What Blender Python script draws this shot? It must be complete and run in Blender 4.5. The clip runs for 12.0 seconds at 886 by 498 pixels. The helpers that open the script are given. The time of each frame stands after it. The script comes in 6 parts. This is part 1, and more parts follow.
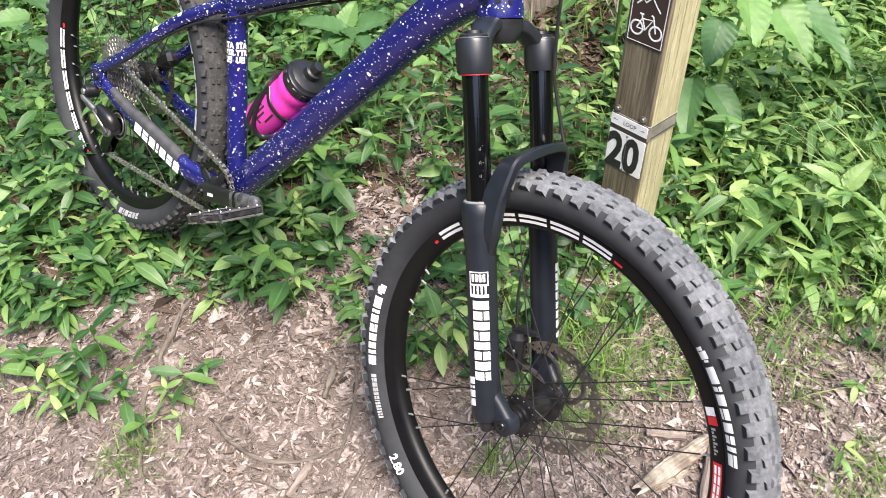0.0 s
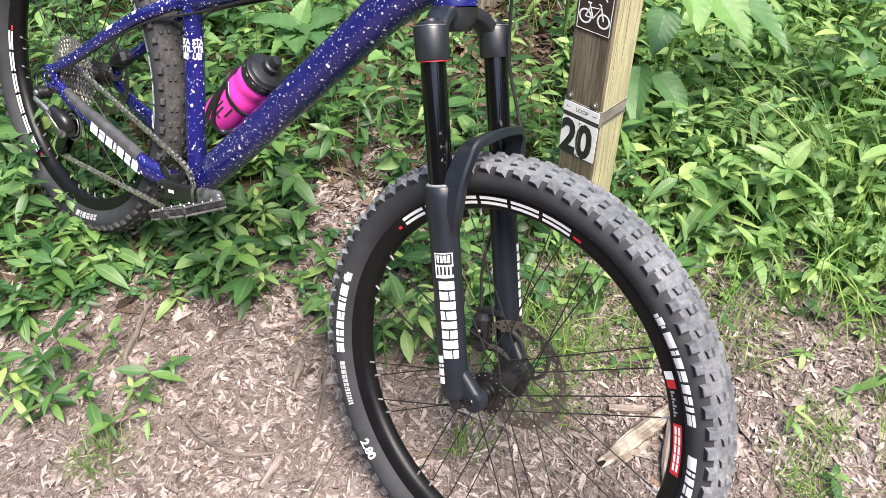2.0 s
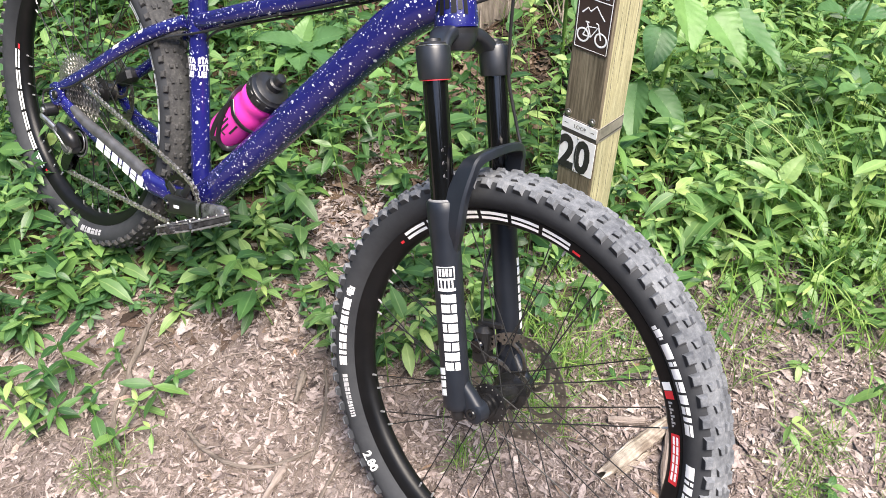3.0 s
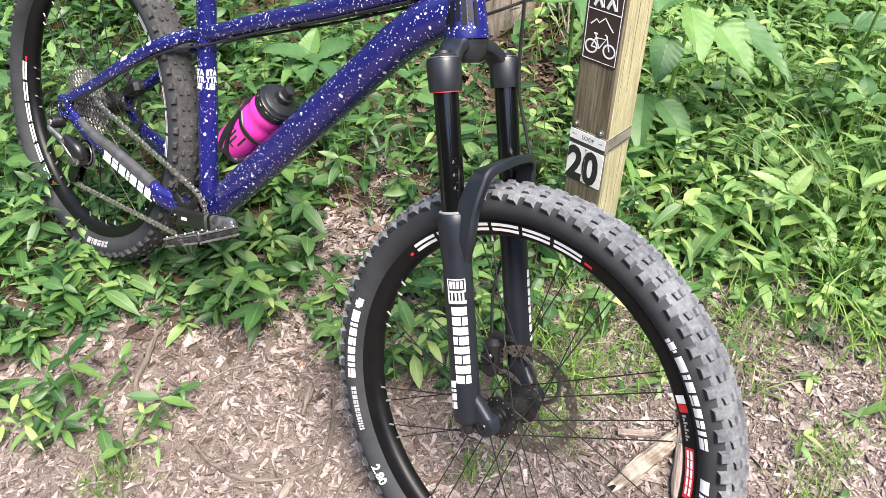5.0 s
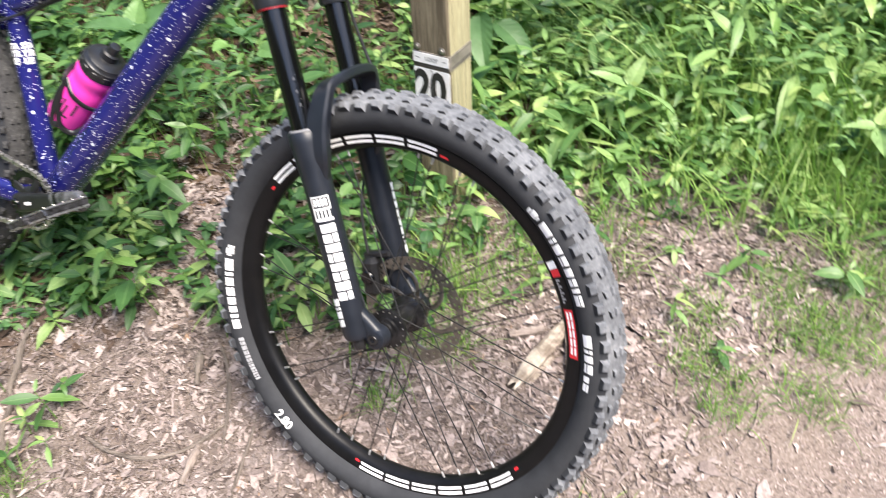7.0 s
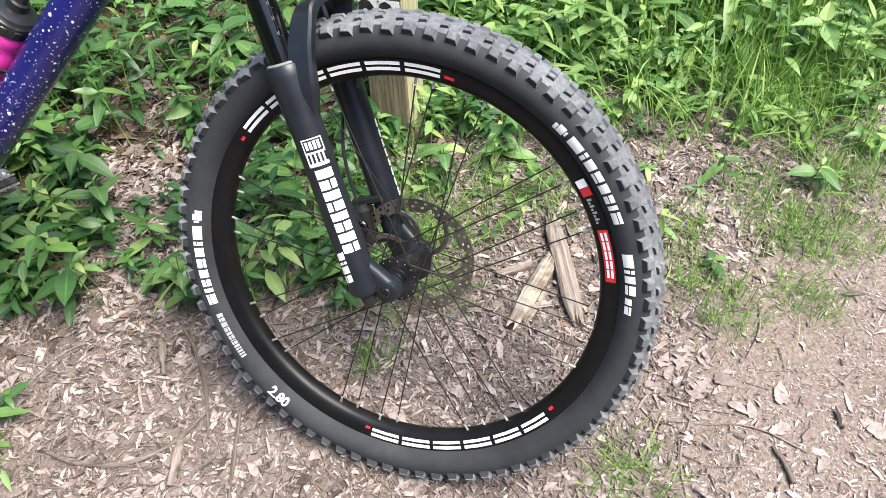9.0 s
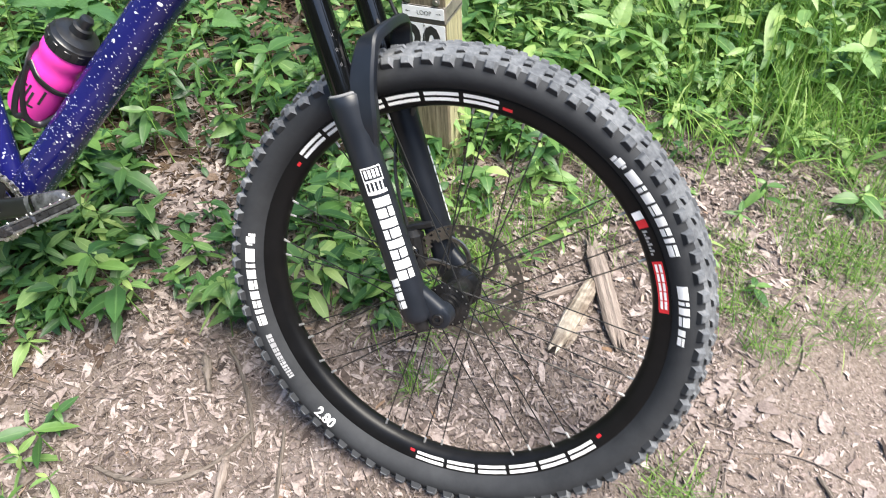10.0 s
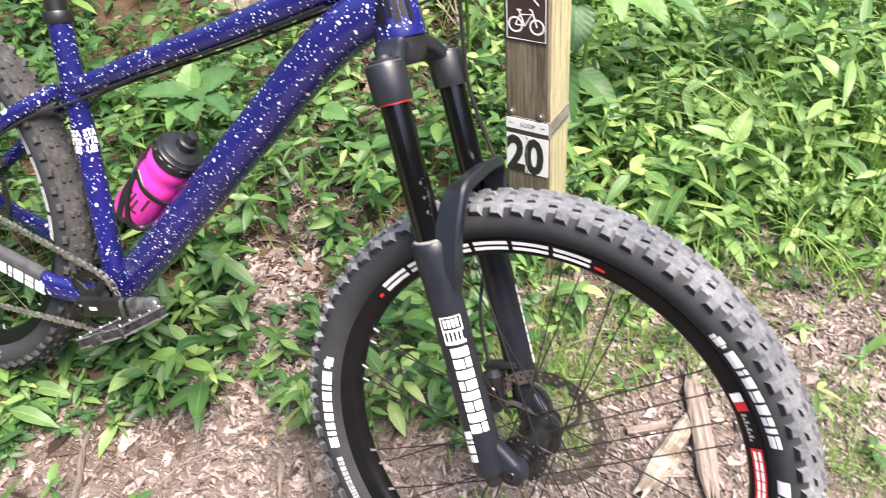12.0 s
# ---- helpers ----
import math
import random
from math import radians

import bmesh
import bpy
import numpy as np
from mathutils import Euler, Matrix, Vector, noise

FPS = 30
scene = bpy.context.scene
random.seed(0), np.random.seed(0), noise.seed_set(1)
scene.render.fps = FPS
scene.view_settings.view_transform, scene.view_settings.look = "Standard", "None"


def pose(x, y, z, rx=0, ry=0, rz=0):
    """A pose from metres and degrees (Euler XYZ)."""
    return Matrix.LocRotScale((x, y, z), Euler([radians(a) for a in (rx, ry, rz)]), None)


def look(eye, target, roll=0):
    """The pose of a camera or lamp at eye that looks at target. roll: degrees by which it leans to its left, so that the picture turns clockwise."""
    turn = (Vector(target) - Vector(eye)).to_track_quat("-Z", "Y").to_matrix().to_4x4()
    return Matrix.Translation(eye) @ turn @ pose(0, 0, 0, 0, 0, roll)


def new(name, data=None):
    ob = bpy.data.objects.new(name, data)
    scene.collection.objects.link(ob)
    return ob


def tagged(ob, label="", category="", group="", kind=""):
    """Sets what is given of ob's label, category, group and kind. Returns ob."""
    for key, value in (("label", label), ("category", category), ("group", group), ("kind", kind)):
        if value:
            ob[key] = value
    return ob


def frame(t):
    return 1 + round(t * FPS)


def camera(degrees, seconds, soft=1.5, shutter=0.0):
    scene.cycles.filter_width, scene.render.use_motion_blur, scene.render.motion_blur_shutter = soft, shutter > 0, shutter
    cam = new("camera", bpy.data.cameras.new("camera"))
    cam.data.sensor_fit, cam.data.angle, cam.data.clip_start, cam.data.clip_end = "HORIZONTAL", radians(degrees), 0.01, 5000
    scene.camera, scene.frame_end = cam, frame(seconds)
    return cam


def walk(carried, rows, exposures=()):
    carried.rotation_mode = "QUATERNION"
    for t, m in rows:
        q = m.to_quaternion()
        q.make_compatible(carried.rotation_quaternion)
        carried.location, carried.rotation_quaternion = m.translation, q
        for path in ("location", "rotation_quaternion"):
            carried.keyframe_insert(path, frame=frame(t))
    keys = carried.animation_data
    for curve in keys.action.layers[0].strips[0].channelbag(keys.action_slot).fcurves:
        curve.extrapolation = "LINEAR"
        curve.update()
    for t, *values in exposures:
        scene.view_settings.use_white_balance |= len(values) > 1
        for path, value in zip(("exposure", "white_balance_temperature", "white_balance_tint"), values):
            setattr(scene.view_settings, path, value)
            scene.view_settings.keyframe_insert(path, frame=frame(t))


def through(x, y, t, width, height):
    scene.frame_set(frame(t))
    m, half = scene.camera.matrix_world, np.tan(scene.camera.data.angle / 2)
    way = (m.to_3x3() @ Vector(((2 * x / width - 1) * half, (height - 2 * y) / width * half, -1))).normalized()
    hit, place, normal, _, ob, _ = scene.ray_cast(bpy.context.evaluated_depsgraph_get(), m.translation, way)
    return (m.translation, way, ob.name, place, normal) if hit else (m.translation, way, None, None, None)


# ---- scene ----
cam = camera(59.8, 12.0, 0.6, 0.5)
PATH = [
    (0, (0.0000, 0.0000, 1.2607), (-0.0000, 1.5035, -0.0582), -0.59),
    (0.5, (-0.0024, -0.0160, 1.2583), (0.0459, 1.4830, -0.0648), 0.04),
    (1, (-0.0091, -0.0247, 1.2591), (0.0688, 1.4711, -0.0662), 0.26),
    (1.5, (-0.0139, -0.0346, 1.2593), (0.0839, 1.4621, -0.0637), 0.23),
    (2, (-0.0129, -0.0398, 1.2615), (0.1000, 1.4612, -0.0554), 0.17),
    (2.5, (-0.0161, -0.0551, 1.2681), (0.1033, 1.4567, -0.0359), 0.16),
    (3, (-0.0200, -0.0572, 1.2756), (0.1002, 1.4681, -0.0124), 0.21),
    (5, (-0.0323, -0.0503, 1.2747), (0.0848, 1.4919, 0.0066), 0.02),
    (5.5, (-0.0345, -0.0508, 1.2714), (0.1082, 1.4856, -0.0010), -0.53),
    (6, (-0.0323, -0.0796, 1.2633), (0.1673, 1.4461, -0.0143), -1.32),
    (6.5, (-0.0199, -0.1202, 1.2470), (0.2738, 1.3819, -0.0404), -2.22),
    (7, (-0.0190, -0.1301, 1.1964), (0.3795, 1.3311, -0.1097), -3.44),
    (7.5, (-0.1027, -0.0318, 1.1226), (0.4388, 1.3344, -0.2339), -3.26),
    (7.7, (-0.1268, -0.0118, 1.1073), (0.4518, 1.3209, -0.2671), -3.26),
    (9.3, (-0.1625, -0.0119, 1.1148), (0.4660, 1.2753, -0.2810), -3.19),
    (9.5, (-0.1710, -0.0041, 1.1217), (0.4524, 1.2896, -0.2704), -3.24),
    (10, (-0.1959, 0.0195, 1.1387), (0.4054, 1.3393, -0.2385), -3.37),
    (10.5, (-0.1304, 0.0605, 1.1576), (0.4358, 1.4201, -0.1956), -3.57),
    (11, (-0.1064, 0.0913, 1.1744), (0.4095, 1.4945, -0.1540), -3.90),
    (11.5, (-0.1049, 0.0996, 1.1890), (0.3477, 1.5467, -0.1152), -4.55),
    (12, (-0.1164, 0.1204, 1.2067), (0.2660, 1.6108, -0.0710), -5.65),
]
walk(cam, [(t, look(eye, target, roll)) for t, eye, target, roll in PATH], [(0.0, 1.57, 6850.0, 14.0), (3.0, 1.63, 6850.0, 14.0), (6.5, 1.70, 6850.0, 14.0), (9.5, 1.58, 6650.0, 9.0), (11.5, 1.67, 6850.0, 14.0), (12.0, 1.87, 7050.0, 17.0)])

# ---- world and sun ----
world = bpy.data.worlds.new("sky")
scene.world = world
world.use_nodes = True
wn = world.node_tree
sky = wn.nodes.new("ShaderNodeTexSky")
sky.sky_type = "NISHITA"
sky.sun_disc = False
sky.sun_elevation = radians(58)
sky.sun_rotation = radians(155)
wn.links.new(sky.outputs["Color"], wn.nodes["Background"].inputs["Color"])
wn.nodes["Background"].inputs["Strength"].default_value = 0.15
sun = new("sun", bpy.data.lights.new("sun", "SUN"))
sun.data.energy = 3.65
sun.data.angle = radians(34)
sun.data.color = (1.0, 0.95, 0.86)
sun.matrix_world = look((0.9, -1.9, 4.2), (0, 0, 0))

# ---- materials ----
class Mat:
    """A small wrapper that builds node materials."""

    def __init__(self, name, rough=0.6, metal=0.0, spec=0.5):
        self.m = bpy.data.materials.new(name)
        self.m.use_nodes = True
        self.t = self.m.node_tree
        self.b = self.t.nodes["Principled BSDF"]
        self.b.inputs["Roughness"].default_value = rough
        self.b.inputs["Metallic"].default_value = metal
        self.b.inputs["Specular IOR Level"].default_value = spec
        self.co = self.t.nodes.new("ShaderNodeTexCoord").outputs["Object"]

    def node(self, kind, **kw):
        n = self.t.nodes.new(kind)
        for k, v in kw.items():
            n.inputs[k.replace("_", " ")].default_value = v
        return n

    def link(self, a, b):
        self.t.links.new(a, b)

    def scaled(self, s):
        n = self.node("ShaderNodeMapping")
        n.inputs["Scale"].default_value = s if isinstance(s, tuple) else (s, s, s)
        self.link(self.co, n.inputs["Vector"])
        return n.outputs["Vector"]

    def noise(self, scale, detail=4.0, rough=0.6, stretch=(1, 1, 1)):
        n = self.node("ShaderNodeTexNoise", Scale=scale, Detail=detail, Roughness=rough)
        self.link(self.scaled(stretch), n.inputs["Vector"])
        return n.outputs["Fac"]

    def ramp(self, fac, stops):
        n = self.t.nodes.new("ShaderNodeValToRGB")
        el = n.color_ramp.elements
        while len(el) < len(stops):
            el.new(0.5)
        for e, (p, c) in zip(el, stops):
            e.position = p
            e.color = (*c, 1) if len(c) == 3 else c
        self.link(fac, n.inputs["Fac"])
        return n.outputs["Color"]

    def mix(self, fac, a, b, how="MIX"):
        n = self.t.nodes.new("ShaderNodeMix")
        n.data_type, n.blend_type = "RGBA", how
        for s, v in ((n.inputs[0], fac), (n.inputs[6], a), (n.inputs[7], b)):
            if isinstance(v, (int, float)):
                s.default_value = v
            elif isinstance(v, tuple):
                s.default_value = (*v, 1)
            else:
                self.link(v, s)
        return n.outputs[2]

    def bump(self, height, strength=0.3, dist=0.002):
        n = self.node("ShaderNodeBump", Strength=strength, Distance=dist)
        self.link(height, n.inputs["Height"])
        self.link(n.outputs["Normal"], self.b.inputs["Normal"])

    def colour(self, c):
        if isinstance(c, tuple):
            self.b.inputs["Base Color"].default_value = (*c, 1)
        else:
            self.link(c, self.b.inputs["Base Color"])
        return self

    def rough(self, fac, lo, hi):
        n = self.t.nodes.new("ShaderNodeMapRange")
        n.inputs["To Min"].default_value, n.inputs["To Max"].default_value = lo, hi
        self.link(fac, n.inputs["Value"])
        self.link(n.outputs["Result"], self.b.inputs["Roughness"])


def simple(name, c, rough=0.5, metal=0.0, var=0.25, scale=60.0, bump=0.0, dust=0.0):
    m = Mat(name, rough, metal)
    f = m.noise(scale)
    lo, hi = tuple(v * (1 - var) for v in c), tuple(min(1, v * (1 + var)) for v in c)
    col = m.ramp(f, [(0.3, lo), (0.7, hi)])
    if dust:
        g = m.ramp(m.noise(23.0, 6.0, 0.7), [(0.45, (0, 0, 0)), (0.75, (dust, dust, dust))])
        col = m.mix(g, col, (0.3, 0.26, 0.22))
    m.colour(col)
    m.rough(m.noise(scale * 0.5), max(0.05, rough - 0.12), min(1, rough + 0.12))
    if bump:
        m.bump(m.noise(scale * 6), bump, 0.0006)
    return m.m


def leaf_material(name, dark, mid, light, rough=0.45, through=0.35, single=False):
    m = Mat(name, rough)
    pick = m.t.nodes.new("ShaderNodeObjectInfo").outputs["Random"] if single else m.t.nodes.new("ShaderNodeNewGeometry").outputs["Random Per Island"]
    col = m.ramp(pick, [(0.0, dark), (0.62, mid), (0.86, tuple(0.5 * (p + q) for p, q in zip(mid, light))), (1.0, light)])
    blot = m.ramp(m.noise(26.0), [(0.3, (0.72, 0.76, 0.66)), (0.7, (1.08, 1.06, 1.0))])
    col = m.mix(1.0, col, blot, "MULTIPLY")
    # paler midrib and veins
    rib = m.t.nodes.new("ShaderNodeAttribute")
    rib.attribute_name = "rib"
    vein = m.ramp(rib.outputs["Fac"], [(0.86, (0, 0, 0)), (1.0, (0.28, 0.28, 0.28))])
    col = m.mix(vein, col, tuple(min(1.0, v * 1.3 + 0.04) for v in light))
    m.colour(col)
    m.bump(m.noise(200.0), 0.3, 0.0015)
    m.rough(m.noise(35.0), rough - 0.12, rough + 0.15)
    tr = m.t.nodes.new("ShaderNodeBsdfTranslucent")
    warm = m.mix(0.3, col, (0.17, 0.40, 0.045))
    m.link(warm, tr.inputs["Color"])
    mx = m.t.nodes.new("ShaderNodeMixShader")
    mx.inputs[0].default_value = through
    m.link(m.b.outputs[0], mx.inputs[1])
    m.link(tr.outputs[0], mx.inputs[2])
    m.link(mx.outputs[0], m.t.nodes["Material Output"].inputs["Surface"])
    return m.m


def speckled_paint():
    m = Mat("speckled_blue_paint", 0.27)
    base = m.ramp(m.noise(5.0, 2.0), [(0.3, (0.0055, 0.0065, 0.074)), (0.7, (0.010, 0.0105, 0.112))])
    col = base
    for scale, keep, size in ((80.0, 0.80, 0.30), (150.0, 0.66, 0.30), (290.0, 0.52, 0.32)):
        v = m.node("ShaderNodeTexVoronoi", Scale=scale)
        wob = m.node("ShaderNodeTexNoise", Scale=scale * 1.3, Detail=2.0)
        m.link(m.co, wob.inputs["Vector"])
        off = m.t.nodes.new("ShaderNodeVectorMath")
        off.operation = "MULTIPLY_ADD"
        m.link(wob.outputs["Color"], off.inputs[0])
        off.inputs[1].default_value = (0.55 / scale,) * 3
        m.link(m.co, off.inputs[2])
        m.link(off.outputs[0], v.inputs["Vector"])
        sep = m.t.nodes.new("ShaderNodeSeparateColor")
        m.link(v.outputs["Color"], sep.inputs["Color"])
        # each cell's own random value sets the radius of its drop
        r = m.t.nodes.new("ShaderNodeMapRange")
        r.inputs["From Min"].default_value, r.inputs["From Max"].default_value = keep, 1.0
        r.inputs["To Min"].default_value, r.inputs["To Max"].default_value = 0.0, size
        m.link(sep.outputs[0], r.inputs["Value"])
        lt = m.t.nodes.new("ShaderNodeMath")
        lt.operation = "LESS_THAN"
        m.link(v.outputs["Distance"], lt.inputs[0])
        m.link(r.outputs["Result"], lt.inputs[1])
        col = m.mix(lt.outputs[0], col, (0.75, 0.76, 0.82))
    m.colour(col)
    m.b.inputs["Coat Weight"].default_value = 0.35
    m.b.inputs["Coat Roughness"].default_value = 0.07
    return m.m


def rubber():
    m = Mat("tyre_rubber", 0.78, spec=0.3)
    dusty = m.ramp(m.noise(14.0, 6.0, 0.7), [(0.35, (0.020, 0.0215, 0.0245)), (0.8, (0.040, 0.042, 0.046))])
    m.colour(dusty)
    m.bump(m.noise(420.0), 0.2, 0.0006)
    return m.m


def tread_rubber(name, tones):
    m = Mat(name, 0.88, spec=0.2)
    f = m.noise(120.0, 6.0, 0.75)
    m.colour(m.mix(1.0, m.ramp(f, tones), m.ramp(m.noise(17.0, 4.0, 0.7), [(0.35, (0.62, 0.63, 0.65)), (0.65, (1.2, 1.2, 1.19))]), "MULTIPLY"))
    m.bump(m.noise(350.0), 0.35, 0.0008)
    return m.m


def weathered_wood(name, tones):
    m = Mat(name, 0.85, spec=0.2)
    grain = m.noise(9.0, 5.0, 0.6, (15, 15, 0.55))
    fine = m.noise(40.0, 4.0, 0.6, (14, 14, 0.7))
    big = m.noise(6.0, 4.0, 0.6, (1, 1, 0.5))
    a = m.ramp(grain, [(0.3, tones[0]), (0.5, tones[1]), (0.72, tones[2])])
    a = m.mix(1.0, a, m.ramp(fine, [(0.35, (0.72, 0.72, 0.72)), (0.6, (1.06, 1.06, 1.06))]), "MULTIPLY")
    stain = m.ramp(big, [(0.35, (0.72, 0.74, 0.68)), (0.65, (1.08, 1.06, 1.0))])
    m.colour(m.mix(1.0, a, stain, "MULTIPLY"))
    m.bump(grain, 0.5, 0.0015)
    return m.m


def soil():
    m = Mat("trail_soil", 0.95, spec=0.1)
    f1, f2, f3 = m.noise(3.0, 5.0), m.noise(38.0, 8.0, 0.75), m.noise(160.0, 4.0, 0.7)
    c = m.ramp(f2, [(0.28, (0.07, 0.054, 0.048)), (0.5, (0.175, 0.144, 0.133)), (0.74, (0.32, 0.277, 0.262))])
    c = m.mix(m.ramp(f1, [(0.4, (0, 0, 0)), (0.65, (0.55, 0.55, 0.55))]), c, (0.14, 0.105, 0.075))
    c = m.mix(m.ramp(f3, [(0.6, (0, 0, 0)), (0.72, (0.6, 0.6, 0.6))]), c, (0.47, 0.415, 0.37))
    sep = m.t.nodes.new("ShaderNodeSeparateXYZ")
    m.link(m.co, sep.inputs[0])
    # worn pale earth on the open trail
    away = m.t.nodes.new("ShaderNodeVectorMath")
    away.operation = "DISTANCE"
    away.inputs[1].default_value = (0.95, 0.25, 0.02)
    m.link(m.co, away.inputs[0])
    worn = m.t.nodes.new("ShaderNodeMath")
    worn.operation = "MULTIPLY_ADD"
    m.link(f1, worn.inputs[0])
    worn.inputs[1].default_value = 0.5
    m.link(away.outputs["Value"], worn.inputs[2])
    wear = m.t.nodes.new("ShaderNodeMapRange")
    wear.inputs["From Min"].default_value, wear.inputs["From Max"].default_value = 0.72, 1.1
    wear.inputs["To Min"].default_value, wear.inputs["To Max"].default_value = 0.8, 0.0
    m.link(worn.outputs[0], wear.inputs["Value"])
    earth = m.ramp(f3, [(0.3, (0.10, 0.075, 0.062)), (0.5, (0.205, 0.164, 0.140)), (0.72, (0.325, 0.275, 0.245))])
    c = m.mix(wear.outputs["Result"], c, earth)
    edge = m.t.nodes.new("ShaderNodeMath")
    edge.operation = "MULTIPLY_ADD"
    m.link(f1, edge.inputs[0])
    edge.inputs[1].default_value = 0.5
    m.link(sep.outputs["Y"], edge.inputs[2])
    mould = m.ramp(f2, [(0.3, (0.035, 0.024, 0.016)), (0.7, (0.13, 0.09, 0.06))])
    span = m.t.nodes.new("ShaderNodeMapRange")
    span.inputs["From Min"].default_value, span.inputs["From Max"].default_value = 1.38, 1.62
    m.link(edge.outputs[0], span.inputs["Value"])
    c = m.mix(span.outputs["Result"], c, mould)
    m.colour(c)
    m.bump(m.mix(0.4, f2, f3), 0.9, 0.012)
    return m.m


def dead_leaf(name="dead_leaf", tone=(1.0, 1.0, 1.0)):
    m = Mat(name, 0.8, spec=0.2)
    geo = m.t.nodes.new("ShaderNodeNewGeometry")
    c = m.ramp(geo.outputs["Random Per Island"], [(0.0, (0.045, 0.034, 0.030)), (0.18, (0.14, 0.110, 0.100)), (0.5, (0.268, 0.218, 0.202)), (0.8, (0.335, 0.280, 0.260)), (0.975, (0.41, 0.352, 0.328)), (1.0, (0.26, 0.165, 0.105))])
    c = m.mix(1.0, c, m.ramp(m.noise(140.0, 5.0, 0.7), [(0.3, (0.5, 0.48, 0.46)), (0.6, (1.05, 1.05, 1.05))]), "MULTIPLY")
    c = m.mix(1.0, c, tone, "MULTIPLY")
    m.colour(c)
    m.bump(m.noise(120.0), 0.4, 0.002)
    return m.m


def riven_wood():
    m = Mat("pale_split_wood", 0.85, spec=0.2)
    f = m.noise(14.0, 7.0, 0.65, (5.5, 5.5, 0.35))
    rot = m.ramp(m.noise(17.0, 4.0, 0.6), [(0.40, (0.42, 0.39, 0.37)), (0.56, (1.0, 1.0, 1.0))])
    m.colour(m.mix(1.0, m.ramp(f, [(0.34, (0.13, 0.10, 0.08)), (0.44, (0.35, 0.295, 0.245)), (0.62, (0.55, 0.495, 0.41))]), rot, "MULTIPLY"))
    m.bump(f, 0.9, 0.010)
    return m.m


def bark(name, lo, hi, stretch=(2.2, 2.2, 0.5)):
    m = Mat(name, 0.9, spec=0.15)
    f = m.noise(16.0, 8.0, 0.7, stretch)
    m.colour(m.ramp(f, [(0.3, lo), (0.7, hi)]))
    m.bump(f, 0.8, 0.012)
    return m.m


PAINT, RUBBER = speckled_paint(), rubber()
TREAD = tread_rubber("dusty_tread_rubber", [(0.28, (0.085, 0.09, 0.098)), (0.5, (0.125, 0.131, 0.141)), (0.76, (0.21, 0.215, 0.226))])
TREAD_DARK = tread_rubber("worn_tread_rubber", [(0.28, (0.03, 0.03, 0.031)), (0.55, (0.06, 0.059, 0.058)), (0.78, (0.14, 0.135, 0.13))])
BLACK = simple("satin_black_metal", (0.010, 0.010, 0.011), 0.38, 0.0, 0.2, 30, 0.1)
FORK_BLACK = simple("matt_black_magnesium", (0.0095, 0.0118, 0.0170), 0.38, 0.0, 0.15, 40, 0.1, 0.0)
CROWN_GREY = simple("forged_black_crown", (0.0115, 0.0132, 0.0168), 0.36, 0.0, 0.15, 40, 0.1, 0.0)
GLOSS = simple("gloss_black_anodised", (0.003, 0.003, 0.0035), 0.07, 0.0, 0.2, 20)
RIM = simple("black_rim", (0.005, 0.005, 0.0055), 0.38, 0.0, 0.2, 30, 0.0, 0.01)
WHITE = simple("white_print", (0.84, 0.84, 0.83), 0.5, 0.0, 0.06, 80)
RED_DARK = simple("dark_red_anodised", (0.3, 0.012, 0.02), 0.4)
RED = simple("red_print", (0.62, 0.02, 0.03), 0.45, 0.0, 0.1, 80)
FAINT = simple("faint_grey_print", (0.1, 0.1, 0.105), 0.4)
GREYPRINT = simple("grey_print", (0.3, 0.3, 0.31), 0.5)
STEEL = simple("worn_steel", (0.38, 0.37, 0.355), 0.35, 0.9, 0.35, 90)
ROTOR = simple("brake_rotor_steel", (0.24, 0.225, 0.205), 0.30, 0.92, 0.25, 90)
CHAINMAT = simple("oily_chain_steel", (0.42, 0.41, 0.39), 0.28, 0.9, 0.5, 160)
SPOKE = simple("black_spoke", (0.02, 0.02, 0.02), 0.35, 0.3)
NIPPLE = simple("pale_alloy_nipple", (0.45, 0.45, 0.45), 0.35, 0.6)
ALLOY = simple("scuffed_bright_alloy", (0.42, 0.42, 0.43), 0.3, 0.85, 0.5, 70, 0.2)
PEDAL = simple("scuffed_black_alloy", (0.035, 0.035, 0.038), 0.2, 0.4, 0.8, 60, 0.25)
HUB = simple("satin_black_hub", (0.014, 0.014, 0.015), 0.2, 0.3, 0.3, 60)
SEAL = simple("pale_wiper_lip", (0.22, 0.22, 0.225), 0.5)
BACKDROP_GREEN = simple("backdrop_green", (0.035, 0.06, 0.02), 0.9, 0.0, 0.75, 0.9)
PINK = simple("pink_plastic", (0.78, 0.045, 0.38), 0.32, 0.0, 0.06, 12)
CAPBLACK = simple("soft_black_plastic", (0.012, 0.0125, 0.014), 0.34, 0.0, 0.2, 50, 0.15)
HOSE = simple("black_hose", (0.015, 0.015, 0.016), 0.35)
GUARD = simple("scuffed_grey_guard", (0.06, 0.06, 0.063), 0.34, 0.0, 0.4, 45, 0.2)
CLEAR_BOOT = simple("scuffed_clear_boot", (0.085, 0.087, 0.092), 0.16, 0.4, 0.85, 70, 0.3)
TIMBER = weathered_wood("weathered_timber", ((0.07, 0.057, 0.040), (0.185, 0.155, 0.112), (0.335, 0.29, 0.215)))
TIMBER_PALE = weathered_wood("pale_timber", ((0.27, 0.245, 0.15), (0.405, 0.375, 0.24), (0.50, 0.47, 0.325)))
BROWN_SIGN = simple("brown_sign", (0.05, 0.032, 0.028), 0.45, 0.0, 0.12, 30)
BAND_DARK = simple("grimy_band", (0.05, 0.045, 0.04), 0.6, 0.0, 0.5, 60)
BAND = simple("grey_band", (0.24, 0.22, 0.19), 0.5, 0.3, 0.35, 40, 0.2)
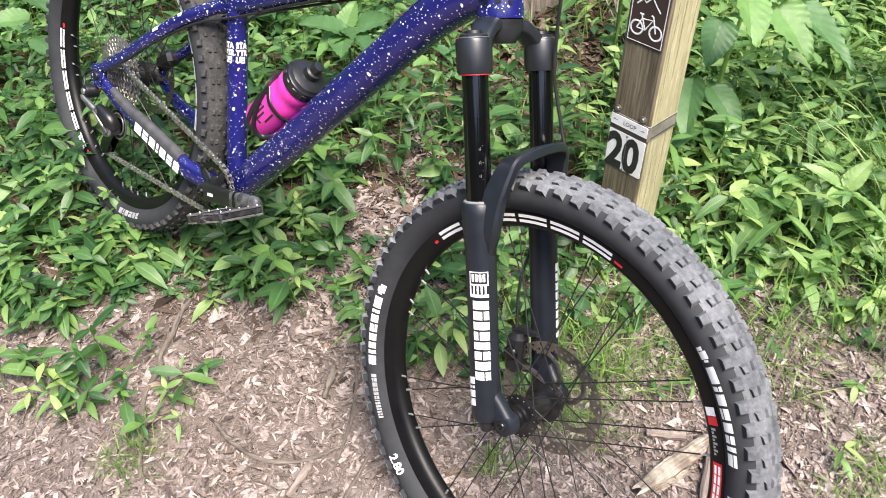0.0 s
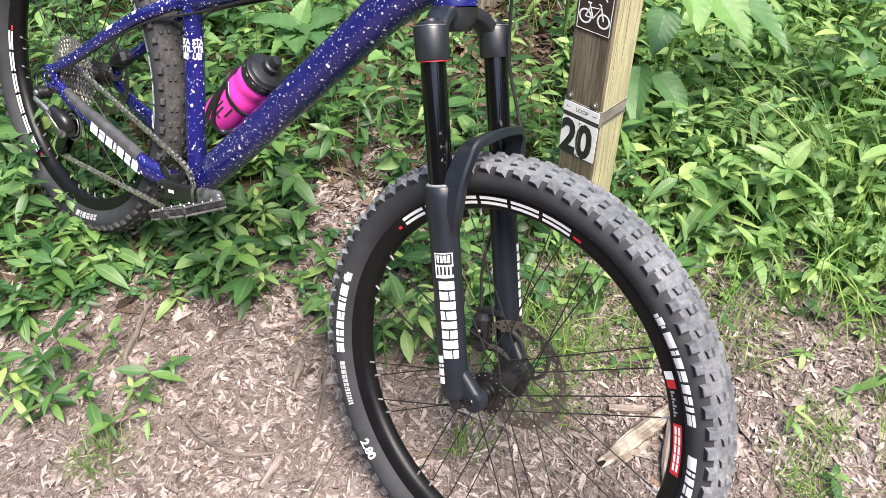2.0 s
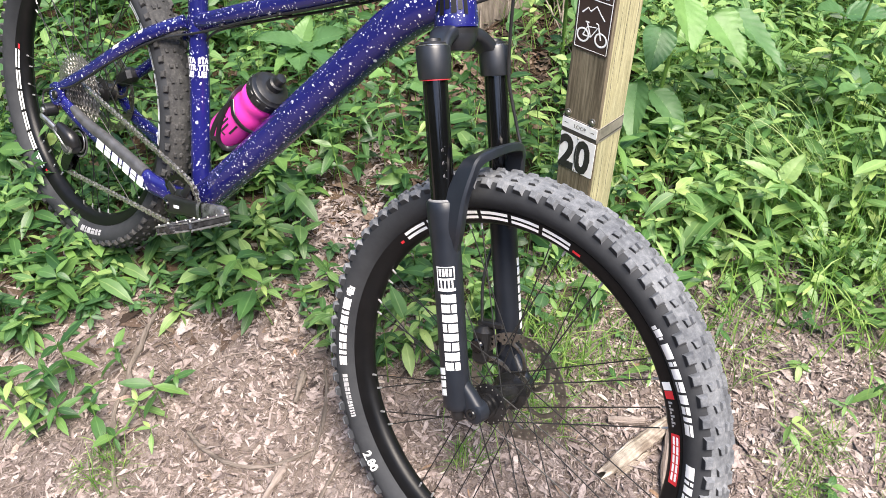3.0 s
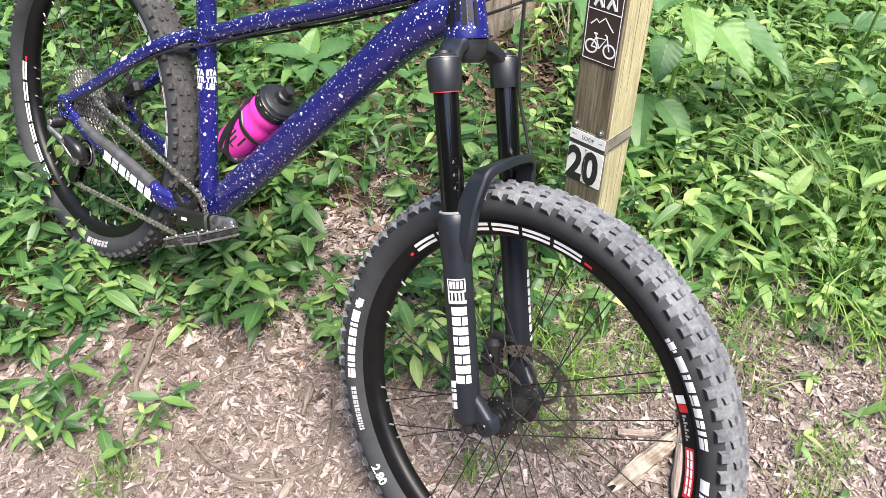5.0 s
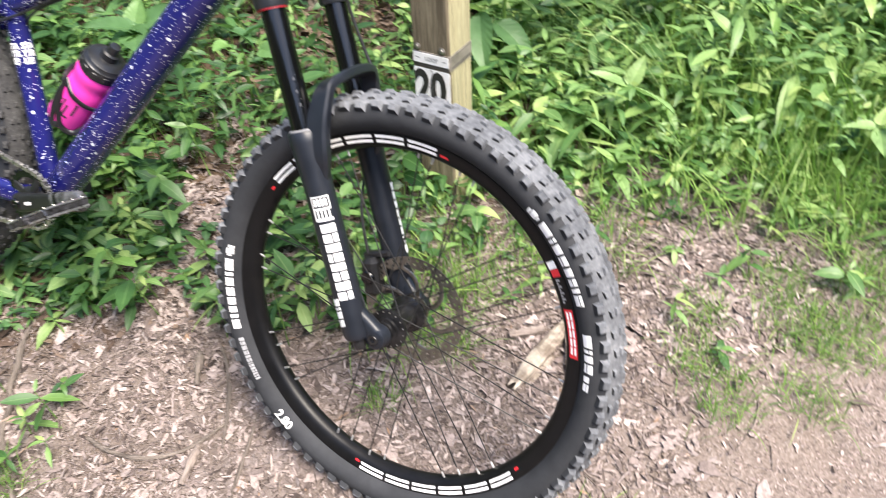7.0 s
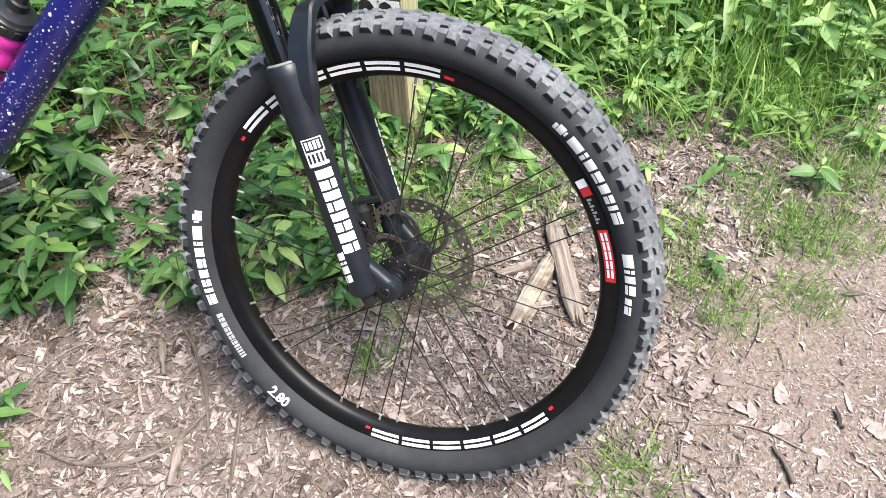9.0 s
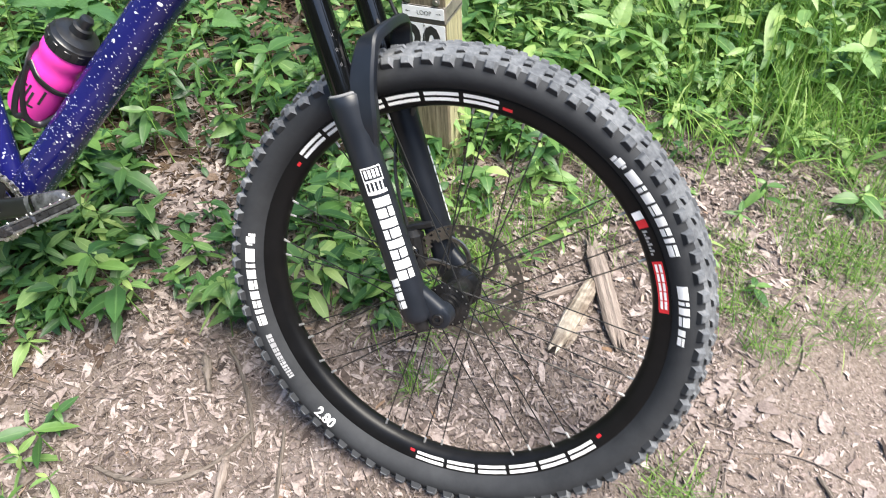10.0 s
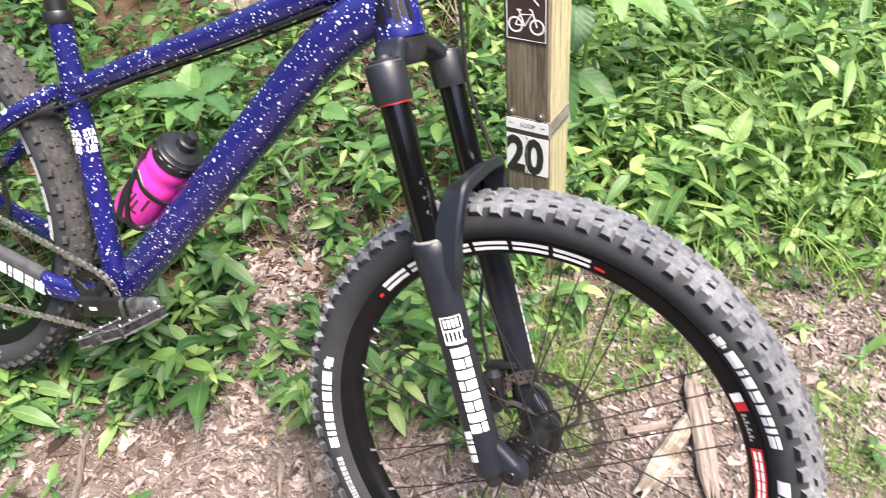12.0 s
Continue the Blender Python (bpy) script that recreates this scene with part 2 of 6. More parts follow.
SIGN_BLACK = simple("black_print", (0.02, 0.02, 0.02), 0.5, 0.0, 0.5, 150)
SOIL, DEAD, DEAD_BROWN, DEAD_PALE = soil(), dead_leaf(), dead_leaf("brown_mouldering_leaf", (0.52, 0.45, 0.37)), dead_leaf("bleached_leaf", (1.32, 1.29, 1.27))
RIM.node_tree.nodes["Principled BSDF"].inputs["Specular IOR Level"].default_value = 0.22
CROWN_GREY.node_tree.nodes["Principled BSDF"].inputs["Specular IOR Level"].default_value = 0.55
FORK_BLACK.node_tree.nodes["Principled BSDF"].inputs["Specular IOR Level"].default_value = 0.42
LEAF = leaf_material("green_leaf", (0.022, 0.072, 0.026), (0.066, 0.160, 0.050), (0.165, 0.30, 0.085), 0.40, 0.38)
LEAF_DULL = leaf_material("dull_green_leaf", (0.025, 0.078, 0.034), (0.066, 0.156, 0.058), (0.155, 0.285, 0.090), 0.48, 0.36)
LEAF_BRIGHT = leaf_material("fresh_green_leaf", (0.105, 0.225, 0.08), (0.235, 0.395, 0.14), (0.43, 0.56, 0.21), 0.42, 0.48)
LEAF_BIG = leaf_material("broad_green_leaf", (0.06, 0.15, 0.06), (0.09, 0.195, 0.072), (0.165, 0.31, 0.095), 0.5, 0.33, True)
LEAF_PALE = leaf_material("pale_green_leaf", (0.23, 0.38, 0.15), (0.32, 0.47, 0.19), (0.50, 0.60, 0.22), 0.42, 0.42, True)
GRASS = leaf_material("grass_blade", (0.07, 0.165, 0.035), (0.155, 0.29, 0.058), (0.34, 0.46, 0.14), 0.55, 0.4)
STALK = leaf_material("grass_stalk", (0.20, 0.33, 0.11), (0.36, 0.48, 0.20), (0.52, 0.60, 0.32), 0.5, 0.4)
STEM = simple("green_stem", (0.1, 0.19, 0.04), 0.5, 0.0, 0.4, 30)
TWIG = bark("dry_twig", (0.13, 0.10, 0.085), (0.34, 0.285, 0.25), (6, 6, 0.5))
GREY_TWIG = bark("grey_brown_twig", (0.055, 0.045, 0.038), (0.25, 0.21, 0.18), (6, 6, 0.5))
SPLIT = riven_wood()
BARK = bark("tree_bark", (0.07, 0.055, 0.045), (0.34, 0.29, 0.24))


# ---- mesh helpers ----
class MB:
    """Collects vertices and faces for one mesh."""

    def __init__(self):
        self.v, self.f = [], []

    def add(self, verts, faces):
        n = len(self.v)
        self.v += [tuple(p) for p in verts]
        self.f += [tuple(i + n for i in q) for q in faces]
        return self

    def moved(self, m):
        self.v = [tuple(m @ Vector(p)) for p in self.v]
        return self

    def join(self, other, m=None):
        return self.add([m @ Vector(p) for p in other.v] if m else other.v, other.f)


def mesh_of(name, mb, mat, smooth=True, angle=35):
    me = bpy.data.meshes.new(name)
    me.from_pydata(mb.v, [], mb.f)
    me.materials.append(mat)
    if smooth:
        me.shade_smooth()
        me.set_sharp_from_angle(angle=radians(angle))
    me.update()
    return me


def part(name, mb, mat, parent=None, label="", smooth=True):
    ob = new(name, mesh_of(name, mb, mat, smooth))
    ob.parent = parent
    if label:
        ob["label"] = label
    return ob


def rings(points_rings, close_ring=True, caps=True, loop=False):
    """A skin over a list of equal rings of points."""
    mb, n, k = MB(), len(points_rings[0]), len(points_rings)
    faces = []
    for i in range(k if loop else k - 1):
        a, b = i * n, ((i + 1) % k) * n
        for j in range(n if close_ring else n - 1):
            j2 = (j + 1) % n
            faces.append((a + j, a + j2, b + j2, b + j))
    if caps and not loop:
        faces += [tuple(range(n))[::-1], tuple(range((k - 1) * n, k * n))]
    return mb.add([p for r in points_rings for p in r], faces)


def smooth_path(pts, steps):
    """Catmull-Rom through points of any width."""
    p = [np.array(q, float) for q in pts]
    p = [2 * p[0] - p[1]] + p + [2 * p[-1] - p[-2]]
    out = []
    for i in range(1, len(p) - 2):
        for s in range(steps):
            t = s / steps
            out.append(0.5 * (2 * p[i] + (p[i + 1] - p[i - 1]) * t + (2 * p[i - 1] - 5 * p[i] + 4 * p[i + 1] - p[i + 2]) * t * t + (3 * p[i] - p[i - 1] - 3 * p[i + 1] + p[i + 2]) * t ** 3))
    return out + [p[-2]]


def tube(pts, steps=1, seg=12, squash=(1, 1), side=None, power=2.0):
    """A round or squarish tube along points (x, y, z, radius)."""
    path = smooth_path(pts, steps) if steps > 1 else [np.array(q, float) for q in pts]
    out, last = [], None
    for i, q in enumerate(path):
        d = path[min(i + 1, len(path) - 1)][:3] - path[max(i - 1, 0)][:3]
        d /= np.linalg.norm(d) + 1e-12
        if side is not None:
            ref = np.array(side, float)
        elif last is None:
            ref = np.array([0, 1, 0.0]) if abs(d[1]) < 0.9 else np.array([1.0, 0, 0])
        else:
            ref = last
        u = ref - d * (ref @ d)
        u /= np.linalg.norm(u) + 1e-12
        last = u
        w = np.cross(d, u)
        ring = []
        for j in range(seg):
            a = 2 * math.pi * (j + 0.5) / seg
            c, s = math.cos(a), math.sin(a)
            c, s = math.copysign(abs(c) ** (2 / power), c), math.copysign(abs(s) ** (2 / power), s)
            ring.append(q[:3] + q[3] * (squash[0] * c * u + squash[1] * s * w))
        out.append(ring)
    return rings(out)


def sweep(pts, section, side, steps=4):
    """Carries a flat section of (across, through) points along points (x, y, z, scale), keeping its across axis near side."""
    path, out = smooth_path(pts, steps), []
    for i, q in enumerate(path):
        d = path[min(i + 1, len(path) - 1)][:3] - path[max(i - 1, 0)][:3]
        d /= np.linalg.norm(d) + 1e-12
        u = np.array(side, float) - d * (np.array(side, float) @ d)
        u /= np.linalg.norm(u) + 1e-12
        w = np.cross(d, u)
        out.append([q[:3] + q[3] * (a * u + b * w) for a, b in section])
    return rings(out)


def lathe(profile, seg=32, axis="y", loop=False):
    """Turns a profile of (radius, along) round an axis."""
    out = []
    for r, h in profile:
        ring = []
        for j in range(seg):
            a = 2 * math.pi * j / seg
            c, s = r * math.cos(a), r * math.sin(a)
            ring.append({"y": (c, h, s), "z": (c, s, h), "x": (h, c, s)}[axis])
        out.append(ring)
    return rings(out, loop=loop)


def block(sx, sy, sz, c=0.002, m=None):
    """A box with chamfered edges."""
    out = []
    for z, k in ((-sz / 2, c), (-sz / 2 + c, 0), (sz / 2 - c, 0), (sz / 2, c)):
        x, y = sx / 2 - k, sy / 2 - k
        e = min(c, x * 0.5, y * 0.5)
        out.append([(x - e, -y, z), (x, -y + e, z), (x, y - e, z), (x - e, y, z), (-x + e, y, z), (-x, y - e, z), (-x, -y + e, z), (-x + e, -y, z)])
    mb = rings(out)
    return mb.moved(m) if m else mb


def flat(outline, thick, m=None):
    """A plate from an outline in x, z, thick along y."""
    n = len(outline)
    v = [(x, -thick / 2, z) for x, z in outline] + [(x, thick / 2, z) for x, z in outline]
    mb = MB().add(v, [tuple(range(n)), tuple(range(n, 2 * n))[::-1]] + [(i, i + n, (i + 1) % n + n, (i + 1) % n) for i in range(n)])
    return mb.moved(m) if m else mb


def patch(rects, place, step=0.01):
    """Thin printed patches: rectangles (u0, v0, u1, v1) carried onto a surface by place(u, v)."""
    mb = MB()
    for u0, v0, u1, v1 in rects:
        n = max(1, int(abs(u1 - u0) / step))
        k = max(1, int(abs(v1 - v0) / step))
        v = [place(u0 + (u1 - u0) * i / n, v0 + (v1 - v0) * j / k) for i in range(n + 1) for j in range(k + 1)]
        mb.add(v, [(i * (k + 1) + j, (i + 1) * (k + 1) + j, (i + 1) * (k + 1) + j + 1, i * (k + 1) + j + 1) for i in range(n) for j in range(k)])
    return mb


def name_bars(widths, total, height, u0=0.0, v0=0.0, slant=0.0):
    """A maker's name as plain bars, one for each letter and as wide as it, every second one slit, as quads of (u, v)."""
    out, unit, u = [], total / sum(widths), u0
    for i, w in enumerate(widths):
        a, b, cut = u, u + w * unit - 0.2 * unit, (0.34, 0.62, 0.5)[i % 3]
        u += w * unit
        if i % 2:
            out += [(a, v0, b, v0 + height * (cut - 0.05), slant), (a, v0 + height * (cut + 0.05), b, v0 + height, slant)]
        else:
            out.append((a, v0, b, v0 + height, slant))
    return out


def bars_on(bars, place, step=0.004):
    """Carries slanted bars onto a surface by place(u, v)."""
    mb = MB()
    for u0, v0, u1, v1, k in bars:
        mb.join(patch([(u0, v0, u1, v1)], lambda u, v: place(u + k * v, v), step))
    return mb


def rim_bars(a0, a1, count, r0, r1):
    """Plain pairs of long bars from angle a0 to a1 on the rim."""
    p, t = (a1 - a0) / count, r1 - r0
    return [[(a0 + i * p, r0, a0 + (i + 0.88) * p, r0 + 0.36 * t), (a0 + i * p, r0 + 0.62 * t, a0 + (i + 0.88) * p, r1)] for i in range(count)]


def lettering(text, size, place, ratio=1.0, extra=0.0):
    """Letters of the built-in font, carried onto a surface by place(u, v); u starts at 0, v is the baseline."""
    cu = bpy.data.curves.new("letters", "FONT")
    cu.body, cu.size, cu.offset, cu.resolution_u = text, size, extra, 3
    tmp = bpy.data.objects.new("letters", cu)
    scene.collection.objects.link(tmp)
    me = tmp.to_mesh()
    mb = MB().add([place(v.co.x * ratio, v.co.y) for v in me.vertices], [tuple(p.vertices) for p in me.polygons])
    tmp.to_mesh_clear()
    bpy.data.objects.remove(tmp)
    bpy.data.curves.remove(cu)
    return mb


def empty(name, m, label, category, group=""):
    ob = new(name)
    ob.matrix_world = m
    ob.empty_display_size = 0.1
    return tagged(ob, label, category, group)


# ---- ground ----
def step01(a, b, x):
    t = np.clip((x - a) / (b - a), 0, 1)
    return t * t * (3 - 2 * t)


def wave(x, y, seed):
    """Cheap smooth noise in the plane."""
    r = np.random.RandomState(seed)
    s = 0
    for k in range(6):
        a, p = r.uniform(0, 2 * np.pi, 2)
        f = r.uniform(0.7, 1.5)
        s = s + np.sin(f * (x * np.cos(a) + y * np.sin(a)) + p)
    return s / 6


def height(x, y):
    X, Y = 7 * np.tanh(np.asarray(x, float) / 7), 7 * np.tanh(np.asarray(y, float) / 7)
    z = 0.0767 * X + 0.1224 * Y - 0.0832
    z = z + 0.05 * np.exp(-((x + 0.80) ** 2 + (y - 1.5) ** 2) / 0.14)
    z = z + 0.42 * step01(2.15, 3.1, Y) * (1 - 0.5 * step01(0.6, 1.6, X))
    z = z - 0.15 * np.exp(-((x + 0.30) / 0.17) ** 2 - ((y - 2.62) / 0.09) ** 2)
    near = np.exp(-(np.asarray(x) ** 2 + (np.asarray(y) - 1) ** 2) / 30)
    return z + near * (0.010 * wave(x * 9, y * 9, 3) + 0.005 * wave(x * 26, y * 26, 4) + 0.002 * wave(x * 70, y * 70, 5))


def ground_sheet():
    far = [9, 15, 30, 60, 120, 250, 500]
    xs = np.array([-v for v in far[::-1]] + [-6, -4.5, -3.4] + list(np.arange(-2.6, 2.81, 0.03)) + [3.6, 4.7, 6] + far)
    ys = np.array([-v for v in far[::-1]] + [-6, -4, -2.5, -1.4, -0.8] + list(np.arange(-0.3, 3.6, 0.03)) + [3.9, 4.6, 6] + far)
    X, Y = np.meshgrid(xs, ys, indexing="ij")
    Z = height(X, Y)
    n = len(ys)
    mb = MB()
    mb.v = list(zip(X.ravel().tolist(), Y.ravel().tolist(), Z.ravel().tolist()))
    mb.f = [(i * n + j, (i + 1) * n + j, (i + 1) * n + j + 1, i * n + j + 1) for i in range(len(xs) - 1) for j in range(n - 1)]
    ob = new("ground", mesh_of("ground", mb, SOIL, True, 180))
    tagged(ob, "trodden pinkish-brown woodland soil of a trail edge", "ground", kind="structure")


ground_sheet()


def low_sky_screen():
    """An unseen woodland ring, added to screen off low sky and darken reflections."""
    n, out = 72, []
    for k, (r, h) in enumerate(((17, -3), (17.5, 3), (18, 7), (19, 9.5))):
        rnd = random.Random(k)
        out.append([((r + rnd.uniform(-0.6, 0.6)) * math.cos(2 * math.pi * i / n), (r + rnd.uniform(-0.6, 0.6)) * math.sin(2 * math.pi * i / n), h + (rnd.uniform(-1.6, 1.6) if k > 1 else 0)) for i in range(n)])
    ob = new("backdrop", mesh_of("backdrop", rings(out, caps=False), BACKDROP_GREEN))
    tagged(ob, "unseen dark green ring added to screen off low sky", "woodland", kind="structure")


low_sky_screen()

# ---- bicycle ----
BIKE = pose(-0.6913, 1.5520, 0.4255, -19.923, 4.714, -45.901)
bike = empty("bicycle", BIKE, "blue white-spattered hardtail mountain bicycle leaning at the trail edge", "bicycle")
HA, LBASE, STEER = radians(65.14), 1.186, radians(-1.98)
AX_A = Vector((-math.cos(HA), 0, math.sin(HA)))
AX_F = Vector((math.sin(HA), 0, math.cos(HA)))
PIV = Vector((LBASE, 0, 0)) - 0.051 * AX_F
FORK = Matrix.Translation(PIV) @ Matrix.Rotation(STEER, 4, AX_A) @ Matrix(((AX_F.x, 0, AX_A.x, 0), (0, 1, 0, 0), (AX_F.z, 0, AX_A.z, 0), (0, 0, 0, 1)))
FRONT = FORK @ Matrix.Translation((0.051, 0, 0))
REAR = Matrix.Identity(4)
BB = Vector((0.4276, 0, -0.0449))
HS, LO = 0.0725, 0.0142


def bp(name, mb, mat, m=None, label="", parent=None, smooth=True):
    return part(name, mb.moved(m) if m else mb, mat, parent or bike, label, smooth)


def rim_point(deg, r, proud=0.0008):
    """A point of the rim's drive-side flank."""
    a = radians(deg)
    y = -(0.0198 - 0.317 * max(0.0, 0.2985 - r)) - proud
    return (r * math.cos(a), y, r * math.sin(a))


def tyre_section(th):
    """Half width and radius of the casing; th 0 at the crown, pi at the rim."""
    return 0.0352 * math.sin(th), 0.3245 + 0.0285 * math.cos(th)


def side_point(deg, r, proud=0.0007):
    """A point of the tyre's drive-side wall at radius r."""
    c = max(-1, min(1, (r - 0.3245) / 0.0285))
    y = -0.0352 * math.sqrt(max(0, 1 - c * c)) - proud
    a = radians(deg)
    return (r * math.cos(a), y, r * math.sin(a))


def tyre_mesh():
    prof = []
    for i in range(25):
        th = math.radians(-152 + 304 * i / 24)
        y, r = tyre_section(th)
        prof.append((r, y))
    return lathe(prof + [(0.294, 0.012), (0.294, -0.012)], 112, loop=True)


def knob(a, th, ln, wd, hi, skew=0.0, skirt=0.0):
    """A tapered tread block at wheel angle a and section angle th, its top faces first."""
    y, r = tyre_section(th)
    c = Vector((r * math.cos(a), y, r * math.sin(a)))
    n = Vector((math.cos(th) * math.cos(a), math.sin(th), math.cos(th) * math.sin(a)))
    t = Vector((-math.sin(a), 0, math.cos(a)))
    s = n.cross(t)
    t2 = (t + s * skew).normalized()
    v = []
    for h, k, kt in ((-0.0015, 1.12, 1.5), (hi * 0.86, 0.95, 0.98), (hi, 0.80, 0.80)):
        for i, j in ((-1, -1), (1, -1), (1, 1), (-1, 1)):
            out = skirt if h < 0 and j * th < 0 else 0.0
            v.append(c + n * (h - out * 0.5) + t2 * (i * ln / 2 * kt) + s * (j * (wd / 2 * k + out)))
    f = [(8, 9, 10, 11), (4, 5, 9, 8), (5, 6, 10, 9), (6, 7, 11, 10), (7, 4, 8, 11), (0, 1, 5, 4), (1, 2, 6, 5), (2, 3, 7, 6), (3, 0, 4, 7)]
    return v, f


def tread_mesh(seed, n=78, size=1.0):
    """Rows of blocks with bare casing between them: six a pitch, three on each side."""
    rnd, mb = random.Random(seed), MB()
    p = 2 * math.pi / n
    for i in range(n):
        a, odd = i * p, i % 2
        j = lambda s: rnd.uniform(-s, s)
        for s in (-1, 1):
            # crown, transition and shoulder blocks
            mb.add(*knob(a + (0 if s > 0 else p * 0.5) + j(0.001), s * (0.16 if odd else 0.24), 0.0090 * size, 0.0058 * size, 0.0042 * size, 0.12 * s + j(0.04)))
            mb.add(*knob(a + p * 0.5 + j(0.001), s * (0.60 if odd else 0.54), 0.0088 * size, 0.0060 * size, 0.0048 * size, -0.15 * s + j(0.04)))
            mb.add(*knob(a + j(0.001), s * (1.01 if odd else 1.07), 0.0122 * size, 0.0105 * size, 0.0076 * size, 0.06 * s + j(0.03), 0.0035))
    return mb


def tread_band():
    """The dusty crown of the casing between the blocks."""
    prof = []
    for i in range(15):
        y, r = tyre_section(math.radians(-54 + 108 * i / 14))
        prof.append((r + 0.0003, y * 1.004))
    return rings([[(r * math.cos(a), y, r * math.sin(a)) for r, y in prof] for a in (2 * math.pi * k / 112 for k in range(112))], close_ring=False, loop=True)


def wheel(name, m, parent, decals, tops):
    half = [(0.3010, 0.0165), (0.3005, 0.0196), (0.2985, 0.0198), (0.2840, 0.0152), (0.2800, 0.0125), (0.2768, 0.0085), (0.2752, 0.0040)]
    rim_prof = [(r, -y) for r, y in half[::-1]] + [(0.292, -0.0160), (0.291, 0.0160)] + half + [(0.2742, 0.0)]
    rim = bp(name + "_rim", lathe(rim_prof, 112, loop=True), RIM, None, "gloss black wide alloy rim with white and red decals")
    rim.matrix_basis = m
    tyre = bp(name + "_tyre", tyre_mesh(), RUBBER, None, "wide black knobbly tyre, dusty")
    tyre.matrix_basis = m
    tread = bp("tread", tread_mesh(len(name), 78 if name == "front" else 74, 1.0 if name == "front" else 0.86), tops, None, "tread blocks with dusty grey tops and black sides", tyre, False)
    tread.data.materials.append(RUBBER)
    tread.data.materials.append(TREAD_DARK)
    side = np.zeros(len(tread.data.polygons), np.int32)
    k = np.arange(len(side))
    face, shoulder, far = k % 9, k // 9 % 3 == 2, k // 27 % 2
    # the outward flanks of the blocks stay dark
    side[(face == np.where(far, 5, 7)) & (k // 9 % 3 == 1)] = 2
    side[shoulder & (face == np.where(far, 5, 7))] = 1
    tread.data.polygons.foreach_set("material_index", side)
    bp("tread_band", tread_band(), tops, None, "dusty grey tread surface", tyre)
    # spokes, laced in pairs
    flange, holes = 0.0285, 16
    for side in (-1, 1):
        for i in range(holes):
            ah = 2 * math.pi * (i + (0.25 if side > 0 else 0)) / holes
            lead = (1 if i % 2 else -1) * radians(66)
            ar = ah + lead + (radians(5.6) if i % 2 else radians(-5.6))
            p0 = Vector((flange * math.cos(ah), side * (0.031 if side < 0 else 0.028), flange * math.sin(ah)))
            p1 = Vector((0.2745 * math.cos(ar), side * 0.003, 0.2745 * math.sin(ar)))
            d = (p1 - p0).normalized()
            bp("spoke_head", lathe([(0.0003, -0.0010), (0.0010, -0.0007), (0.0012, 0.0006)], 6, "y"), STEEL, Matrix.Translation(p0 + Vector((0, side * 0.0042, 0))), "", rim)
            sp = bp("spoke", tube([(*p0, 0.00105), (*(p1 - d * 0.012), 0.00105)], seg=6), SPOKE, None, "", rim)
            bp("nipple", tube([(*(p1 - d * 0.009), 0.0017), (*(p1 + d * 0.002), 0.0021)], seg=6), NIPPLE, None, "", rim)
    for kind, rects in decals:
        mat = {"white": WHITE, "red": RED, "grey": GREYPRINT}[kind]
        if kind != "white":
            for r in rects if kind == "red" else ():
                bp("rim_decal", patch([r], rim_point, 3.0), mat, None, "", rim, False)
            if kind == "grey":
                bp("rim_decal", patch(rects, rim_point, 3.0), mat, None, "", rim, False)
            continue
        for mark in rects:
            bp("rim_decal", patch(mark, lambda a, r: rim_point(a, r, 0.0014), 3.0), mat, None, "", rim, False)
    return rim, tyre


front_decals = [
    ("white", rim_bars(-117.5, -57, 6, 0.2845, 0.2965)),
    ("white", rim_bars(61.5, 124, 6, 0.2845, 0.2965)),
    ("red", [(-119.9, 0.2845, -118.4, 0.2885), (-56.2, 0.2845, -54.6, 0.2885), (57.8, 0.286, 60.4, 0.290), (124.9, 0.286, 126.4, 0.290)]),
    ("white", rim_bars(-9.0, 3.8, 5, 0.2862, 0.2948) + [[(16.0, 0.2838, 18.2, 0.2970)]]),
    ("red", [(13.6, 0.2838, 15.8, 0.2970), (-10.2, 0.2838, 4.2, 0.2970)]),
    ("grey", [(6.0 + 0.9 * i, 0.286, 6.6 + 0.9 * i, 0.289 + 0.003 * (i % 2)) for i in range(8)]),
]
rear_decals = [
    ("white", rim_bars(-178, -118, 6, 0.2845, 0.2965)), ("white", rim_bars(2, 62, 6, 0.2845, 0.2965)),
    ("red", [(-180.8, 0.285, -178.6, 0.29), (-117.4, 0.285, -115, 0.29)]),
]
f_rim, f_tyre = wheel("front", FRONT, bike, front_decals, TREAD)
r_rim, r_tyre = wheel("rear", REAR, bike, rear_decals, TREAD_DARK)


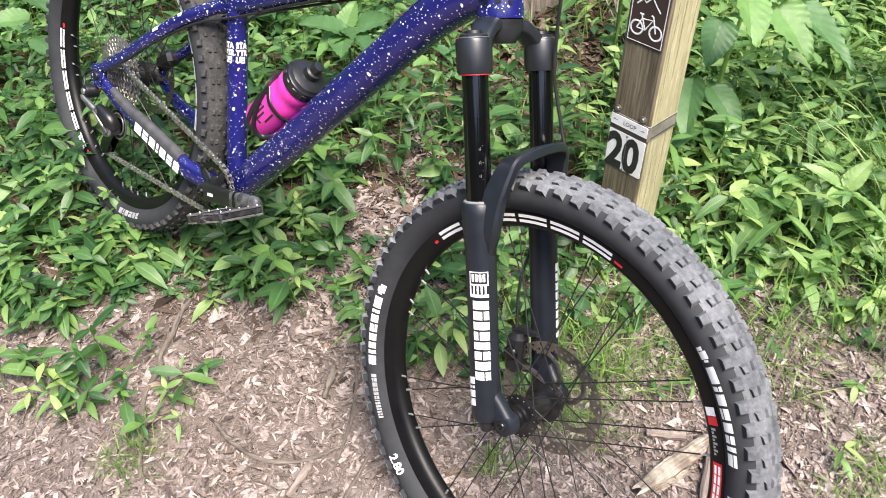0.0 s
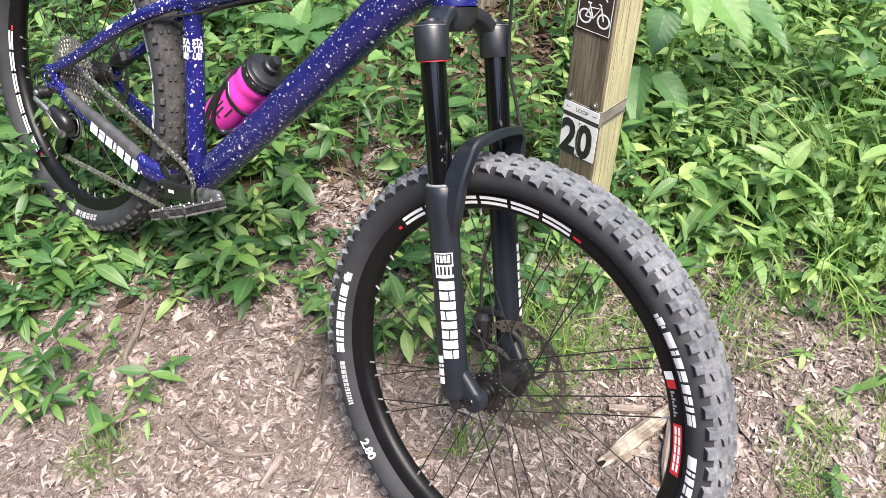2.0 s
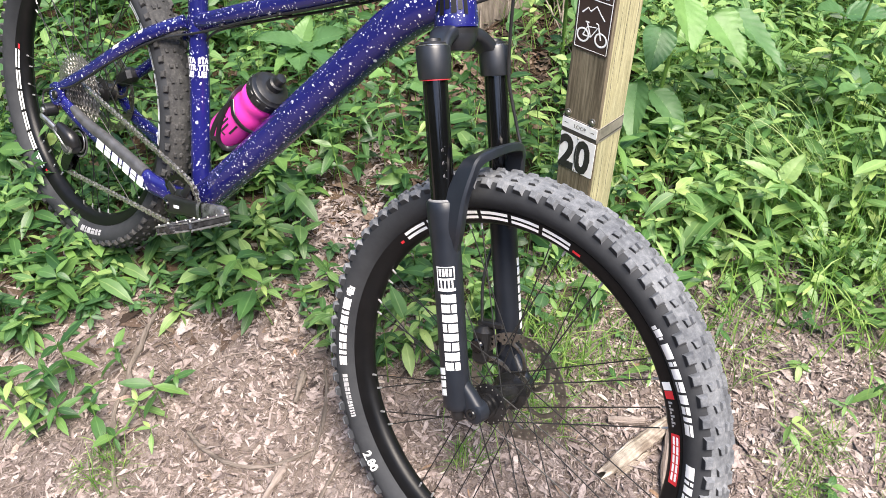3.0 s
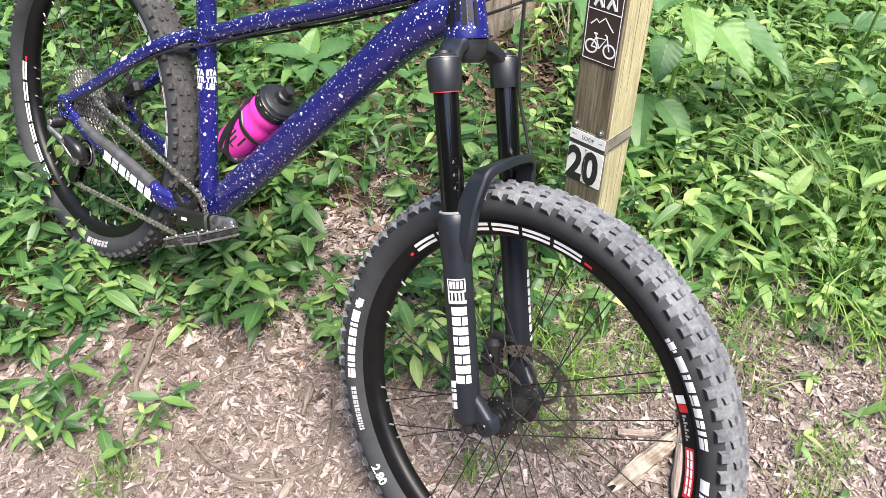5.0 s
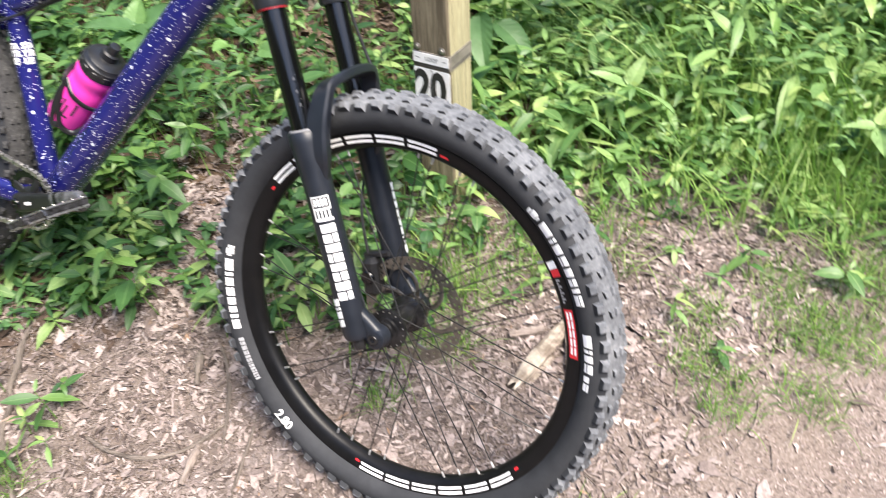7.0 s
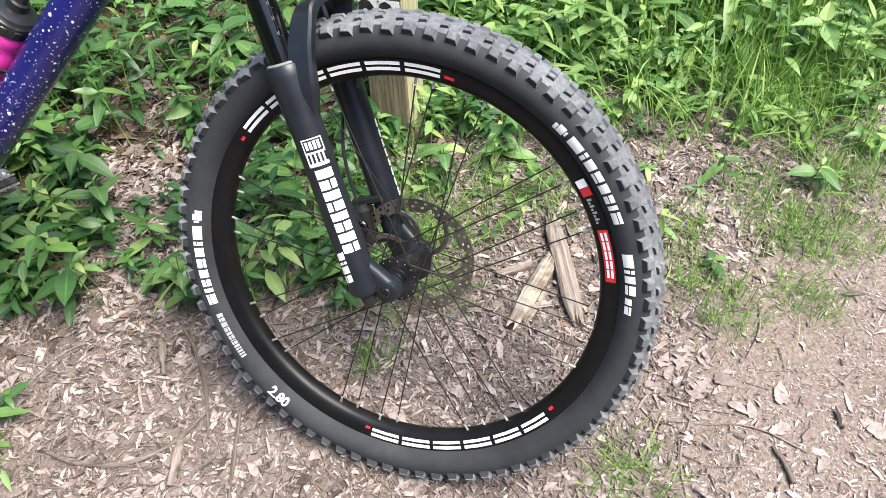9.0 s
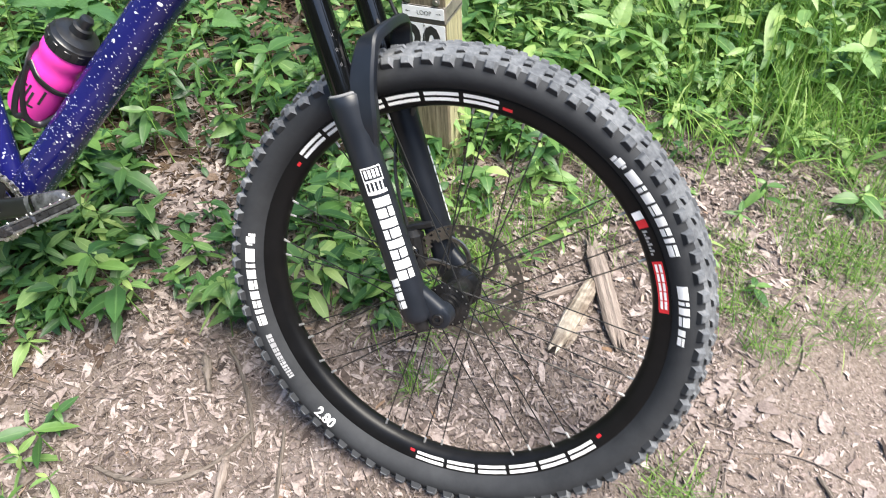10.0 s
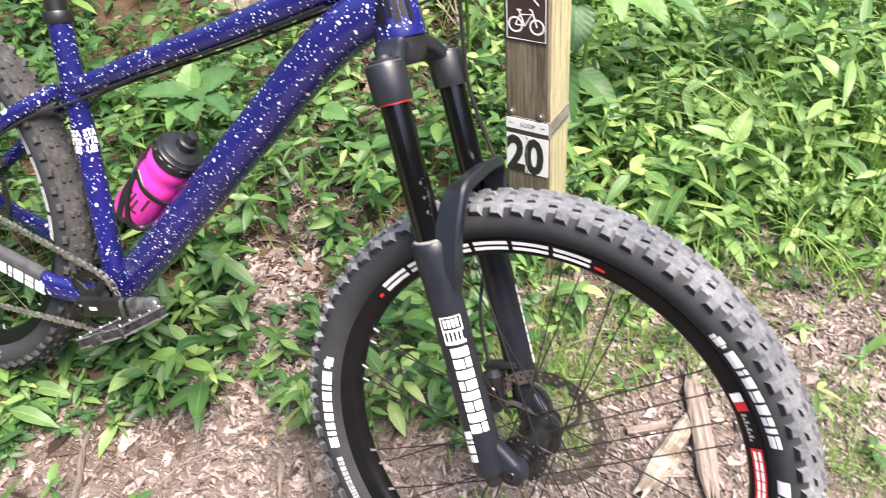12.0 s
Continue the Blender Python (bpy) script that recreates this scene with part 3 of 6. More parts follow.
def tyre_print(tyre):
    rev = lambda a0: (lambda u, v: side_point(a0 + math.degrees(u / 0.318), 0.3095 + v))
    fwd = lambda a0: (lambda u, v: side_point(a0 - math.degrees(u / 0.318), 0.3095 + v))
    # words of the maker as plain blocks, size as written
    bp("tyre_marking", bars_on(name_bars((1.4, 0.55, 1, 1, 0.9, 0.8, 0.55, 1.1), 0.135, 0.0125, 0.026, 0.0) + [(0.0, 0.0, 0.005, 0.009, 0), (0.006, 0.0, 0.016, 0.012, 0), (0.017, 0.003, 0.020, 0.010, 0)], rev(151.5), 0.003), WHITE, None, "white maker's marking on the tyre wall", tyre, False)
    bp("tyre_marking", bars_on(name_bars((1, 1, 1.2, 1.1, 0.8, 1, 0.4, 0.8, 0.7, 0.6, 0.6, 0.6, 0.6), 0.082, 0.0085, 0.0, 0.001), rev(183), 0.004), GREYPRINT, None, "", tyre, False)
    bp("tyre_size", lettering("2.80", 0.0215, (lambda u, v: side_point(209.5 + math.degrees(u / 0.318), 0.3235 - v, 0.0017)), 1.0, 0.0006), WHITE, None, "white tyre size lettering", tyre, False)
    bp("tyre_marking", bars_on(name_bars((1.4, 0.55, 1, 1, 0.9, 0.8, 0.55, 1.1), 0.126, 0.013, 0.026, 0.0) + [(0.0, 0.0, 0.005, 0.009, 0), (0.006, 0.0, 0.016, 0.012, 0), (0.017, 0.003, 0.020, 0.010, 0)], fwd(32.5), 0.003), WHITE, None, "white maker's marking on the tyre wall", tyre, False)
    bp("tyre_marking", bars_on(name_bars((1.3, 0.5, 0.8, 1.0), 0.060, 0.0135, 0.004) + name_bars((0.9, 1.1), 0.026, 0.009, 0.066), fwd(-1.0), 0.003), WHITE, None, "", tyre, False)


tyre_print(f_tyre)
bp("tyre_marking", bars_on(name_bars((1, 0.5, 1, 1, 0.8, 0.8), 0.09, 0.012), lambda u, v: side_point(-78 + math.degrees(u / 0.318), 0.3085 + v), 0.003), GREYPRINT, None, "", r_tyre, False)

# hubs
hub_prof = [(0.006, -0.054), (0.0150, -0.054), (0.0150, -0.049), (0.0165, -0.0485), (0.0165, -0.046), (0.0150, -0.0455), (0.0150, -0.042), (0.0195, -0.041), (0.0195, -0.0365), (0.0318, -0.0345), (0.0318, -0.0295), (0.0210, -0.024), (0.0185, 0.0), (0.0210, 0.022), (0.031, 0.026), (0.031, 0.0305), (0.02, 0.034), (0.02, 0.052), (0.012, 0.053), (0.012, 0.06), (0.006, 0.06)]
bp("front_hub", lathe(hub_prof, 40), HUB, FRONT, "black front hub")
bp("rear_hub", lathe(hub_prof, 40), BLACK, REAR, "black rear hub")


def rotor_mesh(r0, r1):
    """A drilled brake disc: ring cells with some left out, and raked arms."""
    mb, n, rr = MB(), 108, [r1, r1 - 0.003, r1 - 0.0065, r1 - 0.010, r1 - 0.0135, r0]
    keep = {}
    for i in range(n):
        for k in range(5):
            hole = (k == 1 and i % 3 == 0) or (k == 3 and i % 3 == 1)
            wavy = k == 4 and i % 9 > 5
            if not (hole or wavy):
                keep[i, k] = 1
    for (i, k) in keep:
        a, b = 2 * math.pi * i / n, 2 * math.pi * (i + 1) / n
        q = [(rr[k], a), (rr[k], b), (rr[k + 1], b), (rr[k + 1], a)]
        v = [(r * math.cos(t), y, r * math.sin(t)) for y in (-0.0009, 0.0009) for r, t in q]
        mb.add(v, [(0, 1, 2, 3), (7, 6, 5, 4), (0, 4, 5, 1), (1, 5, 6, 2), (2, 6, 7, 3), (3, 7, 4, 0)])
    for i in range(6):
        a = 2 * math.pi * i / 6
        pts = [(r * math.cos(a + k), 0, r * math.sin(a + k), 0.004) for r, k in ((0.022, 0), (0.042, 0.12), (0.06, 0.34), (r0 + 0.003, 0.62))]
        mb.join(tube(pts, 4, 6, (0.25, 1.0), (0, 1, 0)))
    mb.join(lathe([(0.016, -0.0015), (0.026, -0.0015), (0.026, 0.0015), (0.016, 0.0015)], 30, loop=True))
    return mb


bp("front_brake_rotor", rotor_mesh(0.071, 0.090), ROTOR, FRONT @ Matrix.Translation((0, 0.046, 0)), "drilled steel brake disc", smooth=False)
bp("rear_brake_rotor", rotor_mesh(0.071, 0.090), ROTOR, Matrix.Translation((0, 0.052, 0)), "drilled steel brake disc", smooth=False)

# fork: stanchions, lowers, arch, crown
LEAN = Matrix(((1, 0, -0.017, 0.0085), (0, 1, 0, 0), (0, 0, 1, 0), (0, 0, 0, 1)))
LEGS = FORK @ LEAN
L2F = lambda y: LEGS @ Matrix.Translation((LO, y, 0))
for s in (-1, 1):
    bp("stanchion", lathe([(0.0172, 0.29), (0.0175, 0.30), (0.0175, 0.53)], 36, "z"), GLOSS, L2F(s * HS), "gloss black fork stanchion")
    leg = lathe([(0.006, 0.0030), (0.0175, 0.0035), (0.0203, 0.0075), (0.0210, 0.016), (0.0211, 0.05), (0.0211, 0.15), (0.0214, 0.245), (0.0236, 0.285), (0.0245, 0.303), (0.0245, 0.316), (0.0228, 0.3185), (0.0178, 0.319)], 36, "z")
    low = bp("fork_lower", leg, FORK_BLACK, L2F(s * HS), "matt black fork lower leg with white marking")
    bp("wiper_seal", lathe([(0.0212, 0.3186), (0.0212, 0.3200), (0.0196, 0.3212), (0.0180, 0.3214), (0.0178, 0.3186)], 36, "z"), SEAL, L2F(s * HS), "grey wiper seal lip", low)
    web = tube([(LO + 0.004, s * 0.0725, 0.078, 0.0125), (0.026, s * 0.0700, 0.045, 0.0160), (0.039, s * 0.0655, 0.020, 0.0175), (0.051, s * 0.0635, 0.0005, 0.0172), (0.0535, s * 0.0630, -0.004, 0.0150)], 5, 20, (0.72, 1.0), (0, 1, 0), 2.6)
    bp("foot", web, FORK_BLACK, FORK, "", low)
    drum = lathe([(0.0075, 0.0745), (0.0135, 0.0745), (0.0165, 0.0725), (0.0175, 0.068), (0.0185, 0.056), (0.0180, 0.0535), (0.0155, 0.053), (0.006, 0.053)], 36, "y")
    bp("dropout", drum, FORK_BLACK, FORK @ Matrix.Translation((0.051, 0, 0)) @ Matrix.Scale(s, 4, (0, 1, 0)), "", low)
    bp("foot_nut", lathe([(0.0025, -0.0150), (0.0080, -0.0150), (0.0092, -0.0135), (0.0108, -0.0050), (0.0108, 0.0040)], 12, "z"), BLACK, L2F(s * HS), "", low)
    if s < 0:
        axle_end = lathe([(0.0008, 0.0005), (0.0038, 0.0), (0.0040, -0.0030), (0.0072, -0.0032), (0.0085, -0.0015), (0.0088, 0.004)], 24, "y")
        bp("axle_cap", axle_end, HUB, FORK @ Matrix.Translation((0.051, -0.0752, 0)), "small steel axle end", low)
        # marking along the leg, facing the drive side
        on = lambda u, v: LEGS @ Vector((LO + 0.0217 * math.sin(v / 0.0205 + 0.50), -HS - 0.0217 * math.cos(v / 0.0205 + 0.50), 0.226 - u))
        bp("leg_marking", patch([(0, -0.013, 0.0014, 0.013), (0.0346, -0.013, 0.036, 0.013), (0.0014, -0.013, 0.017, -0.0116), (0.0014, 0.0116, 0.017, 0.013), (0.017, -0.013, 0.0195, 0.013), (0.0318, -0.013, 0.0346, 0.013)] + [(0.0035, -0.0095 + 0.005 * i, 0.0140, -0.0062 + 0.005 * i) for i in range(4)] + [(0.0195, -0.013 + 0.0052 * i, 0.0318, -0.0108 + 0.0052 * i) for i in range(5)], on, 0.004), WHITE, None, "white square badge", low, False)
        bp("leg_marking", bars_on(name_bars((1, 1, 0.95, 1, 0.9, 1, 1, 1), 0.118, 0.0215, 0.041, -0.009), on), WHITE, None, "large white marking", low, False)
        bp("leg_marking", bars_on(name_bars((1, 0.5, 1, 1), 0.046, 0.0125, 0.150, -0.0230, -0.25), on), WHITE, None, "", low, False)
    else:
        onl2 = lambda u, v: LEGS @ Vector((LO + 0.0217 * math.cos(v / 0.0205), HS + 0.0217 * math.sin(v / 0.0205), 0.205 - u))
        bp("leg_marking", bars_on(name_bars((1, 1, 0.95, 1, 0.9, 1, 1, 1), 0.120, 0.020), onl2), WHITE, None, "large white marking", low, False)
arch_half = [(0.008, -0.0730, 0.200, 0.4), (0.013, -0.0770, 0.232, 0.85), (0.019, -0.0810, 0.260, 1.15), (0.026, -0.0840, 0.285, 1.36), (0.039, -0.0800, 0.325, 1.14), (0.052, -0.0690, 0.360, 1.0), (0.0585, -0.0580, 0.3730, 0.98), (0.0640, -0.0400, 0.3785, 0.95)]
arch = [(x + 0.002, y * 0.925, z, k) for x, y, z, k in arch_half] + [(0.0665, 0, 0.3830, 0.92)] + [(x, -y * 0.84, z + 0.004, k * 0.95) for x, y, z, k in arch_half[::-1]]
arch_sec = [(0.0165, 0.004), (0.0140, 0.0078), (-0.0105, 0.0078), (-0.0145, 0.003), (-0.0145, -0.005), (-0.0115, -0.0075), (0.0135, -0.0065), (0.0165, -0.0035)]
bp("fork_arch", sweep(arch, arch_sec, (1, 0, 0.25), 5), FORK_BLACK, LEGS, "matt black fork arch over the tyre")
crown = bp("fork_crown", tube([(LO, -HS + 0.006, 0.510, 0.0150), (LO - 0.003, -HS * 0.80, 0.527, 0.0160), (LO - 0.008, -HS * 0.58, 0.542, 0.0172), (-0.001, -0.024, 0.549, 0.0205), (-0.001, 0, 0.551, 0.0220), (-0.001, 0.024, 0.549, 0.0205), (LO - 0.008, HS * 0.58, 0.542, 0.0172), (LO - 0.003, HS * 0.80, 0.527, 0.0160), (LO, HS - 0.006, 0.510, 0.0150)], 5, 20, (1.1, 0.62), (1, 0, 0), 2.8), CROWN_GREY, FORK, "black forged fork crown")
bp("crown_neck", lathe([(0.020, 0.5250), (0.0262, 0.5330), (0.0292, 0.5420), (0.0300, 0.5485), (0.024, 0.5490)], 32, "z"), CROWN_GREY, FORK, "", crown)
for s in (-1, 1):
    bp("crown_clamp", lathe([(0.0180, 0.487), (0.0222, 0.487), (0.0232, 0.490), (0.0238, 0.508), (0.0240, 0.527), (0.0228, 0.531), (0.0185, 0.5315), (0.0185, 0.524)], 36, "z"), CROWN_GREY, L2F(s * HS), "", crown)
    bp("cap_rim", lathe([(0.0186, 0.5316), (0.0208, 0.5318), (0.0208, 0.5328), (0.0186, 0.5332)], 36, "z", True), ALLOY, L2F(s * HS), "bright worn cap rim", crown)
    bp("top_cap", lathe([(0.019, 0.5305), (0.019, 0.535), (0.0172, 0.537), (0.012, 0.537), (0.0115, 0.541), (0.006, 0.542)], 14, "z"), BLACK, L2F(s * HS), "knurled black adjuster cap", crown)
bp("red_ring", lathe([(0.0177, 0.4852), (0.0216, 0.4852), (0.0216, 0.4868), (0.0177, 0.4868)], 36, "z", True), RED_DARK, L2F(-HS), "thin red ring under the crown", crown)
scale_on = lambda u, v: LEGS @ Vector((LO + 0.0177 * math.sin(v / 0.0177 + 1.0), -HS - 0.0177 * math.cos(v / 0.0177 + 1.0), 0.345 + u))
bp("sag_scale", patch([(0.006 + 0.011 * i, 0.001, 0.0064 + 0.011 * i, 0.0028) for i in range(5)] + [(0.008 + 0.018 * i, -0.0032, 0.0115 + 0.018 * i, -0.0026) for i in range(3)] + [(0.008 + 0.018 * i, -0.0015, 0.0125 + 0.018 * i, -0.0007) for i in range(3)], scale_on, 0.004), FAINT, None, "fine grey travel marks", crown, False)

# frame tubes
down = bp("down_tube", tube([(0.432, 0, -0.046, 0.029), (0.47, 0, 0.002, 0.0305), (0.60, 0, 0.180, 0.0305), (0.735, 0, 0.366, 0.0305), (0.790, 0, 0.440, 0.0315), (0.835, 0, 0.487, 0.0325), (0.888, 0, 0.525, 0.031)], 8, 28, (0.98, 1.0), (0, 1, 0), 2.3), PAINT, None, "blue white-spattered down tube")
bp("top_tube", tube([(0.325, 0, 0.285, 0.0165), (0.36, 0, 0.296, 0.0165), (0.50, 0, 0.369, 0.017), (0.65, 0, 0.444, 0.0185), (0.76, 0, 0.505, 0.021), (0.862, 0, 0.565, 0.024)], 6, 24, (1.05, 1.0), (0, 1, 0), 2.4), PAINT, None, "blue white-spattered top tube")
st_dir = Vector((-math.cos(radians(74.6)), 0, math.sin(radians(74.6))))
stp = lambda u: BB + st_dir * u
seat_tube = bp("seat_tube", tube([(*stp(0.0), 0.0195), (*stp(0.2), 0.0188), (*stp(0.41), 0.0185), (*stp(0.435), 0.0192), (*stp(0.447), 0.0192)], 1, 26), PAINT, None, "blue white-spattered seat tube")
bp("seat_clamp", tube([(*stp(0.442), 0.0215), (*stp(0.445), 0.0225), (*stp(0.457), 0.0225), (*stp(0.460), 0.0212)], 1, 26), BLACK, None, "black seat clamp")
bp("seat_post", tube([(*stp(0.455), 0.0158), (*stp(0.60), 0.0158)], 1, 26), BLACK, None, "black seat post")
sf = Vector((math.sin(radians(74.6)), 0, math.cos(radians(74.6))))
for k, (line, h) in enumerate((("STA", 0.268), ("YTR", 0.255), ("UE!", 0.242))):
    for turn in (0.12, 1.42):
        def on_st(u, v, h=h, turn=turn):
            a = turn + (u - 0.012) / 0.0195
            return stp(h + v) + sf * (0.0197 * math.sin(a)) + Vector((0, -0.0197 * math.cos(a), 0))
        bp("tube_lettering", lettering(line, 0.0150, on_st, 0.80, 0.0006), WHITE, None, "", seat_tube, False)
bp("bottom_bracket_shell", lathe([(0.012, -0.037), (0.0225, -0.037), (0.0235, -0.034), (0.0235, 0.034), (0.0225, 0.037), (0.012, 0.037)], 32, "y"), PAINT, Matrix.Translation(BB), "blue bottom bracket shell")
bp("bearing_cup", lathe([(0.012, -0.046), (0.020, -0.046), (0.0215, -0.043), (0.0215, 0.043), (0.020, 0.046), (0.012, 0.046)], 24, "y"), BLACK, Matrix.Translation(BB), "black bearing cups")
head = bp("head_tube", lathe([(0.0285, 0.556), (0.0318, 0.5572), (0.0325, 0.565), (0.0312, 0.585), (0.0285, 0.62), (0.0275, 0.645), (0.0285, 0.668), (0.0270, 0.672)], 36, "z"), PAINT, FORK, "blue white-spattered head tube")
bp("headset_ring", lathe([(0.020, 0.5470), (0.0300, 0.5480), (0.0310, 0.5555), (0.022, 0.5565)], 36, "z"), BLACK, FORK, "black headset ring")
badge = lambda u, v: FORK @ Vector(((0.0337 - 0.085 * v) * math.sin(u / 0.03 + 0.5), -(0.0337 - 0.085 * v) * math.cos(u / 0.03 + 0.5), 0.574 + v))
bp("head_badge", patch([(-0.026, 0.006, -0.020, 0.040), (-0.018, 0.0, -0.011, 0.036), (-0.009, 0.008, -0.003, 0.050), (-0.001, 0.002, 0.006, 0.044), (0.008, 0.006, 0.014, 0.050), (0.016, 0.0, 0.021, 0.034)], badge, 0.004), RIM, None, "dark abstract badge", head, False)
for s in (-1, 1):
    bp("seat_stay", tube([(0.318, s * 0.017, 0.280, 0.012), (0.25, s * 0.045, 0.228, 0.0125), (0.17, s * 0.057, 0.160, 0.0125), (0.08, s * 0.064, 0.080, 0.0120), (0.0, s * 0.070, 0.016, 0.0105), (-0.012, s * 0.070, 0.004, 0.010)], 5, 16, (0.75, 1.05), (0, 1, 0)), PAINT, None, "blue seat stay")
    cs = bp("chain_stay", tube([(-0.012, s * 0.070, 0.0, 0.011), (0.01, s * 0.069, -0.008, 0.0125), (0.08, s * 0.064, -0.026, 0.0150), (0.20, s * 0.060, -0.036, 0.0175), (0.32, s * 0.054, -0.049, 0.0195), (0.345, s * 0.050, -0.051, 0.0195), (0.385, s * 0.040, -0.050, 0.019), (0.42, s * 0.028, -0.046, 0.018)], 5, 18, (0.62, 1.05), (0, 1, 0), 2.6), PAINT, None, "blue chain stay")
    bp("frame_dropout", flat([(-0.026, 0.012), (-0.012, 0.024), (0.012, 0.020), (0.022, 0.0), (0.014, -0.02), (-0.010, -0.026), (-0.024, -0.012)], 0.011, Matrix.Translation((0, s * 0.0735, 0))), PAINT, None, "blue rear dropout")
    if s < 0:
        bp("chain_guard", tube([(0.05, -0.0655, -0.0135, 0.0135), (0.10, -0.064, -0.0215, 0.0155), (0.20, -0.061, -0.0275, 0.0175), (0.315, -0.055, -0.040, 0.019)], 5, 16, (0.62, 0.75), (0, 1, 0), 2.6), GUARD, None, "scuffed grey chain stay guard", cs)
        on_cs = lambda u, v: (0.165 + u, -0.0740 + 0.045 * u - (0.0 if u < 0 else 0.0), -0.0475 - 0.105 * u + v)
        bp("stay_marking", bars_on(name_bars((1.15, 0.95, 1, 0.5, 1, 0.9, 0.95), 0.168, 0.021, -0.004, -0.002, 0.1), on_cs), WHITE, None, "bold white marking", cs, False)
stay_mid = lambda u: Vector((0.250 - 0.080 * u, -0.0450 - 0.012 * u, 0.228 - 0.068 * u))
stay_top = lambda u, v: stay_mid(u) + Vector((-0.648, 0, 0.762)) * (0.0139 * math.sin(v)) - Vector((0, 0.0102 * math.cos(v), 0))
# white print on the upper face paints in the stay's bright highlight
bp("stay_highlight", patch([(0.0, 0.40, 0.12, 1.0), (0.12, 0.12, 0.70, 1.35), (0.70, 0.30, 0.92, 1.0)], stay_top, 0.05), WHITE, None, "white highlight painted on the stay", None, False)
bp("stay_bridge", tube([(0.285, -0.034, 0.258, 0.008), (0.285, 0.034, 0.258, 0.008)], 1, 12), PAINT, None, "blue stay bridge")
bp("rear_axle", lathe([(0.003, -0.083), (0.0085, -0.083), (0.0095, -0.081), (0.0095, 0.081), (0.003, 0.083)], 18, "y"), BLACK, None, "black rear axle")

# rear gear
cass = bp("cassette", lathe([(0.012, -0.064), (0.018, -0.063), (0.019, -0.024), (0.012, -0.023)], 24, "y"), STEEL, None, "steel rear cassette of many sprockets")
for i in range(11):
    teeth = int(round(11 * (42 / 11) ** (1 - i / 10)))
    r = 0.0127 / (2 * math.sin(math.pi / teeth))
    out = []
    for k in range(teeth):
        for f, q in ((0.0, r - 0.0035), (0.3, r - 0.002), (0.42, r + 0.0028), (0.58, r + 0.0028), (0.7, r - 0.002)):
            a = 2 * math.pi * (k + f) / teeth
            out.append((q * math.cos(a), q * math.sin(a)))
    inner = [(max(0.017, r - 0.014) * math.cos(2 * math.pi * k / len(out)), max(0.017, r - 0.014) * math.sin(2 * math.pi * k / len(out))) for k in range(len(out))]
    n = len(out)
    y = -0.0255 - 0.0036 * i
    v = [(x, y + d, z) for d in (-0.0009, 0.0009) for x, z in out + inner]
    f = []
    for k in range(n):
        k2 = (k + 1) % n
        f += [(k, k2, n + k2, n + k), (2 * n + k, 3 * n + k, 3 * n + k2, 2 * n + k2), (k, 2 * n + k, 2 * n + k2, k2)]
    bp("sprocket", MB().add(v, f), STEEL, None, "", cass, False)

mech = bp("rear_derailleur", tube([(0.034, -0.086, -0.058, 0.011), (0.052, -0.084, -0.064, 0.0155), (0.072, -0.079, -0.073, 0.0190), (0.083, -0.074, -0.088, 0.0150)], 5, 16, (0.75, 1.0), (0, 1, 0), 2.6), BLACK, None, "black rear derailleur with bright scuffed link and two jockey wheels")
bp("hanger_knuckle", lathe([(0.004, -0.018), (0.013, -0.017), (0.0145, -0.012), (0.0145, 0.010), (0.006, 0.012)], 20, "y"), BLACK, Matrix.Translation((-0.008, -0.082, -0.038)), "", mech)
bp("pivot_bolt", lathe([(0.001, -0.004), (0.006, -0.004), (0.0068, -0.002), (0.0068, 0.003)], 14, "y"), ALLOY, Matrix.Translation((-0.008, -0.099, -0.038)), "", mech)
bp("parallelogram", tube([(-0.016, -0.090, -0.060, 0.007), (0.0, -0.096, -0.058, 0.0085), (0.022, -0.096, -0.060, 0.0085), (0.044, -0.091, -0.070, 0.0080)], 5, 14, (0.6, 1.1), (0, 1, 0), 2.4), GUARD, None, "", mech)
bp("outer_link", tube([(-0.020, -0.097, -0.056, 0.0045), (-0.004, -0.104, -0.050, 0.0055), (0.016, -0.104, -0.050, 0.0050), (0.040, -0.098, -0.058, 0.0040)], 5, 12, (0.6, 1.1), (0, 1, 0)), ALLOY, None, "bright scuffed outer link", mech)
bp("clutch_cover", lathe([(0.002, -0.016), (0.006, -0.0162), (0.0075, -0.0145), (0.0150, -0.0145), (0.0205, -0.010), (0.0220, 0.010), (0.004, 0.012)], 28, "y"), GUARD, Matrix.Translation((0.066, -0.074, -0.088)), "", mech)
bp("clutch_rim", lathe([(0.0190, -0.0128), (0.0212, -0.0118), (0.0225, -0.0090), (0.0215, -0.0085)], 28, "y", True), ALLOY, Matrix.Translation((0.066, -0.074, -0.088)), "", mech)
# bright alloy strip stands in for the highlight along the derailleur body
bp("body_highlight", tube([(0.034, -0.0985, -0.064, 0.002), (0.052, -0.0985, -0.071, 0.0032), (0.070, -0.0945, -0.083, 0.0028), (0.078, -0.088, -0.094, 0.0015)], 5, 10, (0.5, 1.0), (0, 1, 0)), ALLOY, None, "bright strip added as the derailleur body's edge highlight", mech)
for r, mat in ((0.0335, GUARD), (0.0285, GLOSS), (0.0235, ALLOY)):
    bp("jockey_guard", lathe([(r - 0.0020, -0.0012), (r + 0.0010, -0.0016), (r + 0.0016, 0.0), (r + 0.0010, 0.0016), (r - 0.0020, 0.0012)], 40, "y", True), mat, Matrix.Translation((0.076, -0.062, -0.078)), "", mech)
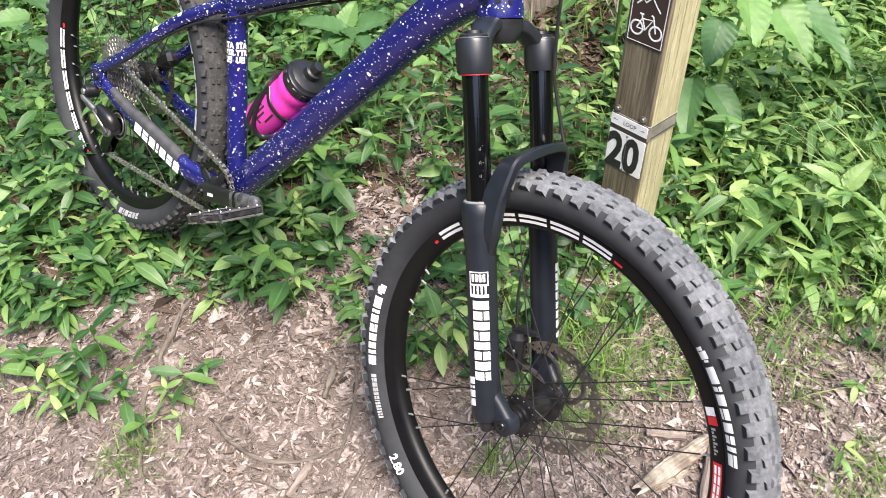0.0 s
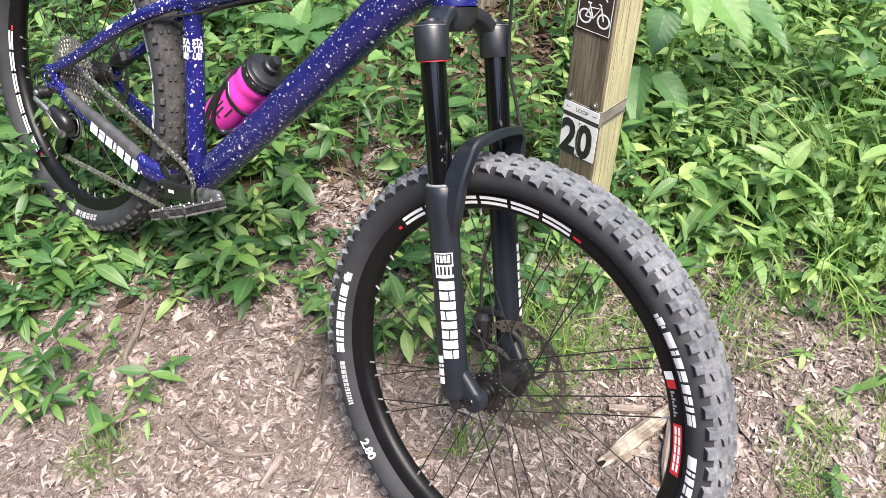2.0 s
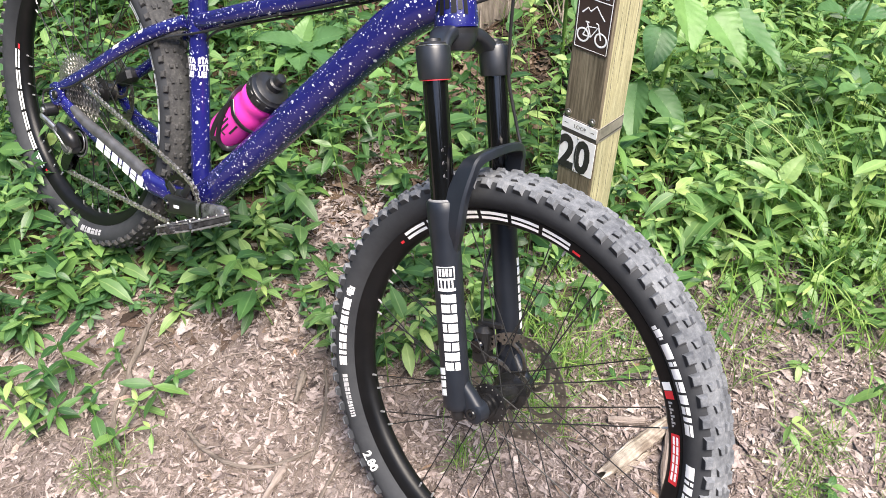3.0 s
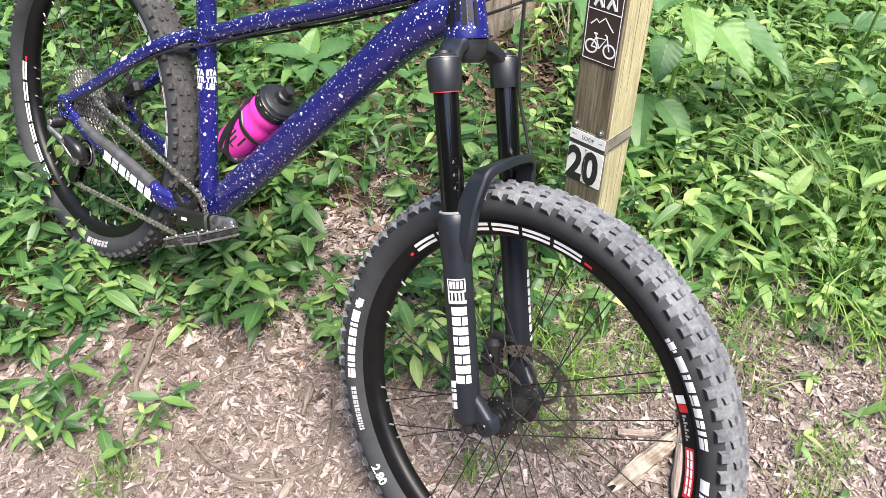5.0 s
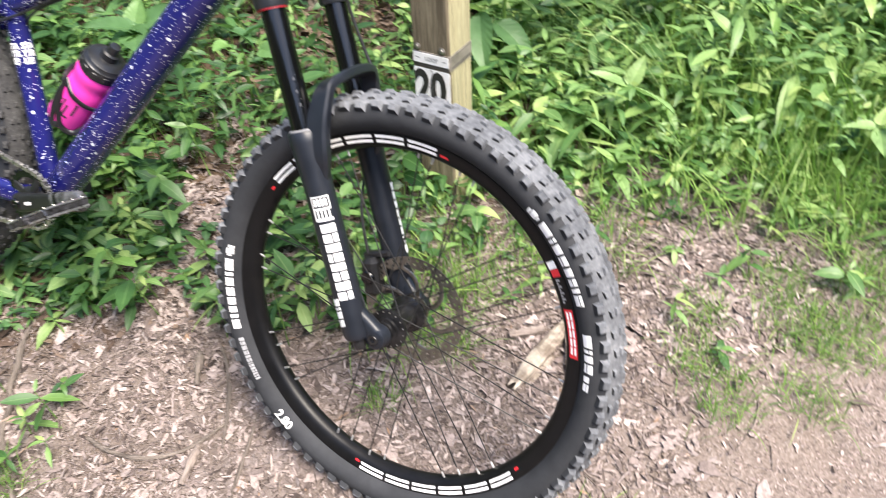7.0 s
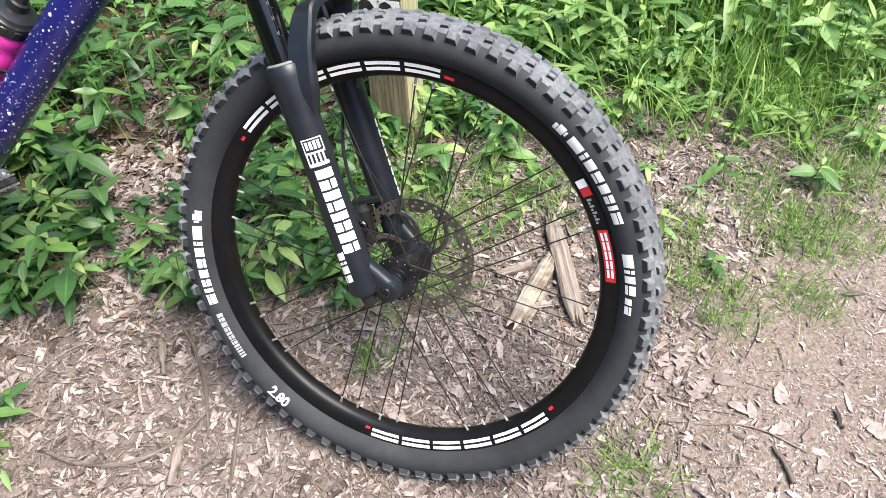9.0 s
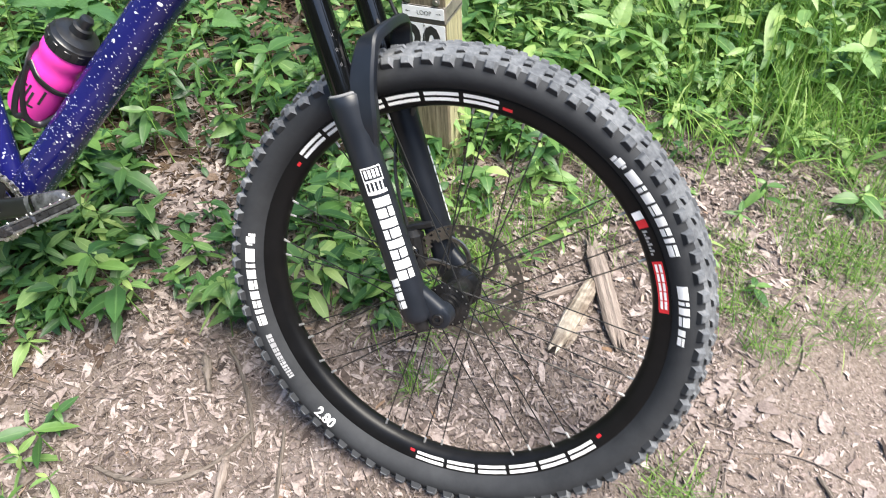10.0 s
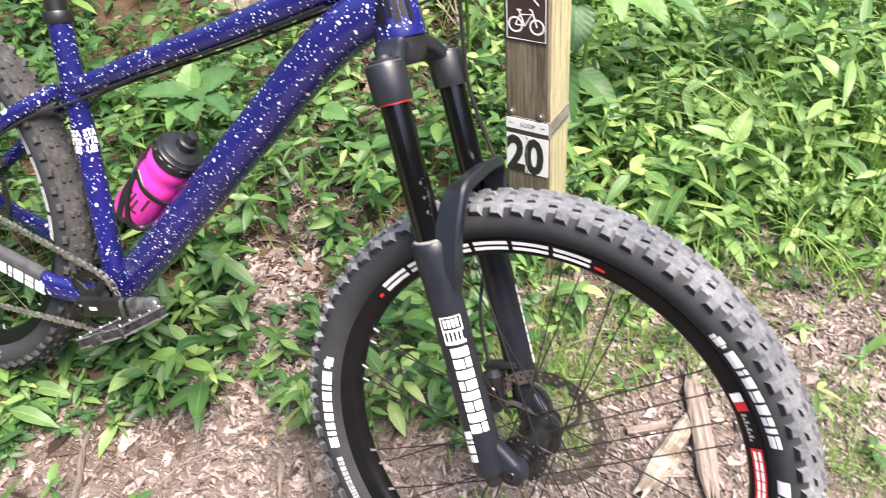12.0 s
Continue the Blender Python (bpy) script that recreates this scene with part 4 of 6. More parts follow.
for yy in (-0.052, -0.068):
    cage = flat([(0.052, -0.074), (0.072, -0.072), (0.080, -0.090), (0.064, -0.128), (0.050, -0.162), (0.036, -0.168), (0.022, -0.160), (0.026, -0.138), (0.044, -0.106)], 0.002, Matrix.Translation((0, yy, 0)))
    bp("cage_plate", cage, GLOSS, None, "", mech, False)
for x, z in ((0.064, -0.092), (0.034, -0.150)):
    out = [((0.017 if k % 2 else 0.0195) * math.cos(math.pi * k / 11), (0.017 if k % 2 else 0.0195) * math.sin(math.pi * k / 11)) for k in range(22)]
    bp("jockey_wheel", flat(out, 0.005, Matrix.Translation((x, -0.060, z))), BLACK, None, "", mech, False)

ring_teeth, RR = 28, 0.0567
out = []
for k in range(ring_teeth):
    for f, q in ((0.0, RR - 0.0035), (0.3, RR - 0.002), (0.4, RR + 0.003), (0.6, RR + 0.003), (0.72, RR - 0.002)):
        a = 2 * math.pi * (k + f) / ring_teeth
        out.append((q * math.cos(a), q * math.sin(a)))
n = len(out)
inner = [(0.0425 * math.cos(2 * math.pi * k / n), 0.0425 * math.sin(2 * math.pi * k / n)) for k in range(n)]
v = [(BB.x + x, -0.050 + d, BB.z + z) for d in (-0.002, 0.002) for x, z in out + inner]
f = []
for k in range(n):
    k2 = (k + 1) % n
    f += [(k, k2, n + k2, n + k), (2 * n + k, 3 * n + k, 3 * n + k2, 2 * n + k2), (k, 2 * n + k, 2 * n + k2, k2), (n + k, n + k2, 3 * n + k2, 3 * n + k)]
chain_ring = bp("chain_ring", MB().add(v, f), GLOSS, None, "black toothed chain ring with open arms", smooth=False)
for k in range(4):
    a = radians(66 + 90 * k)
    bp("ring_arm", tube([(BB.x + 0.020 * math.cos(a), -0.052, BB.z + 0.020 * math.sin(a), 0.010), (BB.x + 0.048 * math.cos(a), -0.051, BB.z + 0.048 * math.sin(a), 0.0075)], 3, 10, (0.35, 1.0), (0, 1, 0), 2.6), BLACK, None, "", chain_ring)


def chain_run(points):
    """Alternate inner and outer links along a line of pins."""
    mb = MB()
    dist = [0]
    for a, b in zip(points, points[1:]):
        dist.append(dist[-1] + (Vector(b) - Vector(a)).length)

    def at(s):
        for i in range(len(points) - 1):
            if s <= dist[i + 1] or i == len(points) - 2:
                return Vector(points[i]).lerp(Vector(points[i + 1]), (s - dist[i]) / (dist[i + 1] - dist[i]))
    n = int(dist[-1] / 0.0127)
    for i in range(n):
        a, b = at(i * 0.0127), at((i + 1) * 0.0127)
        d = (b - a).normalized()
        up = Vector((-d.z, 0, d.x)).normalized()
        w = 0.0032 if i % 2 else 0.0021
        for s in (-1, 1):
            v = []
            for yy in (w, w + 0.0011):
                for p, q in ((-0.0035, 0.0), (-0.0022, 0.0038), (0.0022, 0.0040), (0.0064, 0.0026), (0.0105, 0.0040), (0.0149, 0.0038), (0.0162, 0.0)):
                    v.append(a + d * p + up * q + Vector((0, s * yy, 0)))
                for p, q in ((0.0149, -0.0038), (0.0105, -0.0040), (0.0064, -0.0026), (0.0022, -0.0040), (-0.0022, -0.0038)):
                    v.append(a + d * p + up * q + Vector((0, s * yy, 0)))
            m = 12
            mb.add(v, [tuple(range(m)), tuple(range(m, 2 * m))[::-1]] + [(k, k + m, (k + 1) % m + m, (k + 1) % m) for k in range(m)])
        roll = [(a + Vector((0.0038 * math.cos(t), -0.003, 0.0038 * math.sin(t))), a + Vector((0.0038 * math.cos(t), 0.003, 0.0038 * math.sin(t)))) for t in (0, 1.05, 2.1, 3.14, 4.19, 5.24)]
        mb.add([p for q in roll for p in q], [(2 * k, 2 * k + 1, (2 * k + 3) % 12, (2 * k + 2) % 12) for k in range(6)])
    return mb


arc = [(BB.x + RR * math.cos(a), -0.050, BB.z + RR * math.sin(a)) for a in (radians(90 - 18 * i) for i in range(11))]
chain_pts = [(-0.03, -0.047, 0.033), (0.0, -0.047, 0.0455)] + arc + [(0.038, -0.060, -0.1690), (0.020, -0.060, -0.164), (0.015, -0.060, -0.148), (0.030, -0.060, -0.125), (0.050, -0.060, -0.100)]
bp("chain", chain_run(chain_pts), CHAINMAT, None, "oily steel chain", smooth=False)

CR = radians(21.0)
ARM = Vector((math.cos(CR), 0, math.sin(CR)))
end = BB + ARM * 0.172
crank = bp("crank_arm", tube([(*(BB - ARM * 0.012 + Vector((0, -0.074, 0))), 0.012), (*(BB + Vector((0, -0.074, 0))), 0.0175), (*(BB + ARM * 0.05 + Vector((0, -0.077, 0))), 0.0155), (*(BB + ARM * 0.13 + Vector((0, -0.083, 0))), 0.0145), (*(end + Vector((0, -0.085, 0))), 0.0155), (*(end + ARM * 0.010 + Vector((0, -0.085, 0))), 0.011)], 4, 18, (0.52, 1.05), (0, 1, 0), 2.8), BLACK, None, "black crank arm in a scuffed clear end boot")
bp("end_boot", tube([(*(BB + ARM * 0.105 + Vector((0, -0.081, 0))), 0.0155), (*(end - ARM * 0.02 + Vector((0, -0.0845, 0))), 0.0175), (*(end + ARM * 0.008 + Vector((0, -0.085, 0))), 0.0172), (*(end + ARM * 0.017 + Vector((0, -0.085, 0))), 0.012)], 4, 18, (0.58, 1.08), (0, 1, 0), 2.8), CLEAR_BOOT, None, "scuffed clear rubber boot", crank)
bp("boot_band", tube([(*(BB + ARM * 0.118 + Vector((0, -0.0825, 0))), 0.0168), (*(BB + ARM * 0.124 + Vector((0, -0.083, 0))), 0.0168)], 1, 18, (0.62, 1.1), (0, 1, 0), 2.8), GLOSS, None, "", crank)
bp("crank_bolt", lathe([(0.004, -0.0005), (0.004, -0.003), (0.0085, -0.0035), (0.0105, -0.001), (0.0105, 0.004)], 20, "y"), GLOSS, Matrix.Translation(BB + Vector((0, -0.0835, 0))), "", crank)
on_arm = lambda u, v: BB + ARM * (0.030 + u) + Vector((-math.sin(CR) * v, -0.0868 - 0.03 * u, math.cos(CR) * v))
bp("arm_marking", patch([(0.0, -0.003, 0.018, 0.003)], on_arm), WHITE, None, "", crank, False)
bp("spider", lathe([(0.014, -0.056), (0.022, -0.054), (0.025, -0.051), (0.025, -0.048), (0.014, -0.046)], 30, "y"), BLACK, Matrix.Translation(BB), "black spider", crank)
far_end = BB - ARM * 0.172
bp("crank_arm", tube([(*(BB + Vector((0, 0.074, 0))), 0.0175), (*(BB - ARM * 0.05 + Vector((0, 0.077, 0))), 0.0155), (*(BB - ARM * 0.13 + Vector((0, 0.083, 0))), 0.0145), (*(far_end + Vector((0, 0.085, 0))), 0.0155)], 4, 18, (0.52, 1.05), (0, 1, 0), 2.8), BLACK, None, "black crank arm")


def pedal(centre, turn, side):
    m = Matrix.Translation(centre) @ Matrix.Rotation(turn, 4, "Y")
    ob = bp("pedal", block(0.094, 0.011, 0.014, 0.003).moved(Matrix.Translation((0, -0.036, 0))), PEDAL, m, "scuffed black flat platform pedal with steel pins")
    for x in (-0.047, 0.047):
        bp("side_rail", block(0.012, 0.084, 0.015, 0.004, Matrix.Translation((x, 0, 0))), PEDAL, m, "", ob)
    for yv in (-0.012, 0.012, 0.037):
        bp("cross_bar", block(0.084, 0.010, 0.012, 0.003, Matrix.Translation((0, yv, 0))), PEDAL, m, "", ob)
    # worn edges, thickened in bright alloy to paint in gloss reflections as well
    for x in (-0.0525, 0.0525):
        for z in (-0.0068, 0.0068):
            bp("worn_glint_edge", tube([(x, -0.040, z, 0.0016), (x, 0.0, z * 1.02, 0.0021), (x, 0.040, z, 0.0016)], 3, 6), ALLOY, m, "bright worn edge, thickened to paint in a glint", ob)
    for z in (-0.0066, 0.0066):
        bp("worn_glint_edge", tube([(-0.046, -0.0410, z, 0.0015), (0.0, -0.0413, z, 0.0019), (0.046, -0.0410, z, 0.0015)], 3, 6), ALLOY, m, "bright worn edge, thickened to paint in a glint", ob)
    bp("pedal_spindle", lathe([(0.003, -0.052), (0.0075, -0.052), (0.009, -0.02), (0.009, 0.03), (0.007, 0.06)], 16, "y"), PEDAL, m, "", ob)
    for x in (-0.047, 0.047):
        for yv in (-0.036, -0.018, 0.0, 0.018, 0.036):
            for z in (-1, 1):
                bp("pin", tube([(x, yv, z * 0.007, 0.0018), (x, yv, z * 0.0105, 0.0014)], 1, 6), STEEL, m, "", ob)


pedal(Vector((end.x - 0.002, -0.142, end.z - 0.008)), radians(-33), -1)
pedal(Vector((far_end.x, 0.149, far_end.z)), radians(-22), 1)

# brakes and lines
cal = bp("front_brake_caliper", block(0.030, 0.032, 0.066, 0.008, FORK @ Matrix.Translation((-0.014, 0.048, 0.060)) @ pose(0, 0, 0, 0, 8, 0)), BLACK, None, "black disc brake caliper")
bp("caliper_mount", block(0.052, 0.016, 0.012, 0.003, FORK @ Matrix.Translation((0.000, 0.056, 0.094))), BLACK, None, "", cal)
bp("caliper_mount", block(0.034, 0.014, 0.014, 0.003, FORK @ Matrix.Translation((0.004, 0.060, 0.032))), BLACK, None, "", cal)
bp("caliper_cover", lathe([(0.002, -0.004), (0.010, -0.0035), (0.0125, -0.001), (0.0125, 0.003)], 24, "y"), GLOSS, FORK @ Matrix.Translation((-0.014, 0.031, 0.062)), "", cal)
bp("rear_brake_caliper", block(0.060, 0.032, 0.034, 0.008, Matrix.Translation((0.055, 0.052, 0.058)) @ pose(0, 0, 0, 0, -38, 0)), BLACK, None, "black rear disc brake caliper")
fk = lambda pts: [(*(FORK @ Vector(p[:3])), p[3]) for p in pts]
bp("front_brake_hose", tube(fk([(0.075, 0.035, 0.70, 0.0026), (0.070, 0.048, 0.62, 0.0026), (0.052, 0.060, 0.545, 0.0026), (0.040, 0.070, 0.48, 0.0026), (0.042, 0.084, 0.41, 0.0026), (0.046, 0.090, 0.355, 0.0026), (0.02, 0.095, 0.30, 0.0026), (-0.006, 0.082, 0.23, 0.0026), (-0.018, 0.062, 0.165, 0.0026), (-0.016, 0.050, 0.090, 0.0026)]), 6, 8), HOSE, None, "black front brake hose")
bp("cable", tube(fk([(0.12, 0.13, 0.70, 0.0024), (0.085, 0.085, 0.648, 0.0024), (0.05, 0.045, 0.625, 0.0024), (0.015, 0.032, 0.612, 0.0024), (-0.03, 0.024, 0.60, 0.0024)]), 6, 8), HOSE, None, "black cable loop")
bp("cable", tube(fk([(0.13, 0.14, 0.68, 0.0024), (0.09, 0.09, 0.622, 0.0024), (0.05, 0.048, 0.602, 0.0024), (0.012, 0.033, 0.592, 0.0024), (-0.03, 0.022, 0.585, 0.0024)]), 6, 8), HOSE, None, "black cable loop")
bp("shift_cable", tube([(0.80, -0.016, 0.503, 0.0024), (0.65, -0.013, 0.424, 0.0024), (0.50, -0.012, 0.349, 0.0024), (0.37, -0.017, 0.278, 0.0024), (0.28, -0.046, 0.228, 0.0024), (0.16, -0.062, 0.135, 0.0024), (0.05, -0.072, 0.040, 0.0024), (-0.015, -0.078, 0.008, 0.0024), (-0.042, -0.082, -0.012, 0.0024), (-0.034, -0.086, -0.035, 0.0024)], 6, 8), HOSE, None, "black shift cable along the stays")
bp("rear_brake_line", tube([(0.80, 0.010, 0.500, 0.0025), (0.65, 0.008, 0.420, 0.0025), (0.50, 0.006, 0.346, 0.0025), (0.40, -0.004, 0.292, 0.0025), (0.345, 0.012, 0.245, 0.0025), (0.28, 0.050, 0.215, 0.0025), (0.10, 0.062, 0.085, 0.0025)], 6, 8), HOSE, None, "black rear brake line")
for u in (0.42, 0.56, 0.70):
    z = 0.369 + (u - 0.50) * 0.505
    bp("cable_clip", block(0.010, 0.030, 0.007, 0.002, Matrix.Translation((u, -0.003, z - 0.019)) @ pose(0, 0, 0, 0, -27, 0)), BLACK, None, "small black cable clip")

# bottle and cage
DT = Vector((0.593, 0, 0.805)).normalized()
DN = Vector((-DT.z, 0, DT.x))
BM = Matrix((( -DN.x, 0, DT.x, 0), (0, 1, 0, 0), (-DN.z, 0, DT.z, 0), (0, 0, 0, 1)))
base = Vector((0.452, 0, 0.098)) + DT * 0.016
cm = Matrix.Translation(base) @ BM
cage = bp("bottle_cage", block(0.010, 0.018, 0.118, 0.003, cm @ Matrix.Translation((0.0455, 0, 0.055))), BLACK, None, "black bottle cage with looped arms")
wire = lambda pts, r=0.0042: bp("cage_arm", tube([(*(cm @ Vector(p)), r) for p in pts], 6, 10, (0.6, 1.2)), BLACK, None, "", cage)
R2 = 0.0395
ringp = lambda a, z: (R2 * math.cos(a), R2 * math.sin(a), z)
for s in (-1, 1):
    wire([(R2 + 0.004, s * 0.006, 0.035), ringp(s * 0.5, 0.012), ringp(s * 1.1, 0.020), ringp(s * 1.65, 0.055), ringp(s * 2.0, 0.085), ringp(s * 2.35, 0.100), ringp(s * 2.8, 0.106), ringp(s * 3.14, 0.107)])
    wire([ringp(s * 1.1, 0.020), ringp(s * 1.45, 0.012), ringp(s * 1.9, 0.050), ringp(s * 2.05, 0.092)])
    wire([ringp(s * 2.1, 0.100), ringp(s * 1.4, 0.092), ringp(s * 0.7, 0.085), (R2 + 0.004, s * 0.008, 0.085)])
wire([(R2 + 0.004, 0, 0.02), (0.02, 0, -0.004), (-0.01, 0, -0.004)], 0.005)

bottle = empty("water_bottle", BIKE @ cm, "pink squeeze water bottle with black cap in the bottle cage", "bottle")
bot = part("bottle_body", lathe([(0.002, 0.002), (0.026, 0.0), (0.033, 0.004), (0.0365, 0.014), (0.0368, 0.085), (0.0362, 0.100), (0.0345, 0.106), (0.0335, 0.113), (0.0345, 0.120), (0.0362, 0.127), (0.0365, 0.137), (0.034, 0.145), (0.030, 0.149)], 48, "z"), PINK, bottle)
onb = lambda u, v: (0.0371 * math.cos(u / 0.037 - 1.95), 0.0371 * math.sin(u / 0.037 - 1.95), 0.018 + v)
part("bottle_print", patch([(-0.004, 0.016, 0.0, 0.050), (-0.004, 0.046, 0.012, 0.050), (0.002, 0.030, 0.010, 0.034), (0.014, 0.022, 0.018, 0.054), (0.022, 0.018, 0.026, 0.046), (0.026, 0.018, 0.034, 0.022), (0.036, 0.030, 0.040, 0.058)], onb, 0.003), SIGN_BLACK, bot, "dark worn print", False)
cap = part("cap", lathe([(0.030, 0.144), (0.0375, 0.145), (0.0380, 0.148), (0.0380, 0.160), (0.0370, 0.164), (0.0345, 0.166), (0.0325, 0.171), (0.0250, 0.1745), (0.015, 0.176)], 48, "z"), CAPBLACK, bottle, "black screw cap")
part("spout", lathe([(0.0155, 0.174), (0.0145, 0.182), (0.0150, 0.187), (0.0110, 0.189), (0.0095, 0.194), (0.0105, 0.199), (0.0090, 0.203), (0.004, 0.204)], 28, "z"), CAPBLACK, cap, "black rubber spout")
for k in range(12):
    a = 2 * math.pi * k / 12
    part("grip_rib", block(0.003, 0.010, 0.012, 0.001, Matrix.Translation((0.0378 * math.cos(a), 0.0378 * math.sin(a), 0.154)) @ Matrix.Rotation(a, 4, "Z")), CAPBLACK, cap)

# ---- trail post ----
PX, PY = Vector((0.664, -0.748, 0)).normalized(), Vector((0.748, 0.664, 0)).normalized()
POST = Matrix(((PX.x, PY.x, 0, 0.3323), (PX.y, PY.y, 0, 1.3026), (0, 0, 1, 0), (0, 0, 0, 1)))
PW, PTOP = 0.089, 1.02
pz0 = float(height(0.42, 1.30)) - 0.25
post = empty("trail_post", POST @ Matrix.Translation((0, 0, pz0)), "square weathered timber trail marker post set in the ground", "post")


def pp(name, mb, mat, label="", parent=None, smooth=True):
    mb.moved(Matrix.Translation((0, 0, -pz0)))
    return part(name, mb, mat, parent or post, label, smooth)


c, w = 0.004, PW
sec = [(c, 0), (w - c, 0), (w, c), (w, w - c), (w - c, w), (c, w), (0, w - c), (0, c)]
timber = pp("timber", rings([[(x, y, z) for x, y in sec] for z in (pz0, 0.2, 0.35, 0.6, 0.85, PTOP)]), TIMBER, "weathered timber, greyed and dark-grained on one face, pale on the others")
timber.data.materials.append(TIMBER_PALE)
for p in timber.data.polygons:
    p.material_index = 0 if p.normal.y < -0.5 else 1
pp("metal_band", rings([[(x, y, z) for x, y in [(c - e, -e), (w - c + e, -e), (w + e, c - e), (w + e, w - c + e), (w - c + e, w + e), (c - e, w + e), (-e, w - c + e), (-e, c - e)]] for z, e in ((0.440, 0.0002), (0.4405, 0.0012), (0.4735, 0.0012), (0.474, 0.0002))]), BAND, "thin grey band round the post")


def plate(x0, z0, x1, z1, y, t, r=0.004):
    pts = []
    for cx, cz, a0 in ((x1 - r, z1 - r, 0), (x0 + r, z1 - r, 90), (x0 + r, z0 + r, 180), (x1 - r, z0 + r, 270)):
        pts += [(cx + r * math.cos(radians(a0 + 30 * i)), cz + r * math.sin(radians(a0 + 30 * i))) for i in range(4)]
    n = len(pts)
    return MB().add([(x, y - t, z) for x, z in pts] + [(x, y, z) for x, z in pts], [tuple(range(n))[::-1], tuple(range(n, 2 * n))] + [(i, (i + 1) % n, (i + 1) % n + n, i + n) for i in range(n)])


for z0, z1 in ((0.4405, 0.4485), (0.4718, 0.4738)):
    pp("band_edge", patch([(0.001, z0, 0.088, z1)], lambda u, v: (u, -0.0016, v)), BAND_DARK, "dark grimy edge of the band", None, False)
    pp("band_edge", patch([(0.005, z0 if z1 > 0.46 else z1 - 0.0035, 0.084, z1)], lambda u, v: (PW + 0.0016, u, v)), BAND_DARK, "dark grimy edge of the band", None, False)
# drying cracks along the grain of the pale face
for u, z0, z1, wide, seed in ((0.018, 0.48, 0.72, 0.0007, 1), (0.041, 0.56, 0.93, 0.0009, 2), (0.060, 0.30, 0.437, 0.0007, 3), (0.030, 0.22, 0.40, 0.0009, 4), (0.072, 0.62, 0.80, 0.0005, 5), (0.012, 0.25, 0.36, 0.0005, 6)):
    pp("crack", rings([[(PW + 0.0003, u + 0.0012 * math.sin(7 * s + seed) + 0.0007 * math.sin(23 * s + 2 * seed) + k * wide * (0.15 + math.sin(math.pi * s)), z0 + (z1 - z0) * s) for k in (-0.5, 0.5)] + [(PW - 0.002, u + 0.0012 * math.sin(7 * s + seed), z0 + (z1 - z0) * s)] for s in [i / 16 for i in range(17)]]), BAND_DARK, "dark drying crack in the wood", timber, False)
loop = pp("loop_label", plate(0.002, 0.449, 0.087, 0.4715, -0.0013, 0.0012, 0.001), WHITE, "white label reading LOOP")
front = lambda x0, z0, y: (lambda u, v: (x0 + u, y, z0 + v))
pp("letters", lettering("LOOP", 0.0128, front(0.0312, 0.4556, -0.0029), 0.9), SIGN_BLACK, "", loop, False)
for x, s in ((0.008, 1), (0.081, -1)):
    arrow = [(x, 0.4597, x + s * 0.010, 0.4607)]
    mb = patch(arrow, lambda u, v: (u, -0.0029, v))
    mb.add([(x - s * 0.001, -0.0029, 0.4602), (x + s * 0.004, -0.0029, 0.4627), (x + s * 0.004, -0.0029, 0.4615), (x + s * 0.002, -0.0029, 0.4602)], [(0, 1, 2, 3)])
    pp("arrow", mb, SIGN_BLACK, "", loop, False)
num = pp("number_tile", plate(0.0015, 0.354, 0.0875, 0.437, 0.0, 0.0012, 0.002), WHITE, "white tiles with the black number 20")
pp("numeral", lettering("20", 0.104, front(0.0016, 0.3585, -0.0018), 0.735, 0.0040), SIGN_BLACK, "worn black numerals", num, False)
pp("tile_joint", patch([(0.0442, 0.354, 0.0448, 0.437)], lambda u, v: (u, -0.00185, v)), GREYPRINT, "", num, False)
for x, z in ((0.0445, 0.4335), (0.0445, 0.358)):
    pp("nail", lathe([(0.0002, -0.003), (0.0018, -0.0026), (0.0024, -0.0012)], 10, "y").moved(Matrix.Translation((x, 0, z))), STEEL, "", num)
UP = 0.028
sign = pp("trail_sign", plate(0.006, 0.596 + UP, 0.083, 0.795 + UP, 0.0, 0.0016, 0.005), BROWN_SIGN, "brown trail sign with white walker and cyclist pictograms")
line = lambda pts, r=0.0011: tube([(x, -0.0022, z + UP, r) for x, z in pts], 1, 6, (0.25, 1.0), (0, 1, 0))


def picto(name, strokes):
    mb = MB()
    for pts, r in strokes:
        mb.join(line(pts, r))
    pp(name, mb, WHITE, "", sign, False)


def hoop(cx, cz, r, n=26):
    return [(cx + r * math.cos(2 * math.pi * i / n), cz + r * math.sin(2 * math.pi * i / n)) for i in range(n + 1)]


frame_line = [(0.0085, 0.6005), (0.0805, 0.6005), (0.0805, 0.791), (0.0085, 0.791), (0.0085, 0.6005)]
picto("border", [(frame_line, 0.0009), ([(0.0085, 0.697), (0.0805, 0.697)], 0.0009)])
picto("cycle_pictogram", [(hoop(0.0245, 0.626, 0.0125), 0.0018), (hoop(0.0645, 0.626, 0.0125), 0.0018), ([(0.0245, 0.626), (0.033, 0.6445), (0.0555, 0.6475), (0.042, 0.626), (0.0245, 0.626)], 0.0014), ([(0.042, 0.626), (0.031, 0.652)], 0.0014), ([(0.0275, 0.6525), (0.0355, 0.6525)], 0.0016), ([(0.0645, 0.626), (0.0555, 0.654), (0.051, 0.6555)], 0.0015)])
picto("hill_pictogram", [([(0.018, 0.668), (0.030, 0.680), (0.036, 0.674), (0.048, 0.686), (0.058, 0.674), (0.068, 0.664)], 0.0014)])
